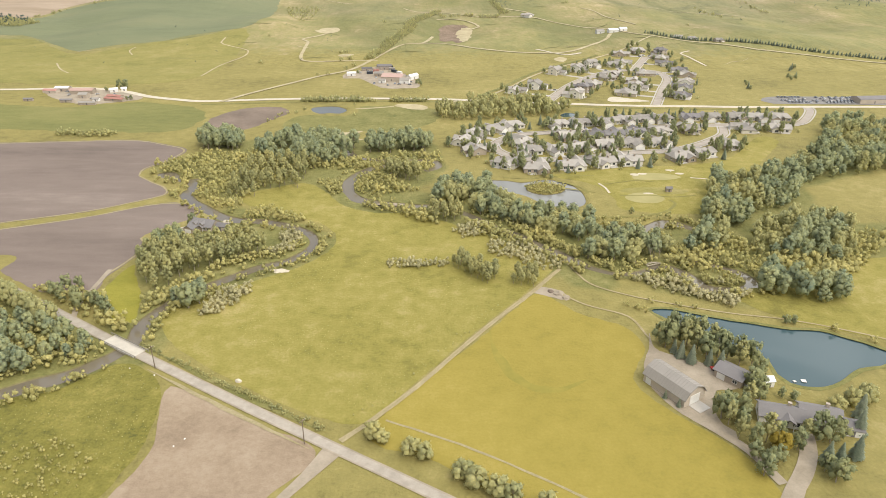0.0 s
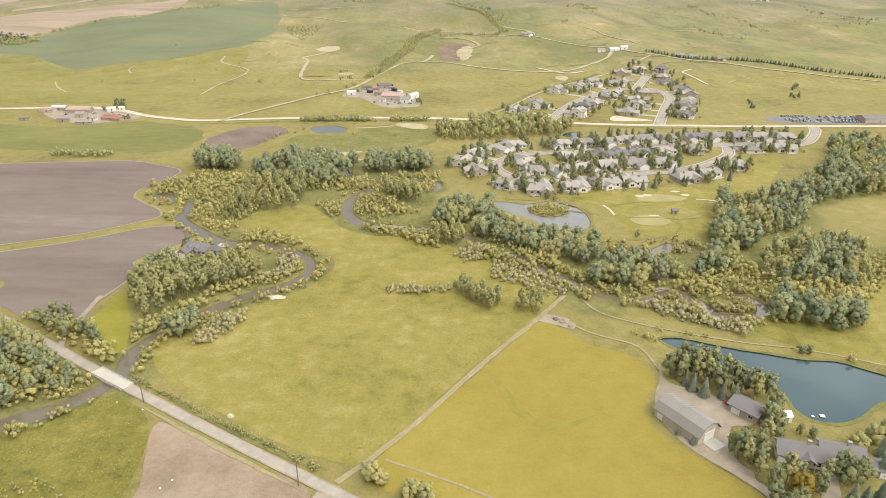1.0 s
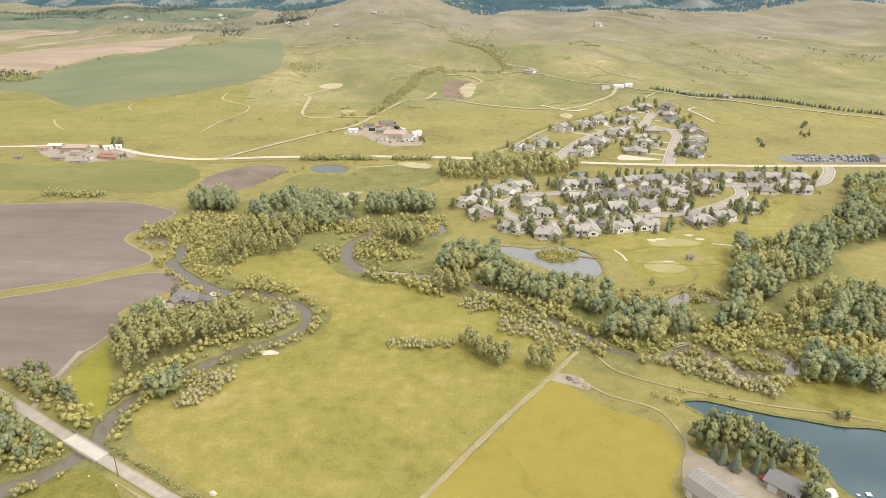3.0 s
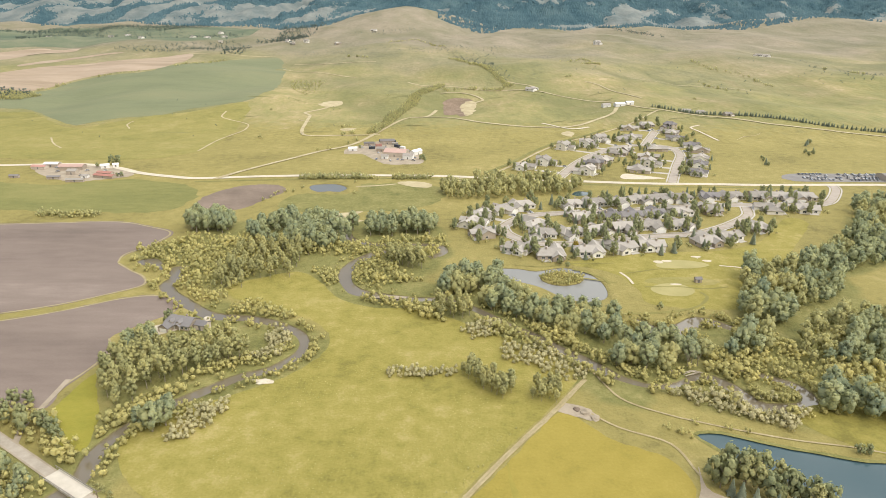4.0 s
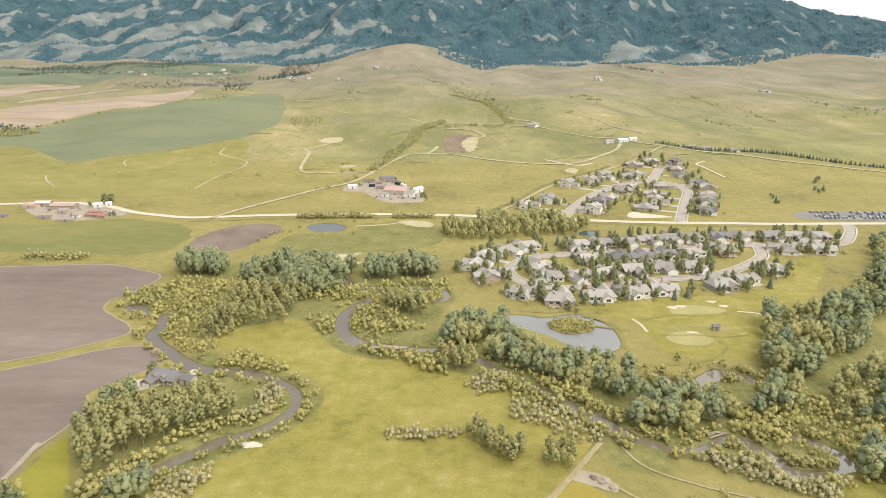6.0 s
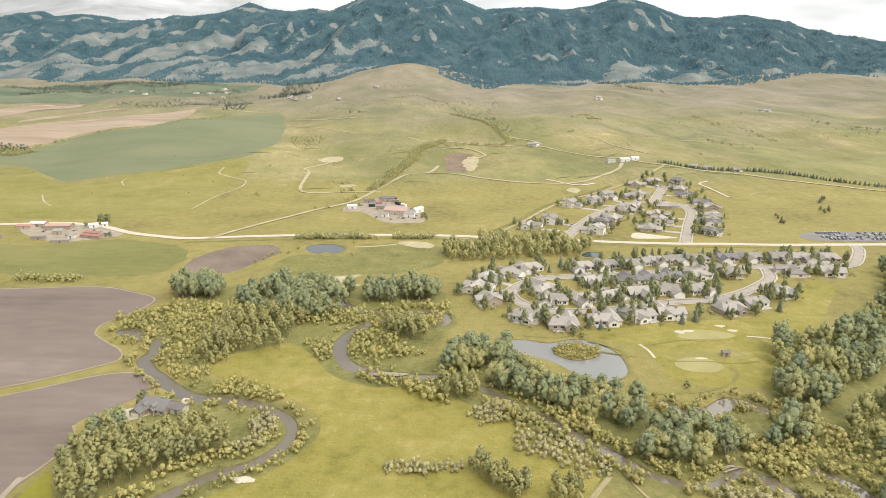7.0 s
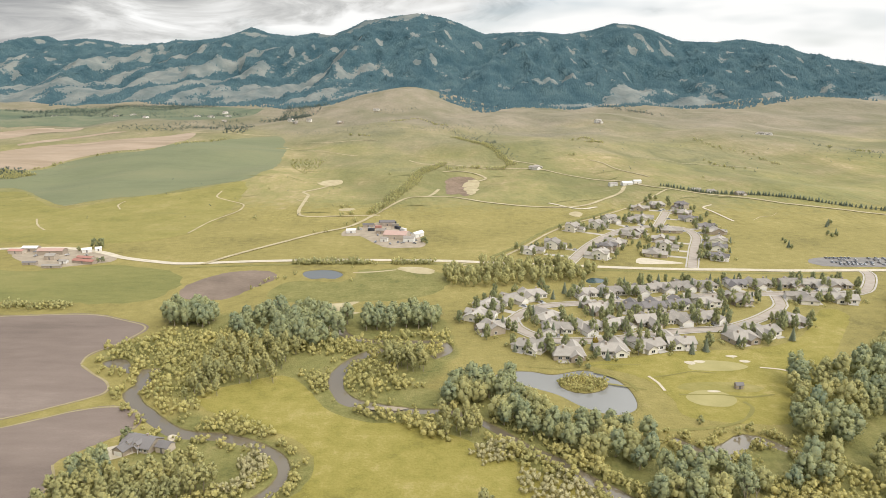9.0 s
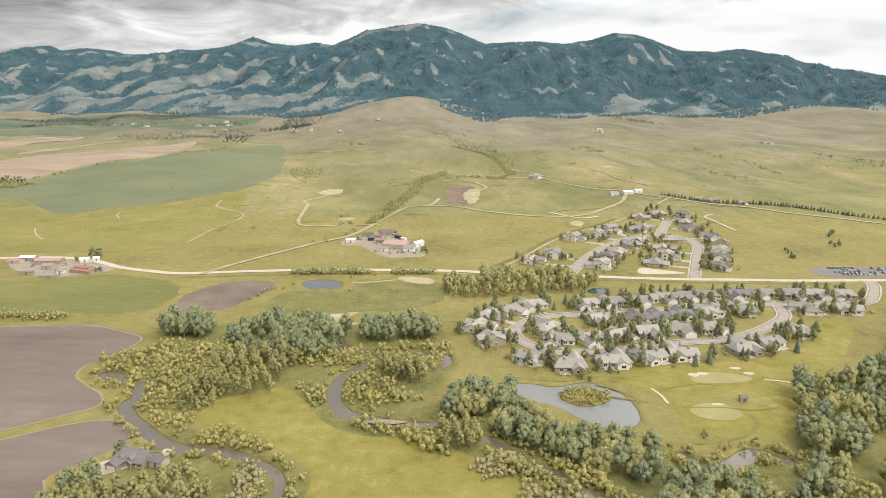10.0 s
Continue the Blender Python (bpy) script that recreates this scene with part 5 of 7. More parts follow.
# woods beyond the golf course
for nm, poly, gap in (
        ("woodland", [(127, 264), (141, 263), (162, 284), (177, 286), (197, 322), (224, 338), (253, 347), (288, 398), (247, 388), (193, 342), (157, 328), (139, 297)], 5.6),
        ("woodland", [(137, 232), (159, 229), (175, 227), (192, 253), (189, 268), (164, 268), (150, 255), (142, 245)], 5.2),
        ("woodland", [(252, 402), (247, 358), (285, 348), (347, 446), (278, 450)], 6.0),
        ("woodland", [(125, 199), (140, 194), (152, 192), (160, 204), (135, 207)], 4.6),
        ("woodland", [(110, 236), (121, 238), (130, 247), (118, 247)], 5.6),
        ("grove", [(-4, 459), (33, 464), (88, 475), (94, 494), (49, 507), (8, 493), (-8, 478)], 5.4)):
    spots = scatter(poly, gap, int(abs(poly[0][0])), 1.0, 2.0, 260)
    pale = [noise.noise((x * 0.035, y * 0.035, 7.0)) > (-0.6 if nm == "grove" else 0.06) for x, y in spots]
    thicket(nm, "wood_tree", [q for q, k in zip(spots, pale) if not k], rng, "dense dark green deciduous woodland", "woodland", 0.5, 1.0 if nm == "grove" else 1.15)
    thicket(nm, "wood_light", [q for q, k in zip(spots, pale) if k], rng, "lighter olive-green deciduous woodland", "woodland", 0.5, 1.1, 1.1)

# shrubs that stand apart
for poly, gap, kind in (
        ([(-90.5, 178), (-90, 188), (-86, 194), (-78, 198.5), (-78, 193.5), (-82, 181.5), (-86, 177)], 2.3, "silver_shrub"),
        ([(-114, 187), (-109, 197), (-99, 207), (-93.5, 199), (-86, 195.5), (-95, 188.5), (-104, 181)], 2.3, "willow_shrub"),
        ([(-80, 228), (-69, 231), (-67.5, 245), (-73, 256), (-75.5, 245), (-71.5, 236), (-80, 231)], 2.2, "silver_shrub"),
        ([(-25, 219), (-17, 222), (0, 221), (0, 218), (-20, 217)], 2.6, "silver_shrub"),
        ([(3, 256), (19, 263), (19, 253), (9, 247)], 2.6, "silver_shrub"),
        ([(20, 244), (35, 240), (50, 223), (46, 214), (37, 221), (21, 232)], 2.9, "silver_shrub"),
        ([(-42, 285), (-5, 264), (-5, 271), (-27, 287)], 3.0, "willow_shrub"),
        ([(-95, 214), (-79, 225), (-79, 230), (-88, 223)], 2.2, "willow_shrub"),
        ([(-96, 261), (-72, 261.5), (-71, 266), (-92, 281), (-99, 272)], 2.9, "willow_shrub")):
    for x, y in scatter(poly, gap, int(500 + abs(poly[0][1])), 0.8, 1.0, 48):
        plant(kind, x, y, rng.uniform(0.6, 1.2), rng, "pale silvery willow shrub" if kind == "silver_shrub" else "rounded yellow-green willow shrub", "shrub", "riverside shrubs")
# thickets
for nm, kind, poly, gap in (
        ("shrub_thicket", "willow_shrub", [(-173, 348), (-153, 367), (-115, 373), (-99, 325), (-108, 299), (-107, 280), (-121, 283), (-139, 324), (-163, 331)], 2.6),
        ("shrub_thicket", "willow_shrub", [(-100, 345), (-60, 345), (-57, 360), (-110, 360)], 2.5),
        ("shrub_thicket", "willow_shrub", [(-72, 322), (-58, 322), (-54, 304), (-63, 307)], 2.3),
        ("shrub_thicket", "willow_shrub", [(-64, 360), (-7, 371), (-4, 353), (-13, 340), (-43, 343), (-62, 347)], 2.4),
        ("shrub_thicket", "willow_shrub", [(-48, 312), (-42, 334), (-33, 331), (-29, 316), (-17, 309), (-41, 301)], 2.3),
        ("shrub_thicket", "silver_shrub", [(80, 207), (93, 198), (111, 189), (121, 198), (112, 204), (96, 204)], 2.2),
        ("shrub_thicket", "willow_shrub", [(95, 224), (110, 221), (128, 225), (141, 242), (130, 256), (104, 237)], 2.4),
        ("shrub_thicket", "willow_shrub", [(131, 221), (155, 218), (168, 217), (177, 230), (158, 226), (137, 229)], 2.4),
        ("shrub_thicket", "willow_shrub", [(162, 215), (166, 210), (199, 244), (220, 244), (228, 257), (186, 253), (167, 231)], 2.5),
        ("shrub_thicket", "willow_shrub", [(79, 248), (96, 249), (104, 252), (95, 252)], 2.6),
        ("shrub_thicket", "willow_shrub", [(16, 253), (54, 228), (58, 236), (37, 259)], 2.3),
        ("shrub_thicket", "willow_shrub", [(-192, 201), (-174, 194), (-156, 187), (-138, 178), (-123, 168), (-114, 167), (-123, 177), (-133, 184), (-143, 192), (-151, 191), (-167, 195), (-203, 217)], 2.4),
        ("shrub_thicket", "dark_shrub", [(-119, 511.5), (-64, 514), (-64, 519), (-119, 517)], 2.1),
        ("shrub_thicket", "dark_shrub", [(-46, 514), (-20, 515.5), (-20, 519), (-46, 518.5)], 2.1),
        ("shrub_thicket", "dark_shrub", [(-268, 408), (-232, 407), (-230, 412), (-268, 413)], 2.7),
        ("shrub_thicket", "dark_shrub", [(-94, 706), (-84, 748), (-78, 823), (-66, 905), (-62, 1019), (-25, 1120), (-16, 1112), (-50, 1012), (-54, 908), (-68, 820), (-74, 748), (-84, 704)], 4.4),
        ("shrub_thicket", "dark_shrub", [(-14, 1441), (28, 1350), (63, 1191), (82, 1084), (65, 1070), (26, 1082), (-17, 1060), (-17, 1052), (26, 1074), (70, 1060), (92, 1084), (73, 1191), (38, 1350), (0, 1441)], 5.2),
        ("shrub_thicket", "dark_shrub", [(-275, 1138), (-251, 1146), (-216, 1151), (-216, 1072), (-222, 1000), (-245, 1046)], 5.4),
        ("shrub_thicket", "dark_shrub", [(-680, 940), (-610, 945), (-606, 990), (-660, 1010)], 4.8)):
    scale = (0.8 if poly[0][0] == -275 else 1.25) if poly[0][1] > 690 else 1.0
    if poly[0][1] > 690:
        gap *= 1.2 if poly[0][0] == -275 else 0.9
    elif kind == "willow_shrub":
        gap *= 1.32
    thicket(nm, kind, scatter(poly, gap, int(700 + abs(poly[0][0])), 0.5, 1.5, 420), rng, "dense yellow-green willow thicket" if poly[0][1] < 500 else "dark green scrub", "shrubs", 0.45 * scale, 1.3 * scale)
island_spots = []
for _ in range(400):
    q = (rng.uniform(44, 66), rng.uniform(304, 323))
    if inside(np.array([q[0]]), np.array([q[1]]), ISLAND_LINE)[0] and edge_distance(np.array([q[0]]), np.array([q[1]]), ISLAND_LINE)[0] > 0.6 and all((q[0] - a) ** 2 + (q[1] - b) ** 2 > 2.2 for a, b in island_spots):
        island_spots.append(q)
thicket("island_reeds", "willow_shrub", island_spots, rng, "low yellow-green reeds and bushes on the island", "reeds", 0.35, 0.7)
thicket("shrub_thicket", "willow_shrub", scatter([(-120, 104), (-104, 108), (-94, 98), (-95, 86), (-112, 82)], 2.4, 41, 0.5, 2, 60), rng, "rough yellow-green bushes in tall grass", "shrubs", 0.2, 0.5)
for i, p in enumerate(spline([(-104, 156.5), (-60, 130.2), (-33, 114.4)], 0.5)):
    if noise.noise((p.x * 0.2, 0, 3)) > -0.2:
        island_spots.append((p.x + rng.uniform(-0.9, 0.9), p.y + rng.uniform(-0.9, 0.9)))
thicket("verge_weeds", "dark_shrub", [q for q in island_spots if q[1] < 200], rng, "low dark weeds along the road verge", "weeds", 0.16, 0.42)
spots = []
for x, y in scatter([(-60, 150), (-85, 190), (-50, 225), (0, 215), (25, 190), (5, 160), (-20, 122)], 1.25, 77, 1, 3, 2200):
    if noise.noise((x * 0.06, y * 0.06, 12.0)) > -0.05:
        spots.append((x, y))
thicket("grass_tussocks", "tussock", spots, rng, "small pale grass tussocks in the pasture", "grass", 0.05, 0.16, 0.8)
spots = [q for q in scatter([(-190, 100), (-135, 124), (-120, 129), (-105, 144), (-89, 132), (-84, 112), (-85, 96), (-90, 80), (-95, 60), (-190, 60)], 1.5, 78, 1, 1, 1300) if noise.noise((q[0] * 0.07, q[1] * 0.07, 3.0)) > -0.15]
thicket("rough_grass_tufts", "rough_tuft", spots, rng, "rough green grass tufts beside the river", "grass", 0.08, 0.24, 0.8)
weeds = []
for p in spline([(-23, 119), (-14, 130), (-6, 142), (4, 157), (14, 172), (24, 186)], 1.6):
    if rng.random() < 0.5:
        weeds.append((p.x - rng.uniform(1.5, 4.5), p.y + rng.uniform(-1, 1)))
thicket("track_weeds", "rough_tuft", weeds, rng, "tufts of tall weeds along the farm track", "weeds", 0.12, 0.35)
# bushes that fringe the banks
for nm, line in (("bank_shrubs", RIVER_1), ("bank_shrubs", RIVER_3), ("bank_shrubs", COVE), ("bank_shrubs", SLOUGH)):
    spots = []
    for i, p in enumerate(spline(line, 1.3)):
        for side in (-1, 1):
            for _ in range(2 if p.x > 20 else 1):
                if noise.noise((p.x * 0.05, p.y * 0.05, side * 4.0)) < -0.35:
                    continue
                a = rng.uniform(0, 6.28)
                q = (p.x + side * rng.uniform(2.8, 8.0) * math.cos(a * 0.2), p.y + rng.uniform(-6.0, 6.0))
                spots.append(q)
    keep = clear_of_water(np.array([q[0] for q in spots]), np.array([q[1] for q in spots]), 0.7)
    spots = [q for q, k in zip(spots, keep) if k]
    thicket(nm, "willow_shrub", spots, rng, "low yellow-green bushes along the river bank", "shrubs", 0.28, 0.95)

thicket("shrub_thicket", "willow_shrub", scatter(F_LEFT, 2.3, 61, 0.8, 2, 420), rng, "dense yellow-green willow thicket", "shrubs", 0.5, 1.1)
for x, y in scatter([(-192, 203), (-174, 196), (-156, 189), (-138, 180), (-124, 170), (-116, 169), (-124, 177), (-134, 184), (-143, 191), (-160, 193), (-203, 217)], 3.8, 62, 1.0, 1, 13):
    plant("yard_tree", x, y, rng.uniform(0.7, 1.2), rng, "leafy roadside tree among shrubs", group="roadside trees")
for p in spline([(-143, 170.5), (-153, 176.5), (-168, 186.5), (-188, 198.5)], 4.2):
    plant("willow_tree", p.x + rng.uniform(-1, 1), p.y + rng.uniform(-1.5, 0.5), rng.uniform(0.75, 1.1), rng, "bushy olive-green willow by the roadside", group="roadside willows", squash=1.15)
for x, y in scatter(F_LEFT, 9.0, 63, 3.0, 0, 11):
    plant("spruce", x, y, rng.uniform(0.9, 1.25), rng, "dark blue-green spruce among riverside trees", group="riverside spruces")
# trees of the farm by the pond
for x, y, s in ((-18.5, 111.5, 0.95), (-16, 110, 0.7), (-8, 105.5, 0.9), (-4, 104, 0.85), (6, 97, 0.95), (10, 94, 1.05), (15, 91.5, 1.0), (19, 90, 0.85), (27, 86, 1.0), (36, 80, 1.0)):
    plant("willow_tree", x, y, s * 0.9, rng, "bushy olive-green willow by the roadside", group="roadside willows", squash=0.85)
for x, y, s in ((77, 159, 1.1), (81, 162, 1.2), (85, 161, 1.1), (88, 158.5, 1.2), (89, 153, 1.0), (96, 153, 1.0), (99.5, 151, 1.0), (103, 149.5, 0.9), (101, 140, 1.1), (97, 136, 1.2), (83, 122, 1.3), (86, 124, 1.0), (90, 124, 0.9), (100, 134.5, 0.8), (92, 112, 1.1), (88, 110, 0.9), (86, 105, 0.9), (107, 113, 1.3), (103, 113, 0.8), (104, 97, 1.0), (86, 99, 1.0), (103, 101, 0.8), (99.5, 109, 0.9), (96, 113, 0.8), (110, 112, 1.1), (113, 113.5, 0.9), (89, 103, 0.8), (106, 99, 0.9), (92, 104, 0.7), (98, 131, 0.9), (93, 128, 0.9), (105, 132, 0.5), (108, 130.5, 0.6), (84, 119, 0.9), (88, 119, 1.0), (85, 113.5, 0.8), (92, 157, 0.9), (79, 164, 0.8), (83, 158, 1.0), (93, 153.5, 1.0), (86, 156, 0.9), (98, 148, 0.9), (76, 162, 0.9)):
    s *= 1.35 if y > 147 else 1.1
    if (x * 7 + y * 3) % 5 < 0.6:
        plant("aspen", x, y, s * 0.82, rng, "tall light green poplar beside the farm", group="farmyard trees")
    else:
        plant("yard_tree", x, y, s, rng, "tall leafy yard tree beside the farm", group="farmyard trees", squash=rng.uniform(1.0, 1.35))
for x, y, s in ((119, 126, 0.75), (125, 129, 0.8), (130, 130, 0.75), (132, 133, 0.7)):
    plant("willow_tree", x, y, s, rng, "bushy olive willow behind the farmhouse", group="farmyard trees")
plant("golden_tree", 94, 108, 1.0, rng, "bushy golden-yellow tree in the farm garden", group="farmyard trees")
for x, y, s in ((80.4, 153, 0.75), (83, 150, 0.8), (88.5, 149, 0.7), (91.5, 147, 0.8), (79, 156, 0.6), (105, 104, 0.85), (114, 106, 0.9), (120, 116, 0.95), (124, 123, 0.95), (109, 105, 0.7), (69, 131, 0.35), (72, 127, 0.35)):
    plant("spruce", x, y, s, rng, "blue-green spruce with drooping branches", group="farm spruces")
for x, y in ((126, 175.5), (128.6, 175.1)):
    plant("yard_tree", x, y, 0.62, rng, "small round tree on the pond bank", group="pond bank trees")
for x, y in ((90, 187), (80, 190), (96, 185.5), (141, 171), (151, 164), (156, 162), (74, 185), (70, 187), (76, 183)):
    plant("willow_shrub", x, y, rng.uniform(0.4, 0.8), rng, "low shrub on the pond bank", "shrub", "pond bank shrubs")
# row of conifers along the hill road
row = spline([(250, 862), (290, 830), (328, 811), (368, 787), (403, 760), (441, 738), (520, 704), (600, 670)], 3.1)
for i, p in enumerate(row):
    plant("spruce", p.x + rng.uniform(-1, 1), p.y + rng.uniform(-1, 1), rng.uniform(0.55, 0.85), rng, "dark conifer in a windbreak row", group="windbreak conifers", squash=0.7)
for i, (x, y) in enumerate(((345, 661), (355, 673), (327, 625), (337, 630), (325, 614), (274, 591), (270, 577), (277, 602), (270, 572), (350, 668), (332, 620))):
    if i % 3 == 0:
        plant("spruce", x, y, rng.uniform(0.5, 0.75), rng, "lone dark conifer on the golf course", group="golf course trees")
    else:
        plant("yard_tree", x, y, rng.uniform(0.5, 0.85), rng, "round dark tree on the golf course", group="golf course trees")
for x, y, s in ((-292, 557, 1.3), (-287, 558, 1.3), (-298, 545, 0.7), (-263, 514, 0.7), (-266, 513, 0.6), (-122, 258.5, 1.1), (-145, 196, 0.9), (-150, 196, 1.0), (60, 330, 0.5), (94, 279, 0.6), (-90, 631, 0.6), (-30, 585, 0.7), (-28, 590, 0.7), (-26, 580, 0.7), (53, 296, 0.0)):
    if s:
        plant("yard_tree", x, y, s, rng, "dark round leafy tree standing alone", group="lone trees")

for x, y in ((-133, 450), (-130, 457), (-129, 466), (-127, 472), (-123, 473), (-118, 473), (-112, 484), (-60, 512), (-77, 503), (-72, 470)):
    plant("dark_shrub", x + rng.uniform(-1, 1), y, rng.uniform(0.5, 0.9), rng, "dark bush beside the mud flat", "shrub", "bushes round the mud flat")
for x, y in ((258, 1383), (268, 1392), (276, 1396), (284, 1400), (189, 1164), (729, 1281), (738, 1290), (746, 1284), (690, 1307), (-225, 1479), (-210, 1472), (-198, 1466), (-185, 1464), (-120, 745), (-112, 700)):
    for k in range(3):
        plant("dark_shrub", x + rng.uniform(-5, 5), y + rng.uniform(-6, 6), rng.uniform(0.7, 1.4), rng, "dark bush on the grassy fan", "shrub", "bushes on the fan")
for pts, w in (([(-650, 1056), (-634, 1121)], 9), ([(-602, 1150), (-543, 1186)], 8), ([(-510, 1249), (-474, 1416)], 9), ([(219, 1424), (274, 1476), (282, 1374)], 14), ([(494, 1468), (498, 1374), (535, 1278), (529, 1165)], 10), ([(422, 1193), (425, 1080)], 8), ([(-168, 1729), (-105, 1849), (-27, 1660)], 14), ([(198, 1810), (152, 1177), (196, 1157)], 3)):
    thicket("hedge_scrub", "dark_shrub", [(p.x + rng.uniform(-w, w) * 0.5, p.y + rng.uniform(-w, w)) for p in spline(pts, 5.0) if rng.random() < 0.75 and w > 3], rng, "dark scrub along a field edge", "shrubs", 0.5, 1.3)
for x, y in ((-227, 834), (-198, 677), (-105, 653), (-99, 669), (-127, 618), (-118, 623), (-97, 991), (447, 1091), (325, 932)):
    plant("dark_shrub", x, y, rng.uniform(0.7, 1.2), rng, "dark bush on the grassy fan", "shrub", "bushes on the fan")
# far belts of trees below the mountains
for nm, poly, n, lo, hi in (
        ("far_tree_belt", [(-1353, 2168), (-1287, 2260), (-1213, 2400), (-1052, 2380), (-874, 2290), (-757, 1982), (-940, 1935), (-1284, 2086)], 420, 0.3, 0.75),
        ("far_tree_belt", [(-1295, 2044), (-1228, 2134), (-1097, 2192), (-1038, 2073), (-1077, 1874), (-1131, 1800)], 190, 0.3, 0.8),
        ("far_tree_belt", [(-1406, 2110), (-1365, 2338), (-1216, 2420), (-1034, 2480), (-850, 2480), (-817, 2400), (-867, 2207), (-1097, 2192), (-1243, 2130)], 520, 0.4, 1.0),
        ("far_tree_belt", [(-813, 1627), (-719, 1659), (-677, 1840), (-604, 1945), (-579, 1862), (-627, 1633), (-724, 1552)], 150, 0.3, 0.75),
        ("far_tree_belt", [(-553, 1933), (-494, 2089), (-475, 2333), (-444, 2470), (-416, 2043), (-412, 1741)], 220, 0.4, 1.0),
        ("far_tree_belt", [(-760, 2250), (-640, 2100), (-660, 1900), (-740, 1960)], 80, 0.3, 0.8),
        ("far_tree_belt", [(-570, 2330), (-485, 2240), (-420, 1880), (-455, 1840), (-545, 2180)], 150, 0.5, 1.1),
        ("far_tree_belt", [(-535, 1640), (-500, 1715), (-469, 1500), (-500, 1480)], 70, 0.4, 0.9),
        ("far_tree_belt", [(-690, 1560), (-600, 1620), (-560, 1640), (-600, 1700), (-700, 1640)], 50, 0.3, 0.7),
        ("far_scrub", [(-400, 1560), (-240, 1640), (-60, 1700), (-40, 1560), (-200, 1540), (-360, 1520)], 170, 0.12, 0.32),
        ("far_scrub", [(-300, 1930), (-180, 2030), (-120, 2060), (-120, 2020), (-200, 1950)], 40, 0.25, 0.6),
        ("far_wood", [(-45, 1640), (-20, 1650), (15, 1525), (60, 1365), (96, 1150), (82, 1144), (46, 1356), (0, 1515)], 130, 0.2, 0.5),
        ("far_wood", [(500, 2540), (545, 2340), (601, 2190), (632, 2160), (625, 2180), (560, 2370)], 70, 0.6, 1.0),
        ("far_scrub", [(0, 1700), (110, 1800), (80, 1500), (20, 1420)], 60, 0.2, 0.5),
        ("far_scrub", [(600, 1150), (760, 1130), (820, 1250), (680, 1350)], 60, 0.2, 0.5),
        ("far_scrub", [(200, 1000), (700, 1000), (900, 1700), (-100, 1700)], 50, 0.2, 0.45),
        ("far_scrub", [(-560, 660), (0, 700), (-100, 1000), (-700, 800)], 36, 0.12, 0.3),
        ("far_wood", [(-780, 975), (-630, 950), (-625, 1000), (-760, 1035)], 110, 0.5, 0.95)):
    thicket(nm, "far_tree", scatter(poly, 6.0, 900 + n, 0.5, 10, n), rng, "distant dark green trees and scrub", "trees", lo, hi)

# bare dead trees by the river bend
for i, (x, y, s) in enumerate(((90, 228, 0.8), (92, 229.5, 0.95), (94, 228.5, 0.7), (73, 236, 0.6))):
    snag = new("dead_tree", trunk_mesh(400 + i, 11.0, 0.22, 5))
    snag.matrix_world = pose(x, y, 0, 0, 3 * i - 4, 70 * i) @ Matrix.Diagonal((s, s, s, 1))
    tagged(snag, "bare bleached dead tree by the river", "dead tree", "dead trees")

# ---- buildings ----
def tinted(name, low, high, roughness=0.8, grain=2.0):
    return material(name, [low, tuple((a + b) / 2 for a, b in zip(low, high)), high], (0.25, grain), roughness, 0.08, 8.0, fine=0.3, per_object=0.9)


M_WALL = tinted("painted_siding", (0.66, 0.61, 0.53), (0.86, 0.84, 0.79))
M_WALL_TAN = tinted("tan_siding", (0.288, 0.234, 0.180), (0.540, 0.468, 0.387))
M_ROOF = tinted("asphalt_shingle", (0.215, 0.196, 0.172), (0.415, 0.380, 0.335), 0.9)
M_ROOF_PINK = tinted("weathered_pink_metal", (0.40, 0.265, 0.22), (0.46, 0.32, 0.27), 0.6)
M_ROOF_DARK = tinted("dark_slate_shingle", (0.135, 0.125, 0.12), (0.215, 0.20, 0.195), 0.85)
M_ROOF_RED = tinted("faded_red_metal", (0.323, 0.145, 0.111), (0.442, 0.255, 0.212), 0.6)
M_ROOF_METAL = tinted("weathered_metal_sheet", (0.245, 0.224, 0.197), (0.320, 0.292, 0.258), 0.55)
M_WHITE = material("white_paint", [(0.666, 0.648, 0.612), (0.756, 0.738, 0.702)], (0.5, 4.0), 0.7, object_space=True)
M_BRICK = material("grey_block", [(0.30, 0.25, 0.20), (0.42, 0.36, 0.30)], (0.5, 3.0), 0.9, object_space=True)
M_PANE = bpy.data.materials.new("window_glass")
M_PANE.use_nodes = True
_b = M_PANE.node_tree.nodes["Principled BSDF"]
_b.inputs["Base Color"].default_value, _b.inputs["Roughness"].default_value = (0.03, 0.035, 0.04, 1), 0.06


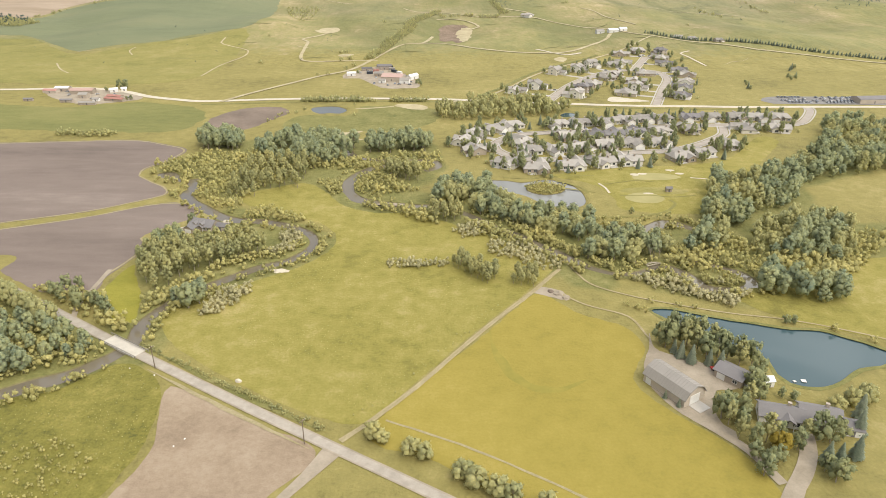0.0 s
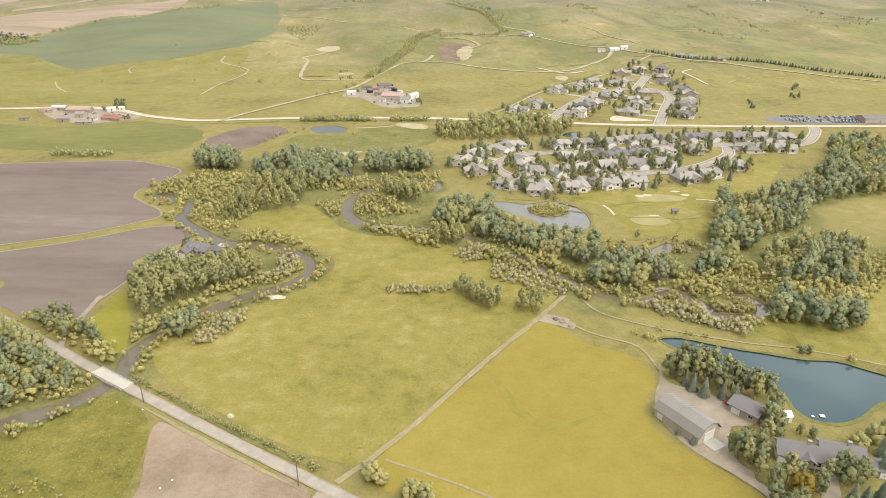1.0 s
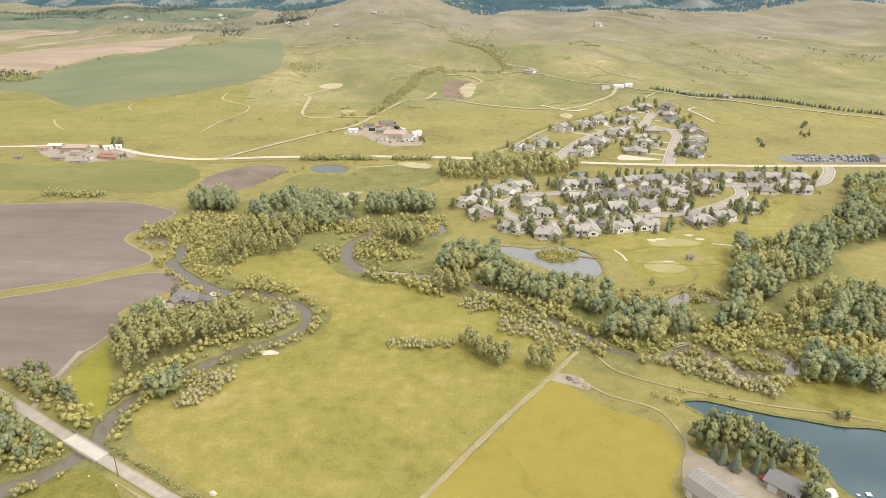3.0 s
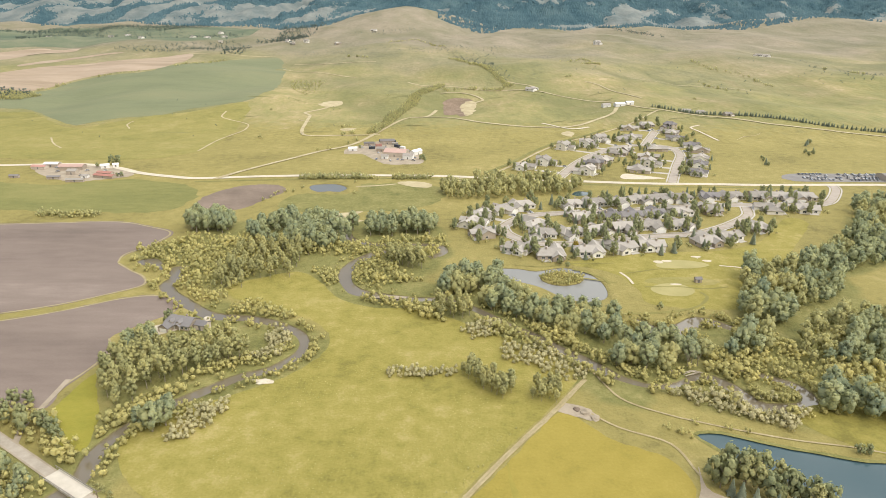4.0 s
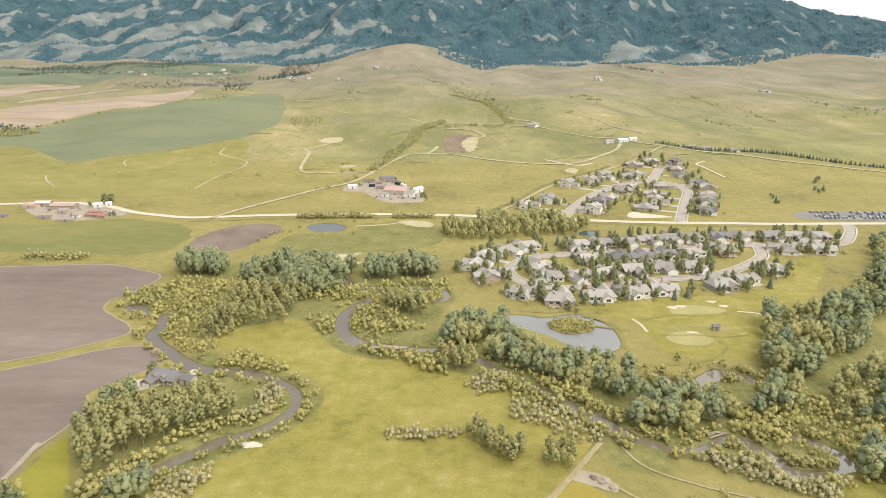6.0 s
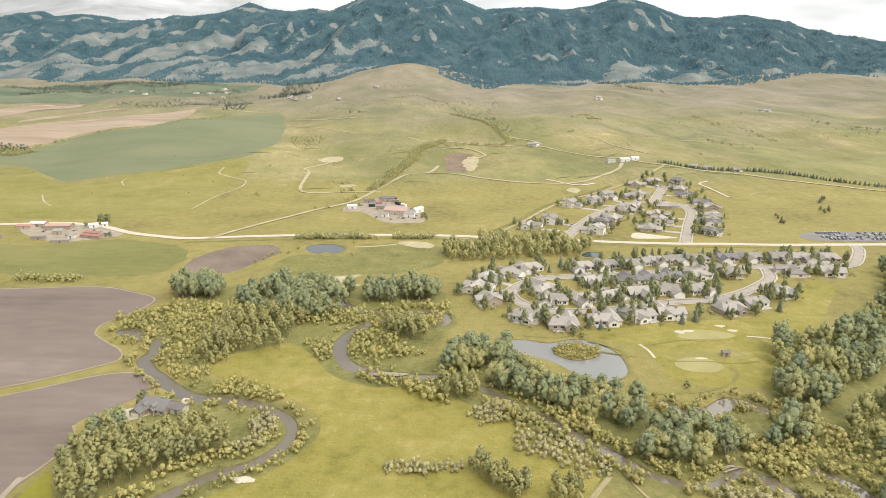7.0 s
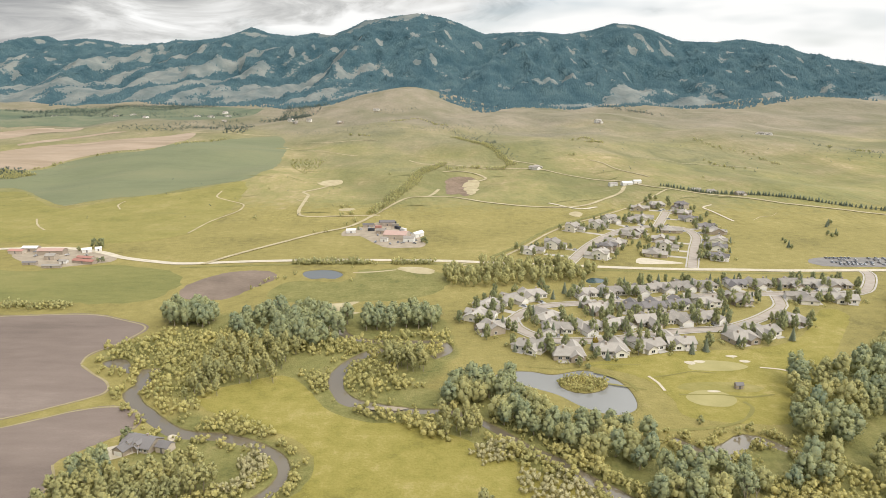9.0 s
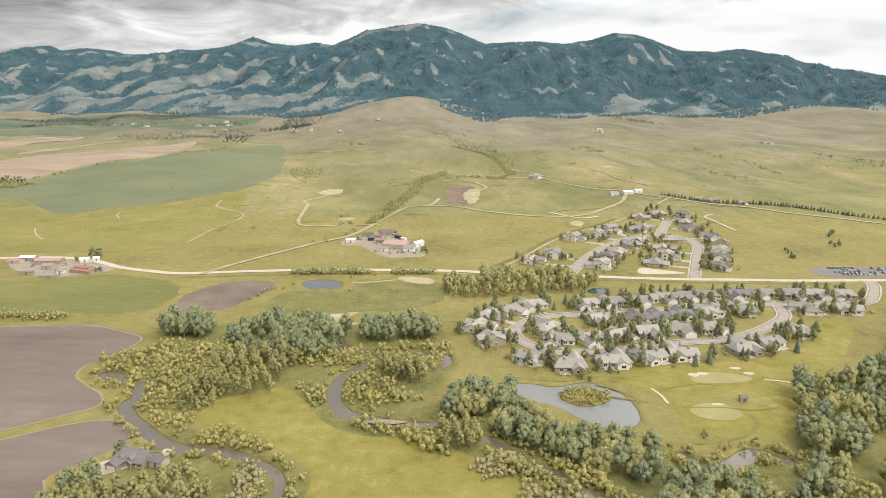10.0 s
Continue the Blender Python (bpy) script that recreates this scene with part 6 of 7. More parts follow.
def gable(bm, x0, x1, y0, y1, eave, rise, over=0.5, thick=0.22, along="x", hip=0.0):
    """A pitched roof over a rectangle, its ridge along x or y; hip: how far the ends lean in, as a share."""
    if along == "y":
        swap = Matrix(((0, 1, 0, 0), (1, 0, 0, 0), (0, 0, 1, 0), (0, 0, 0, 1)))
        x0, x1, y0, y1 = y0, y1, x0, x1
    else:
        swap = None
    x0, x1, y0, y1 = x0 - over, x1 + over, y0 - over, y1 + over
    drop = rise * over / ((y1 - y0) / 2)
    mid, pull = (y0 + y1) / 2, hip * (y1 - y0) / 2
    low, high = eave - drop, eave + rise
    c = [(x0, y0, low), (x1, y0, low), (x1, y1, low), (x0, y1, low), (x0 + pull, mid, high), (x1 - pull, mid, high)]
    c += [(a, b, z - thick) for a, b, z in c]
    v = [bm.verts.new(swap @ Vector(p) if swap else p) for p in c]
    ends = ((1, 2, 5), (3, 0, 4), (1, 7, 8, 2), (3, 9, 6, 0), (8, 7, 11), (6, 9, 10)) if hip else ((1, 7, 11, 5), (5, 11, 8, 2), (3, 9, 10, 4), (4, 10, 6, 0))
    for f in ((0, 1, 5, 4), (2, 3, 4, 5), (7, 6, 10, 11), (9, 8, 11, 10), (0, 6, 7, 1), (2, 8, 9, 3), *ends):
        bm.faces.new([v[k] for k in f])
    bmesh.ops.recalc_face_normals(bm, faces=bm.faces)


def gable_wall(bm, x0, x1, y0, y1, top, rise, along="x"):
    """Walls of a block with the triangles under its gables."""
    if along == "x":
        prof = [(y0, -0.4), (y1, -0.4), (y1, top), ((y0 + y1) / 2, top + rise), (y0, top)]
        ends = (x0, x1)
        v = [[bm.verts.new((x, p[0], p[1])) for p in prof] for x in ends]
    else:
        prof = [(x0, -0.4), (x1, -0.4), (x1, top), ((x0 + x1) / 2, top + rise), (x0, top)]
        v = [[bm.verts.new((p[0], y, p[1])) for p in prof] for y in (y0, y1)]
    fs = [bm.faces.new(v[0]), bm.faces.new(v[1][::-1])]
    for k in range(5):
        fs.append(bm.faces.new((v[0][k], v[1][k], v[1][(k + 1) % 5], v[0][(k + 1) % 5])))
    bmesh.ops.recalc_face_normals(bm, faces=fs)


def add_window(parent, x, y, z, w, h, face):
    """A framed window on a wall that looks along -y, +y, -x or +x."""
    turn = {"-y": 0, "+x": 90, "+y": 180, "-x": 270}[face]
    bm = bmesh.new()
    t = 0.12
    for a, b, c, d in ((-w / 2 - t, w / 2 + t, h / 2, h / 2 + t), (-w / 2 - t, w / 2 + t, -h / 2 - t, -h / 2), (-w / 2 - t, -w / 2, -h / 2, h / 2), (w / 2, w / 2 + t, -h / 2, h / 2), (-0.04, 0.04, -h / 2, h / 2)):
        box(bm, a, b, -0.10, 0.02, c, d)
    win = part("window", bm, M_WHITE, parent, "white framed window")
    win.matrix_local = pose(x, y, z, 0, 0, turn)
    bm = bmesh.new()
    box(bm, -w / 2, w / 2, -0.03, 0.02, -h / 2, h / 2)
    part("pane", bm, M_PANE, win)
    return win


def add_block(parent, name, mat, x0, x1, y0, y1, z0, z1, label=""):
    bm = bmesh.new()
    box(bm, x0, x1, y0, y1, z0, z1)
    bmesh.ops.bevel(bm, geom=bm.edges[:], offset=min(0.04, (x1 - x0) / 8, (y1 - y0) / 8, (z1 - z0) / 8), segments=1, affect="EDGES")
    return part(name, bm, mat, parent, label)


def garage_wing(root, s, l, d, wall, roof):
    """A gabled double garage that stands out in front."""
    wx0, wx1 = sorted((s * (l - 7.2), s * (l - 0.3)))
    bm = bmesh.new()
    gable_wall(bm, wx0, wx1, -d - 6.0, -d + 0.2, 2.8, 2.0, "y")
    part("garage", bm, wall, root)
    bm = bmesh.new()
    gable(bm, wx0, wx1, -d - 6.0, 0.0, 2.95, 2.0, along="y")
    part("garage_roof", bm, roof, root)
    bm = bmesh.new()
    box(bm, -2.45, 2.45, -0.09, 0.03, 0.02, 2.25)
    for k in range(1, 4):
        box(bm, -2.4, 2.4, -0.12, -0.085, k * 0.56 - 0.02, k * 0.56 + 0.02)
    gd = part("garage_door", bm, M_WHITE, root, "white panelled garage door")
    gd.matrix_local = pose((wx0 + wx1) / 2, -d - 6.03, 0)


def dwelling(kind, length, depth, wall, roof, storeys=1, wing="right", hip=0.0, rise=2.3, garden=True):
    """A house that looks along -y: main block, garage wing, porch, windows, chimney."""
    root = new(kind)
    top = 2.9 * storeys
    l, d = length / 2, depth / 2
    bm = bmesh.new()
    if hip:
        box(bm, -l, l, -d, d, -0.4, top)
    else:
        gable_wall(bm, -l, l, -d, d, top, rise)
    part("wall", bm, wall, root)
    bm = bmesh.new()
    gable(bm, -l, l, -d, d, top + 0.12, rise, hip=hip)
    main_roof = part("roof", bm, roof, root)
    s = 1 if wing == "right" else -1
    if wing:
        garage_wing(root, s, l, d, wall, roof)
    # entry gable over the door
    ex = -s * 1.5
    bm = bmesh.new()
    gable(bm, ex - 1.9, ex + 1.9, -d - 1.6, -d + 2.0, top * 0.98, 1.3, 0.3, along="y")
    part("porch_roof", bm, roof, root)
    for k in (-1, 1):
        add_block(root, "porch_post", M_WHITE, ex + k * 1.7 - 0.12, ex + k * 1.7 + 0.12, -d - 1.55, -d - 1.31, -0.2, top * 0.95)
    add_block(root, "door", M_ROOF_DARK, ex - 0.5, ex + 0.5, -d - 0.07, -d + 0.03, 0.05, 2.1, "dark front door")
    spans = [-s * (l - 2.0), -s * (l - 5.0)]
    for z in [1.5 + 2.8 * k for k in range(storeys)]:
        for x in spans:
            add_window(root, x, -d - 0.01, z, 1.7, 1.3, "-y")
        for x in (-s * l * 0.6, -s * l * 0.15):
            add_window(root, x, d + 0.01, z, 1.8, 1.3, "+y")
        add_window(root, -l - 0.01, 0.5, z, 1.4, 1.2, "-x")
        add_window(root, l + 0.01, 1.0, z, 1.4, 1.2, "+x")
    # a gabled room and a terrace at the back
    if garden:
        rx = s * l * 0.42
        bm = bmesh.new()
        gable_wall(bm, rx - 3.0, rx + 3.0, d - 0.3, d + 2.6, top * 0.94, 1.9, "y")
        part("garden_room", bm, wall, root)
        bm = bmesh.new()
        gable(bm, rx - 3.0, rx + 3.0, 0.0, d + 2.6, top * 0.94 + 0.12, 1.9, 0.45, along="y")
        part("garden_room_roof", bm, roof, root)
        add_window(root, rx, d + 2.61, 1.5, 2.2, 1.4, "+y")
        bm = bmesh.new()
        box(bm, -rx - 3.2, -rx + 2.6, d + 0.05, d + 3.4, -0.3, 0.16)
        part("terrace", bm, M_CONCRETE, root, "pale concrete terrace")
    cx = -s * l * 0.35
    bm = bmesh.new()
    box(bm, cx - 0.45, cx + 0.45, 0.6, 1.4, top + 0.4, top + rise + 0.8)
    box(bm, cx - 0.55, cx + 0.55, 0.5, 1.5, top + rise + 0.8, top + rise + 0.95)
    part("chimney", bm, M_BRICK, root)
    return root


HOUSE_KINDS = [
    dict(length=15, depth=10, wall=M_WALL, roof=M_ROOF, wing="right", label="single-storey pale house with grey shingle roof and front garage"),
    dict(length=17, depth=10.5, wall=M_WALL, roof=M_ROOF, wing="left", hip=0.7, label="low pale house with hipped grey roof and front garage"),
    dict(length=13, depth=11, wall=M_WALL_TAN, roof=M_ROOF, wing="right", rise=2.9, label="tan house with steep grey-brown gable roof and garage"),
    dict(length=16, depth=11, wall=M_WALL_TAN, roof=M_ROOF, wing="left", hip=0.5, rise=2.6, label="tan house with broad brownish hipped roof"),
    dict(length=14, depth=10, wall=M_WALL, roof=M_ROOF_DARK, wing="left", label="white house with blue-grey shingle roof and garage"),
    dict(length=13, depth=10, wall=M_WALL, roof=M_ROOF, storeys=2, wing="right", label="two-storey white house with grey roof and garage"),
    dict(length=12.5, depth=10, wall=M_WALL_TAN, roof=M_ROOF_DARK, storeys=2, wing="left", hip=0.4, label="two-storey tan house with dark hipped roof"),
]
HOUSE_MODELS = {}


def place_house(kind, x, y, turn, size=1.0, group="estate houses"):
    m = pose(x, y, height(x, y) + 0.02, 0, 0, turn) @ Matrix.Diagonal((size, size, size, 1))
    if kind not in HOUSE_MODELS:
        spec = dict(HOUSE_KINDS[kind])
        label = spec.pop("label")
        ob = tagged(dwelling("house", **spec), label, "house", group)
        HOUSE_MODELS[kind] = ob
        ob.matrix_world = m
        return ob
    ob = HOUSE_MODELS[kind]
    k = [1 / c for c in ob.scale]
    c = copy_thing(ob, m @ Matrix.Diagonal((*k, 1)))
    return tagged(c, group=group)


STREETS = {
    "low": spline([(30, 400), (31.5, 385), (39, 373), (47, 366), (71, 366), (87, 370), (103, 377), (127, 383), (145, 386), (166, 399), (184, 415), (194, 427), (200, 446)], 3),
    "up": spline([(28, 392), (39, 411), (53, 422), (81, 428), (112, 433), (143, 442), (173, 448), (203, 450), (225, 453), (246, 451)], 3),
    "est": spline([(80, 516), (111, 584), (140, 628), (161, 650), (184, 658), (206, 652), (209, 619), (190, 567), (169, 510)], 3),
    "sac": spline([(187, 658), (200, 690), (216, 728)], 3),
}


def face_street(x, y, names):
    best = min((p for n in names for p in STREETS[n]), key=lambda p: (p.x - x) ** 2 + (p.y - y) ** 2)
    return math.degrees(math.atan2(best.y - y, best.x - x)) + 90, best


rng = random.Random(21)
LOWER_ESTATE = [
    (10, 399), (19, 379), (36, 355), (53, 345), (18, 419), (46, 440), (30, 428), (50, 397), (53, 379), (75, 351), (95, 357), (112, 361), (146, 369), (162, 379),
    (71, 383), (85, 387), (103, 391), (121, 395), (139, 399), (171, 389), (80, 444), (81, 414), (97, 448), (112, 450), (100, 418), (114, 420), (128, 456), (143, 460),
    (130, 425), (150, 430), (160, 463), (182, 466), (171, 433), (199, 468), (217, 468), (212, 436), (181, 404), (233, 468), (224, 438), (237, 437), (250, 468)]
HOUSE_SPOTS = []
for i, (x, y) in enumerate(LOWER_ESTATE):
    turn, near_p = face_street(x, y, ("low", "up"))
    turn = round(turn / 5) * 5 + rng.uniform(-6, 6)
    d = math.hypot(near_p.x - x, near_p.y - y)
    size = 0.95 if d > 11 else 0.88
    away = Vector((x - near_p.x, y - near_p.y))
    away = away.normalized() if away.length > 0.1 else Vector((0, 1))
    if d < 15.5:
        x, y = near_p.x + away.x * 15.5, near_p.y + away.y * 15.5
    if any((x - a) ** 2 + (y - b) ** 2 < 14 ** 2 for a, b in HOUSE_SPOTS):
        continue
    place_house(rng.choice((0, 1, 2, 3, 1, 0, 4)), x, y, turn, size, "lower estate houses")
    HOUSE_SPOTS.append((x, y))
    # drive from the garage to the street
    band("house_drive", [(x - away.x * 9 , y - away.y * 9), (near_p.x + away.x * 3.4, near_p.y + away.y * 3.4)], 4.5, M_CONCRETE, 0.06, "pale concrete house drive", "drive", step=3)
UPPER_ESTATE = [
    (57, 553), (77, 570), (104, 636), (146, 676), (104, 540), (117, 562), (131, 583), (150, 613), (128, 650), (160, 627), (183, 690), (190, 738), (213, 752), (170, 680),
    (236, 742), (226, 685), (172, 596), (166, 566), (152, 549), (232, 650), (231, 630), (216, 598), (208, 569), (198, 537), (190, 636), (228, 715)]
for i, (x, y) in enumerate(UPPER_ESTATE):
    turn, near_p = face_street(x, y, ("est", "sac"))
    away = Vector((x - near_p.x, y - near_p.y))
    d = max(0.1, away.length)
    away /= d
    if d < 17.5:
        x, y = near_p.x + away.x * 17.5, near_p.y + away.y * 17.5
    if any((x - a) ** 2 + (y - b) ** 2 < 13.5 ** 2 for a, b in HOUSE_SPOTS):
        continue
    place_house(rng.choice((0, 2, 3, 4, 5, 6, 5)), x, y, turn + rng.uniform(-5, 5), 0.95, "upper estate houses")
    HOUSE_SPOTS.append((x, y))
for x, y, s in ((285, 840, 0.7), (301, 834, 0.65), (325, 812, 0.7), (115, 1027, 1.0), (-756, 2011, 1), (-690, 1941, 1), (-730, 2178, 1), (-671, 2028, 1), (-640, 1900, 0.9), (-410, 1756, 1), (-389, 1824, 1), (-430, 1790, 0.9), (-305, 1809, 1), (-233, 2008, 1.1), (-965, 2056, 1), (-1133, 1939, 1), (-981, 1985, 1), (-880, 1950, 1), (368, 1827, 1.2), (669, 1552, 1.1), (690, 1560, 1.0)):
    place_house(rng.choice((0, 1, 2, 5)), x, y, rng.uniform(-40, 40), s, "distant country houses")

# garden trees of both estates
def near_line(x, y, names, d):
    return any((p.x - x) ** 2 + (p.y - y) ** 2 < d * d for n in names for p in STREETS[n])


placed = []
for spots, per, names, group, lo, hi in ((HOUSE_SPOTS[:len(HOUSE_SPOTS)], 7, ("low", "up", "est", "sac"), "garden trees", 0.6, 1.0),):
    for hx, hy in spots:
        many = per if hy < 480 else 4
        for _ in range(many * 3):
            a, r = rng.uniform(0, 6.28), rng.uniform(7.5, 15.0)
            x, y = hx + r * math.cos(a), hy + r * math.sin(a) * 0.9
            if near_line(x, y, names, 4.6) or any((x - u) ** 2 + (y - v) ** 2 < 7.4 ** 2 for u, v in HOUSE_SPOTS) or any((x - u) ** 2 + (y - v) ** 2 < 3.4 ** 2 for u, v in placed):
                continue
            if hy > 480 and 500 < y < 516:
                continue
            placed.append((x, y))
            k = rng.random()
            if k < 0.16:
                plant("spruce", x, y, rng.uniform(0.5, 0.9) * (0.65 if hy > 480 else 1), rng, "dense dark green garden spruce", group="estate garden trees")
            elif k < 0.97:
                plant("yard_tree", x, y, rng.uniform(0.7, 1.15) * (0.8 if hy > 480 else 1), rng, "rounded dark green garden tree", group="estate garden trees", squash=rng.uniform(1.05, 1.6))
            else:
                plant("willow_shrub", x, y, rng.uniform(0.6, 0.9), rng, "rounded yellow-green shrub in a garden", "shrub", "estate garden shrubs")
            if sum(1 for u, v in placed if (u - hx) ** 2 + (v - hy) ** 2 < 225) >= many:
                break
for x, y in ((73, 577), (76, 573), (83, 565), (90, 565), (106, 640), (111, 644), (114, 639), (126, 629), (131, 635), (123, 604), (133, 616), (144, 676), (154, 671), (160, 674), (205, 767), (212, 775), (219, 778), (228, 763), (210, 736), (174, 698), (160, 602), (159, 591), (144, 581), (145, 564), (147, 555), (161, 568), (164, 550), (178, 576), (247, 699), (235, 681), (228, 685), (221, 713), (213, 714), (188, 642), (183, 634), (179, 652), (239, 668), (201, 538), (193, 531), (189, 538), (183, 534), (194, 563), (101, 542), (97, 548), (92, 545)):
    if not near_line(x, y, ("est", "sac"), 4.4) and not any((x - u) ** 2 + (y - v) ** 2 < 7 ** 2 for u, v in HOUSE_SPOTS):
        plant("yard_tree", x, y, rng.uniform(0.7, 1.2), rng, "rounded dark green garden tree", group="estate garden trees", squash=rng.uniform(1.0, 1.4))
spots = []
for hx, hy in HOUSE_SPOTS:
    for _ in range(9):
        a, r = rng.uniform(0, 6.28), rng.uniform(9.0, 13.0)
        q = (hx + r * math.cos(a), hy + r * math.sin(a))
        if not near_line(*q, ("low", "up", "est", "sac"), 4.2) and not any((q[0] - u) ** 2 + (q[1] - v) ** 2 < 8.5 ** 2 for u, v in HOUSE_SPOTS) and not 498 < q[1] < 514:
            spots.append(q)
thicket("garden_shrubs", "dark_shrub", spots, rng, "low clipped shrubs and hedges in the gardens", "shrubs", 0.3, 0.75)
plant("golden_tree", 69.5, 360, 0.62, rng, "small golden-yellow garden tree")


# ---- farm by the pond ----
def barn():
    root = thing("barn", pose(72.8, 135.6, 0.05, 0, 0, 33), "long barn with weathered metal roof and sliding door", "barn")
    bm = bmesh.new()
    prof = [(-4.6, -0.3), (4.6, -0.3), (4.6, 3.0), (3.0, 5.0), (0, 6.2), (-3.0, 5.0), (-4.6, 3.0)]
    v = [[bm.verts.new((p[0], y, p[1])) for p in prof] for y in (-8.0, 8.0)]
    bm.faces.new(v[0]), bm.faces.new(v[1][::-1])
    for k in range(7):
        bm.faces.new((v[0][k], v[1][k], v[1][(k + 1) % 7], v[0][(k + 1) % 7]))
    bmesh.ops.recalc_face_normals(bm, faces=bm.faces)
    part("wall", bm, M_WALL_TAN, root)
    bm = bmesh.new()
    outer = [(-5.0, 2.75), (-3.1, 5.15), (0, 6.42), (3.1, 5.15), (5.0, 2.75)]
    rows = []
    for y in (-8.5, 8.5):
        rows.append([bm.verts.new((a, y, b)) for a, b in outer] + [bm.verts.new((a * 0.985, y, b - 0.16)) for a, b in outer[::-1]])
    bm.faces.new(rows[0]), bm.faces.new(rows[1][::-1])
    for k in range(10):
        bm.faces.new((rows[0][k], rows[1][k], rows[1][(k + 1) % 10], rows[0][(k + 1) % 10]))
    bmesh.ops.recalc_face_normals(bm, faces=bm.faces)
    part("roof", bm, M_ROOF_METAL, root)
    for k in range(-8, 9):
        for s in (-1, 1):
            bm = bmesh.new()
            a, b = Vector((s * 4.95, k * 1.05, 2.86)), Vector((s * 3.1, k * 1.05, 5.2))
            c = Vector((0.05 * s, k * 1.05, 6.47))
            for p, q in ((a, b), (b, c)):
                m = look((p + q) / 2, q)
                box(bm, -0.05, 0.05, -0.035, 0.035, -(q - p).length / 2, (q - p).length / 2, m)
            part("roof_rib", bm, M_ROOF_METAL, root)
    add_block(root, "sliding_door", M_WHITE, -2.2, 2.2, -8.12, -8.0, 0.05, 3.3, "white sliding barn door")
    add_block(root, "side_door", M_WHITE, -4.72, -4.6, 5.0, 7.0, 0.0, 2.2, "white side door")
    for y in (-6, -2, 2):
        add_window(root, 4.61, y, 1.8, 1.2, 0.8, "+x")
    pad = thing("concrete_apron", pose(78.3, 127.0, 0.12, 0, 0, 33), "white concrete apron before the barn door", "apron")
    bm = bmesh.new()
    box(bm, -2.4, 2.4, -2.2, 2.2, 0, 0.12)
    part("slab", bm, M_CONCRETE, pad)


barn()


def shop():
    root = thing("workshop", pose(93.5, 141.8, 0.05, 0, 0, -48), "low workshop with dark grey gable roof", "workshop")
    bm = bmesh.new()
    gable_wall(bm, -4.5, 4.5, -3.4, 3.4, 2.8, 1.4)
    part("wall", bm, M_WALL_TAN, root)
    bm = bmesh.new()
    gable(bm, -4.5, 4.5, -3.4, 3.4, 2.9, 1.4)
    part("roof", bm, M_ROOF_DARK, root)
    add_block(root, "door", M_WHITE, -3.5, -0.8, -3.48, -3.4, 0.05, 2.5, "white workshop door")
    add_block(root, "lean_to", M_WHITE, 4.6, 7.2, -1.0, 2.4, -0.3, 2.3, "white lean-to")
    add_window(root, 2.5, -3.41, 1.5, 1.4, 1.0, "-y")


shop()


def shed(x, y, turn, w, d, h, wall, roof, label, name="shed"):
    root = thing(name, pose(x, y, height(x, y) + 0.04, 0, 0, turn), label, "shed")
    bm = bmesh.new()
    gable_wall(bm, -w / 2, w / 2, -d / 2, d / 2, h, h * 0.45)
    part("wall", bm, wall, root)
    bm = bmesh.new()
    gable(bm, -w / 2, w / 2, -d / 2, d / 2, h + 0.05, h * 0.45, 0.25, 0.12)
    part("roof", bm, roof, root)
    add_block(root, "door", M_ROOF_DARK, -min(0.5, w / 6), min(0.5, w / 6), -d / 2 - 0.05, -d / 2 + 0.02, 0.0, min(2.0, h * 0.85))
    return root


shed(103.2, 138.5, 10, 3.4, 3.0, 2.3, M_WHITE, M_WHITE, "small white garden shed")
farmhouse = tagged(dwelling("farmhouse", 12, 7, M_WHITE, M_ROOF_DARK, rise=1.9, wing="", garden=False), "white farmhouse with long dark grey roof", "house")
farmhouse.matrix_world = pose(100.0, 122.0, 0.05, 0, 0, -16)
annex = tagged(dwelling("farm_annex", 11, 7.5, M_WHITE, M_ROOF_DARK, rise=2.0, wing="", garden=False), "white farmhouse annex with dark grey roof", "house")
annex.matrix_world = pose(111.0, 121.6, 0.05, 0, 0, -16)
shed(118.5, 117.2, -16, 5.5, 5.5, 2.3, M_WHITE, M_ROOF_DARK, "open carport with dark grey roof", "carport")
lodge = tagged(dwelling("lodge", 18, 12, M_WALL_TAN, M_ROOF_DARK, storeys=1, wing="left", rise=3.0, garden=False), "large stone-coloured lodge with steep dark roof", "house")
lodge.matrix_world = pose(-115.5, 257.0, 0.05, 0, 0, -16) @ Matrix.Diagonal((0.68, 0.68, 0.75, 1))
shed(-106.0, 254.5, -16, 5, 4.5, 2.4, M_WALL_TAN, M_ROOF_DARK, "small stone-coloured outbuilding with dark roof", "outbuilding")

for dx in (-4.0, 1.5):
    bm = bmesh.new()
    gable_wall(bm, dx - 1.4, dx + 1.4, -6.3, -2.0, 4.3, 1.1, "y")
    part("dormer", bm, M_WALL_TAN, lodge)
    bm = bmesh.new()
    gable(bm, dx - 1.4, dx + 1.4, -6.3, -1.0, 4.4, 1.1, 0.3, 0.15, along="y")
    part("dormer_roof", bm, M_ROOF_DARK, lodge)
    add_window(lodge, dx, -6.32, 3.7, 1.3, 0.9, "-y")

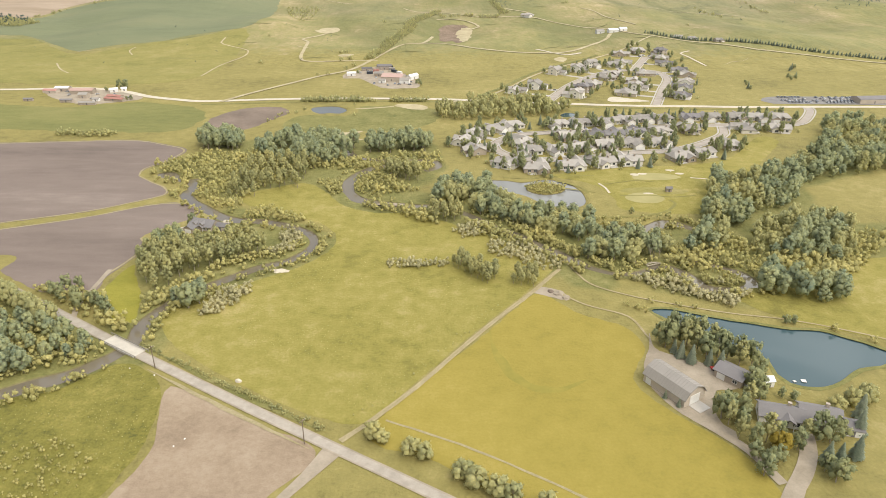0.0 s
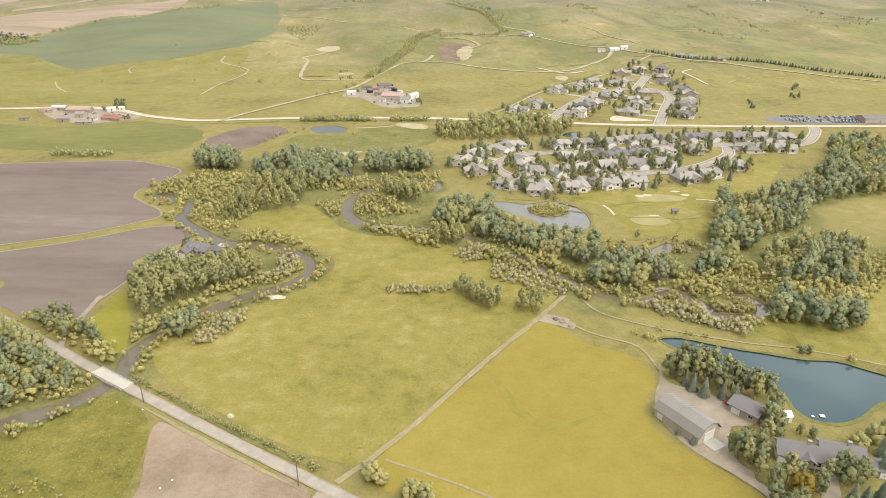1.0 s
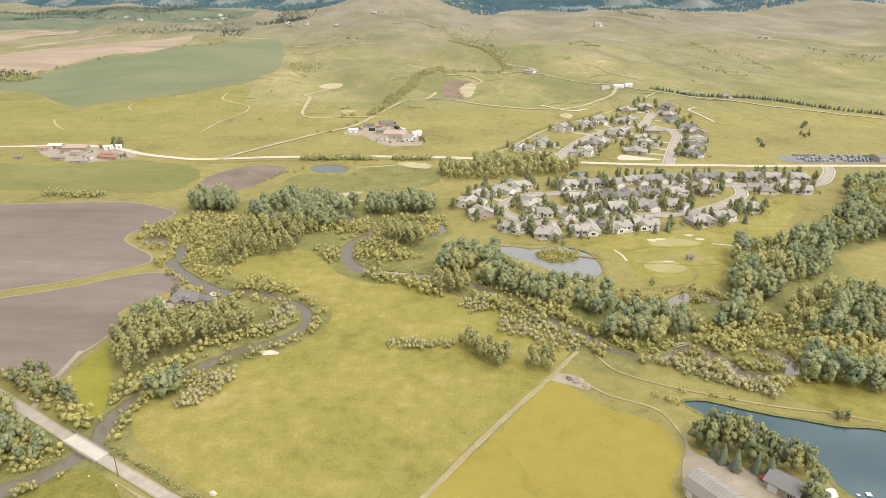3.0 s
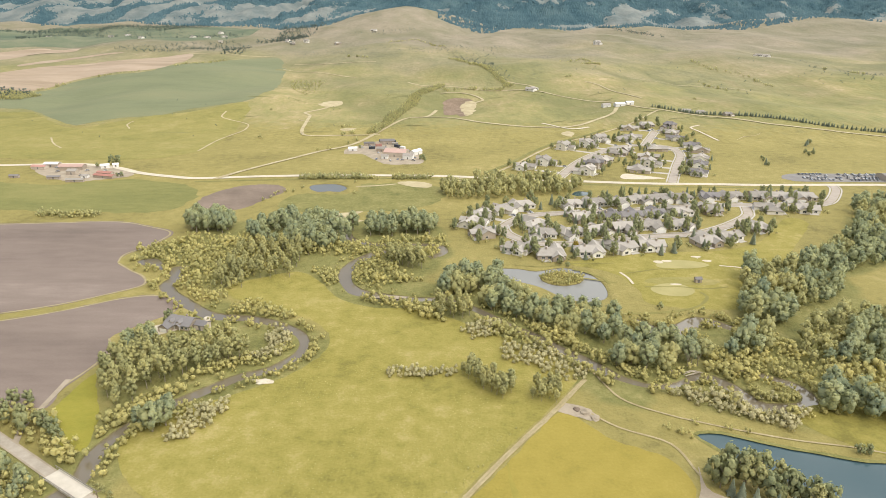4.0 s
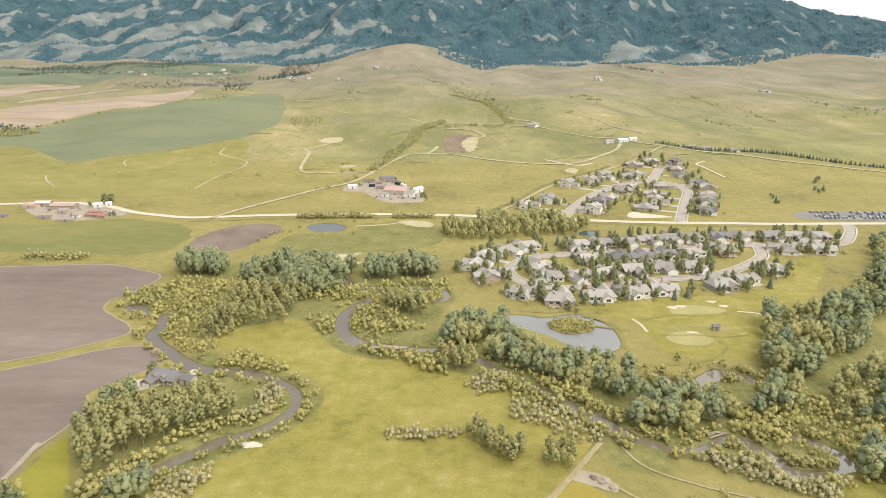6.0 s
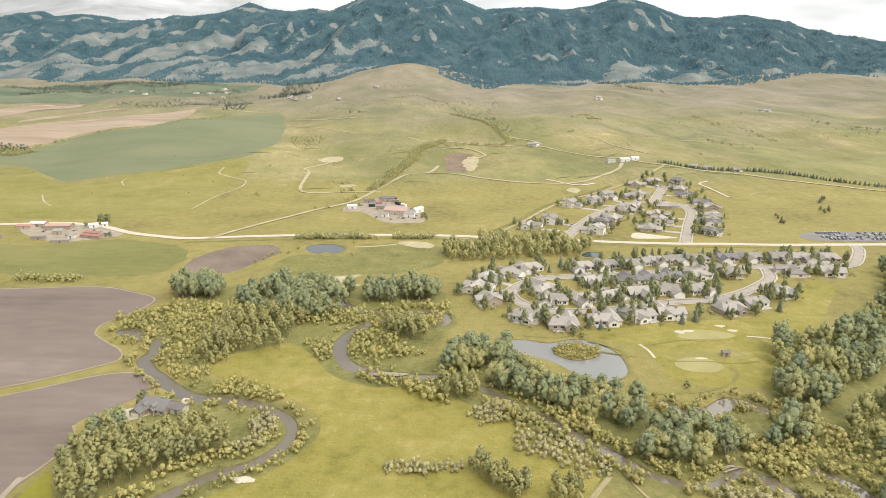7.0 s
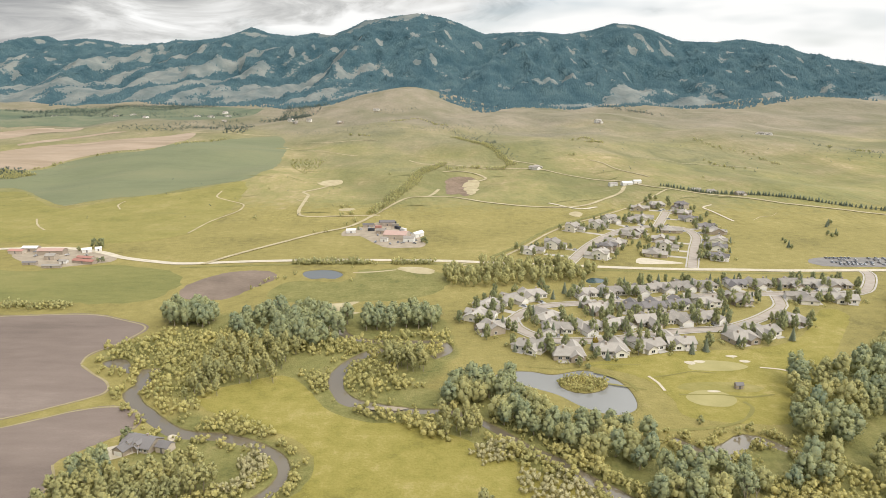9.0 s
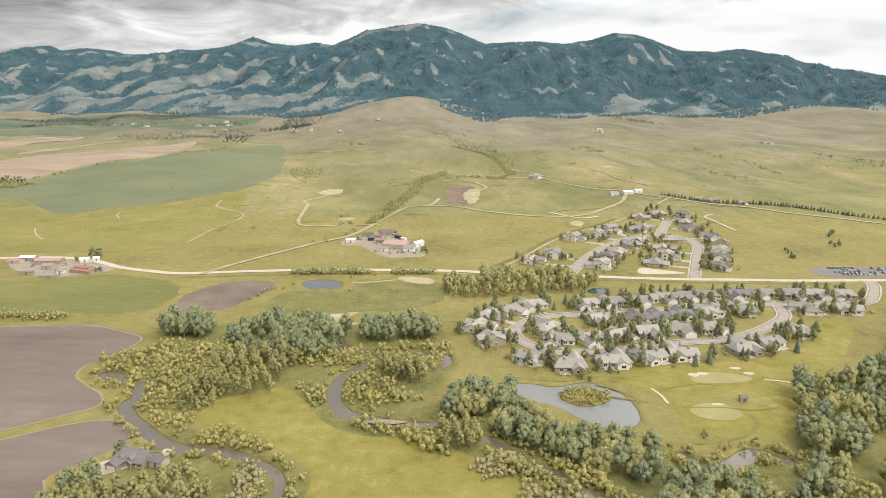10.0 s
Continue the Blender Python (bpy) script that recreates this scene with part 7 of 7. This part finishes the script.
# farm at the far road
for x, y, t, w, d, h, wall, roof, label in (
        (-315, 538, 4, 26, 11, 4.0, M_WALL_TAN, M_ROOF_PINK, "long shed with faded pink metal roof"),
        (-337, 547, 2, 16, 9, 3.6, M_WALL_TAN, M_WHITE, "white-roofed shed in the farmyard"),
        (-343, 539, -4, 16, 8, 3.0, M_WALL_TAN, M_ROOF_RED, "low shed with faded pink roof"),
        (-306, 522, 0, 10, 9, 4.0, M_WALL_TAN, M_ROOF, "grey farmhouse with brown roof"),
        (-275, 511, -14, 24, 7, 2.8, M_WALL_TAN, M_ROOF_RED, "long red-roofed stable in the farmyard"),
        (-279, 520, -14, 18, 6, 2.8, M_WALL_TAN, M_ROOF_RED, "faded red-roofed stable in the farmyard"),
        (-291, 544, 25, 9, 7, 3.2, M_WHITE, M_WHITE, "small white cottage in the farmyard"),
        (-284, 548, 25, 6, 6, 3.0, M_WHITE, M_WHITE, "small white shed in the farmyard"),
        (-312, 505, 6, 13, 4, 2.6, M_BRICK, M_ROOF_DARK, "dark open cattle shelter in the paddock"),
        (-291, 497, 4, 18, 4, 2.6, M_BRICK, M_ROOF_METAL, "metal-roofed cattle shelter in the paddock"),
        (-290, 510, 0, 7, 5, 2.6, M_WHITE, M_ROOF_METAL, "small grey shed in the farmyard"),
        (-345, 508, 2, 10, 3.5, 2.4, M_BRICK, M_ROOF_DARK, "dark cattle shelter in the paddock"),
        (-53, 604, -8, 20, 18, 4.0, M_WALL_TAN, M_ROOF_PINK, "works hall with weathered pink metal roof"),
        (-68, 620, -4, 9, 6, 3.0, M_WALL_TAN, M_ROOF, "low tan shed in the gravel works yard"),
        (-41, 588, -10, 9, 6, 3.4, M_WHITE, M_ROOF_METAL, "white office in the gravel works yard"),
        (-35, 607, 55, 12, 5, 3.4, M_WHITE, M_WHITE, "white store in the gravel works yard"),
        (-62, 588, -6, 6, 4, 2.8, M_WHITE, M_ROOF, "small white store in the gravel works yard"),
        (-66, 654, 5, 14, 7, 3.6, M_BRICK, M_ROOF_DARK, "dark shed in the gravel works yard"),
        (-83, 646, 5, 10, 4, 2.6, M_BRICK, M_ROOF_DARK, "dark container shed in the works yard"),
        (-95, 620, 8, 8, 4, 2.8, M_WHITE, M_WHITE, "white site cabin in the works yard"),
        (211, 876, 12, 13, 7, 3.4, M_WHITE, M_WHITE, "white hall on the hillside"),
        (225, 882, 12, 10, 6, 3.2, M_WHITE, M_WHITE, "white hall on the hillside"),
        (195, 880, 8, 10, 8, 3.4, M_WHITE, M_ROOF_METAL, "white shed on the grassy hillside"),
        (122, 311.4, 5, 3.2, 2.2, 2.0, M_WALL_TAN, M_ROOF_DARK, "small dark-roofed golf shelter"),
        (352, 528, 6, 26, 13, 3.6, M_WALL_TAN, M_ROOF_DARK, "low clubhouse with dark roof")):
    k = 0.74 if x < -250 else 1.0
    shed(x, y, t, w * k, d * k, h * k, wall, roof, label)

# ---- road bridge and roadside ----
def bridge():
    root = thing("road_bridge", pose(-109.5, 155.3, 0, 0, 0, math.degrees(math.atan2(-26.8, 44.1))), "concrete road bridge with low rails over the river", "bridge")
    bm = bmesh.new()
    box(bm, -8.6, 8.6, -2.4, 2.4, -0.35, 0.38)
    bmesh.ops.bevel(bm, geom=bm.edges[:], offset=0.05, segments=1, affect="EDGES")
    M_DECK = material("pale_bridge_asphalt", [(0.42, 0.38, 0.315), (0.52, 0.475, 0.40)], (0.3, 3.0), 0.85)
    part("deck", bm, M_DECK, root, "pale asphalt bridge deck")
    for s in (-1, 1):
        bm = bmesh.new()
        box(bm, -8.6, 8.6, s * 2.3 - 0.12, s * 2.3 + 0.12, 0.38, 0.58)
        part("kerb", bm, M_CONCRETE, root)
        bm = bmesh.new()
        box(bm, -10.5, 10.5, s * 2.38 - 0.05, s * 2.38 + 0.05, 0.95, 1.22)
        part("guard_rail", bm, M_ROOF_METAL, root, "galvanised guard rail")
        for k in range(9):
            bm = bmesh.new()
            x = -10 + k * 2.5
            box(bm, x - 0.08, x + 0.08, s * 2.45 - 0.07, s * 2.45 + 0.07, 0.1, 1.15)
            part("rail_post", bm, M_ROOF_METAL, root)
        bm = bmesh.new()
        box(bm, s * 7.9 - 0.7, s * 7.9 + 0.7, -2.5, 2.5, -2.2, -0.3)
        part("abutment", bm, M_CONCRETE, root)
    bm = bmesh.new()
    box(bm, -0.35, 0.35, -2.1, 2.1, -2.4, -0.3)
    part("pier", bm, M_CONCRETE, root)


bridge()
M_WOOD = material("weathered_pole_wood", [(0.14, 0.105, 0.075), (0.24, 0.19, 0.14)], (1.0, 8.0), 0.9, object_space=True)


def utility_pole():
    root = new("utility_pole")
    bm = bmesh.new()
    bmesh.ops.create_cone(bm, segments=9, radius1=0.17, radius2=0.11, depth=9.0, cap_ends=True, matrix=Matrix.Translation((0, 0, 4.3)))
    part("pole", bm, M_WOOD, root)
    bm = bmesh.new()
    box(bm, -1.1, 1.1, -0.06, 0.06, 8.05, 8.2)
    part("crossarm", bm, M_WOOD, root)
    for x in (-1.0, -0.4, 0.4, 1.0):
        bm = bmesh.new()
        bmesh.ops.create_cone(bm, segments=8, radius1=0.06, radius2=0.03, depth=0.18, cap_ends=True, matrix=Matrix.Translation((x, 0, 8.29)))
        part("insulator", bm, M_WHITE, root)
    return tagged(root, "weathered wooden utility pole beside the road", "utility pole", "roadside poles")


pole = utility_pole()
pole.matrix_world = pose(-93.7, 143.2, 0, 0, 0, 58)
for x, y in ((-37.8, 108.6), (10, 80)):
    copy_thing(pole, pose(x, y, 0, 0, 0, 58))


def lump(name, x, y, size, mat, label, category, seed, flat=0.6, z=0.0):
    """A heap or boulder with an uneven surface."""
    bm = bmesh.new()
    bmesh.ops.create_icosphere(bm, subdivisions=3, radius=1.0)
    for v in bm.verts:
        k = 1 + 0.35 * noise.noise(v.co * 1.4 + Vector((seed, 0, 0))) + 0.12 * noise.noise(v.co * 4 + Vector((0, seed, 0)))
        v.co = Vector((v.co.x * size * k, v.co.y * size * 0.8 * k, max(-0.15, v.co.z) * size * flat * k))
    ob = part(name, bm, mat, None)
    ob.matrix_world = pose(x, y, height(x, y) + z, 0, 0, seed * 40)
    return tagged(ob, label, category)


lump("dirt_heap", 45.5, 195.5, 2.2, M_GRAVEL, "heap of pale bare dirt", "dirt heap", 1, 0.5)
lump("dirt_heap", 48, 192.5, 1.8, M_GRAVEL, "small heap of pale dirt", "dirt heap", 2, 0.5)
lump("dirt_heap", 42.5, 197.5, 1.5, M_MUD, "small heap of brown dirt", "dirt heap", 3, 0.5)
lump("pale_rock", -64.5, 136.8, 1.1, M_SAND, "large pale rock beside the road", "rock", 4, 0.7)
lump("sand_heap", -69, 212.4, 2.4, M_SAND, "long heap of pale sand", "sand heap", 5, 0.25)
for i, (x, y) in enumerate(((-72, 110), (-74, 107), (-92.5, 139.5), (-102, 143), (133, 345))):
    lump("white_marker", x, y, 0.3, M_WHITE, "small white stone lying in the grass", "stone", 6 + i, 0.8)
lump("rock_pile", -107.0, 263, 2.4, M_SAND, "pile of pale rocks at the river bank", "rocks", 12, 0.35)

# driftwood in the bend
rng = random.Random(33)
for i in range(9):
    bm = bmesh.new()
    ln = rng.uniform(3.5, 7)
    bmesh.ops.create_cone(bm, segments=8, radius1=rng.uniform(0.18, 0.3), radius2=0.1, depth=ln, cap_ends=True)
    log = part("driftwood_log", bm, M_BARK, None)
    log.matrix_world = pose(88 + rng.uniform(-4, 4), 222.5 + rng.uniform(-1.5, 1.5), 0.25 + 0.1 * i * 0.5, 90, rng.uniform(-6, 6), rng.uniform(60, 120))
    tagged(log, "bleached driftwood log in the river bend", "log", "driftwood logs")


# swimming floats on the pond
def pond_float(x, y, w, turn):
    root = thing("swim_float", pose(x, y, -0.30, 0, 0, turn), "white wooden swim float on the pond", "float", "pond floats")
    for k in range(6):
        bm = bmesh.new()
        box(bm, -w / 2 + k * w / 6 + 0.02, -w / 2 + (k + 1) * w / 6 - 0.02, -w / 2, w / 2, 0.22, 0.30)
        part("plank", bm, M_WHITE, root)
    bm = bmesh.new()
    box(bm, -w / 2 + 0.1, w / 2 - 0.1, -w / 2 + 0.1, w / 2 - 0.1, -0.2, 0.22)
    part("hull", bm, M_WOOD, root)


pond_float(113.2, 140.6, 0.9, 10)
pond_float(116.2, 140.9, 1.5, -8)

# red farm machine
M_REDPAINT = material("red_machine_paint", [(0.42, 0.05, 0.04), (0.55, 0.09, 0.07)], (1.0, 5.0), 0.45, object_space=True)
M_TYRE = material("black_rubber", [(0.02, 0.02, 0.02), (0.045, 0.045, 0.045)], (2.0, 9.0), 0.85, object_space=True)
machine = thing("hay_rake", pose(90.2, 146.2, 0.12, 0, 0, 30), "red farm implement parked on gravel", "farm machine")
bm = bmesh.new()
box(bm, -1.6, 1.6, -0.08, 0.08, 0.7, 0.88)
box(bm, -0.08, 0.08, -2.0, 0.3, 0.6, 0.75)
part("frame", bm, M_REDPAINT, machine)
for s in (-1, 1):
    bm = bmesh.new()
    box(bm, s * 1.1 - 0.9, s * 1.1 + 0.9, -0.6, 0.6, 0.45, 0.95, pose(0, 0, 0, 0, 0, s * 28))
    part("rake_arm", bm, M_REDPAINT, machine)
    bm = bmesh.new()
    bmesh.ops.create_cone(bm, segments=14, radius1=0.4, radius2=0.4, depth=0.2, cap_ends=True, matrix=pose(s * 1.5, -0.1, 0.4, 0, 90, 0))
    part("wheel", bm, M_TYRE, machine)

# ---- parked cars ----
M_CARPAINT = material("car_paint", [(0.55, 0.54, 0.52), (0.10, 0.11, 0.13), (0.60, 0.60, 0.60), (0.17, 0.21, 0.28), (0.28, 0.26, 0.24), (0.70, 0.69, 0.67)], (0.01, 0.02), 0.3, per_object=2.2, specular=0.6)


def make_car():
    root = new("parked_car")
    bm = bmesh.new()
    prof = [(-2.2, 0.35), (-2.25, 0.75), (-2.0, 0.95), (-0.9, 1.0), (1.6, 1.0), (2.15, 0.92), (2.25, 0.6), (2.2, 0.35)]
    v = [[bm.verts.new((a, y, b)) for a, b in prof] for y in (-0.88, 0.88)]
    bm.faces.new(v[0]), bm.faces.new(v[1][::-1])
    n = len(prof)
    for k in range(n):
        bm.faces.new((v[0][k], v[1][k], v[1][(k + 1) % n], v[0][(k + 1) % n]))
    bmesh.ops.recalc_face_normals(bm, faces=bm.faces)
    bmesh.ops.bevel(bm, geom=bm.edges[:], offset=0.06, segments=1, affect="EDGES")
    part("body", bm, M_CARPAINT, root)
    bm = bmesh.new()
    lo = [bm.verts.new(p) for p in ((-1.0, -0.82, 0.98), (1.75, -0.82, 0.98), (1.75, 0.82, 0.98), (-1.0, 0.82, 0.98))]
    hi = [bm.verts.new(p) for p in ((-0.35, -0.66, 1.46), (1.25, -0.66, 1.46), (1.25, 0.66, 1.46), (-0.35, 0.66, 1.46))]
    for k in range(4):
        bm.faces.new((lo[k], lo[(k + 1) % 4], hi[(k + 1) % 4], hi[k]))
    bm.faces.new(hi)
    part("glazed_cabin", bm, M_PANE, root, "dark glazed car cabin")
    bm = bmesh.new()
    box(bm, -0.33, 1.23, -0.64, 0.64, 1.45, 1.5)
    part("roof", bm, M_CARPAINT, root)
    for x in (-1.4, 1.4):
        for s in (-1, 1):
            bm = bmesh.new()
            bmesh.ops.create_cone(bm, segments=14, radius1=0.33, radius2=0.33, depth=0.2, cap_ends=True, matrix=pose(x, s * 0.82, 0.33, 90, 0, 0))
            part("wheel", bm, M_TYRE, root)
    return tagged(root, "parked car with dark windows on asphalt", "car", "cars in the car park")


car = make_car()
first = True
rng = random.Random(14)
for y, x0, x1, turn in ((523.5, 283, 345, 90), (529.5, 280, 345, -90), (537, 284, 345, 90), (542, 279, 345, -90)):
    x = x0
    while x < x1:
        if rng.random() < 0.6:
            m = pose(x, y + rng.uniform(-0.3, 0.3), 0.11, 0, 0, turn + rng.uniform(-3, 3) + (180 if rng.random() < 0.4 else 0))
            if first:
                car.matrix_world = m @ Matrix.Diagonal((0.8, 0.8, 0.8, 1))
                first = False
            else:
                copy_thing(car, m)
        x += 2.9
for x, y in ((-72, 640), (-77, 646), (-88, 632), (-42, 617), (-56, 577), (-36, 580), (-300, 532), (-322, 528)):
    copy_thing(car, pose(x, y, height(x, y) + 0.3, 0, 0, rng.uniform(0, 180)))

# ---- works yard clutter ----
def container(x, y, turn, length, mat, label):
    root = thing("shipping_container", pose(x, y, height(x, y) + 0.32, 0, 0, turn), label, "container", "containers in the works yard")
    l = length / 2
    add_block(root, "body", mat, -l, l, -1.22, 1.22, 0.1, 2.5)
    for k in range(int(length / 0.6)):
        for s in (-1, 1):
            add_block(root, "rib", mat, -l + 0.3 + k * 0.6, -l + 0.55 + k * 0.6, s * 1.25 - 0.04, s * 1.25 + 0.04, 0.2, 2.4)
    for s in (-1, 1):
        add_block(root, "door", mat, l - 0.02, l + 0.06, s * 0.6 - 0.56, s * 0.6 + 0.56, 0.2, 2.4)


M_STEEL_DARK = material("dark_blue_steel", [(0.035, 0.04, 0.05), (0.07, 0.075, 0.085)], (0.4, 3.0), 0.6, object_space=True)
for x, y, turn, length, mat, label in ((-70, 664, 8, 10, M_STEEL_DARK, "dark blue steel shipping container"), (-62, 659, 4, 8, M_STEEL_DARK, "dark blue steel shipping container"), (-58, 648, 8, 6, M_ROOF_METAL, "grey steel shipping container"),
                                       (-55, 638, -40, 6, M_STEEL_DARK, "dark blue steel shipping container"), (-49, 629, -45, 6, M_WHITE, "white steel shipping container"), (-78, 628, 5, 6, M_STEEL_DARK, "dark blue steel shipping container"), (-73, 640, 12, 6, M_ROOF_RED, "rust-red steel shipping container")):
    container(x, y, turn, length, mat, label)
for i, (x, y, s) in enumerate(((-60, 642, 2.2), (-66, 646, 1.8), (-90, 641, 2.0), (-94, 634, 1.6), (-79, 657, 1.6))):
    lump("gravel_heap", x, y, s, M_GRAVEL, "heap of pale gravel in the works yard", "gravel heap", 60 + i, 0.5, 0.2)
for x, y in ((-43, 613), (-39, 610), (-40, 597), (-36, 590), (-50, 583), (-46, 581), (-70, 610), (-69, 584), (-81, 640), (-66, 636), (-52, 628), (-296, 515), (-330, 541), (-268, 520), (-285, 532), (-310, 530)):
    copy_thing(car, pose(x, y, height(x, y) + 0.28, 0, 0, rng.choice((0, 20, 80, 95, 110))))
# drives of the upper estate, and cars that stand on drives
for i, (x, y) in enumerate(HOUSE_SPOTS):
    turn, near_p = face_street(x, y, ("low", "up") if y < 480 else ("est", "sac"))
    away = Vector((x - near_p.x, y - near_p.y))
    if away.length < 8:
        continue
    away.normalize()
    if y > 480:
        band("house_drive", [(x - away.x * 11, y - away.y * 11), (near_p.x + away.x * 3.8, near_p.y + away.y * 3.8)], 5.0, M_CONCRETE, 0.06, "pale concrete house drive", "drive", step=3)
    if rng.random() < 0.45:
        p = (near_p.x + away.x * 6.0, near_p.y + away.y * 6.0)
        copy_thing(car, pose(p[0], p[1], height(*p) + 0.13, 0, 0, math.degrees(math.atan2(away.y, away.x))))

# ---- full size ----
for ob in scene.objects:
    if ob.parent is None and ob.type in ("MESH", "EMPTY"):
        ob.matrix_basis = Matrix.Scale(SIZE, 4) @ ob.matrix_basis
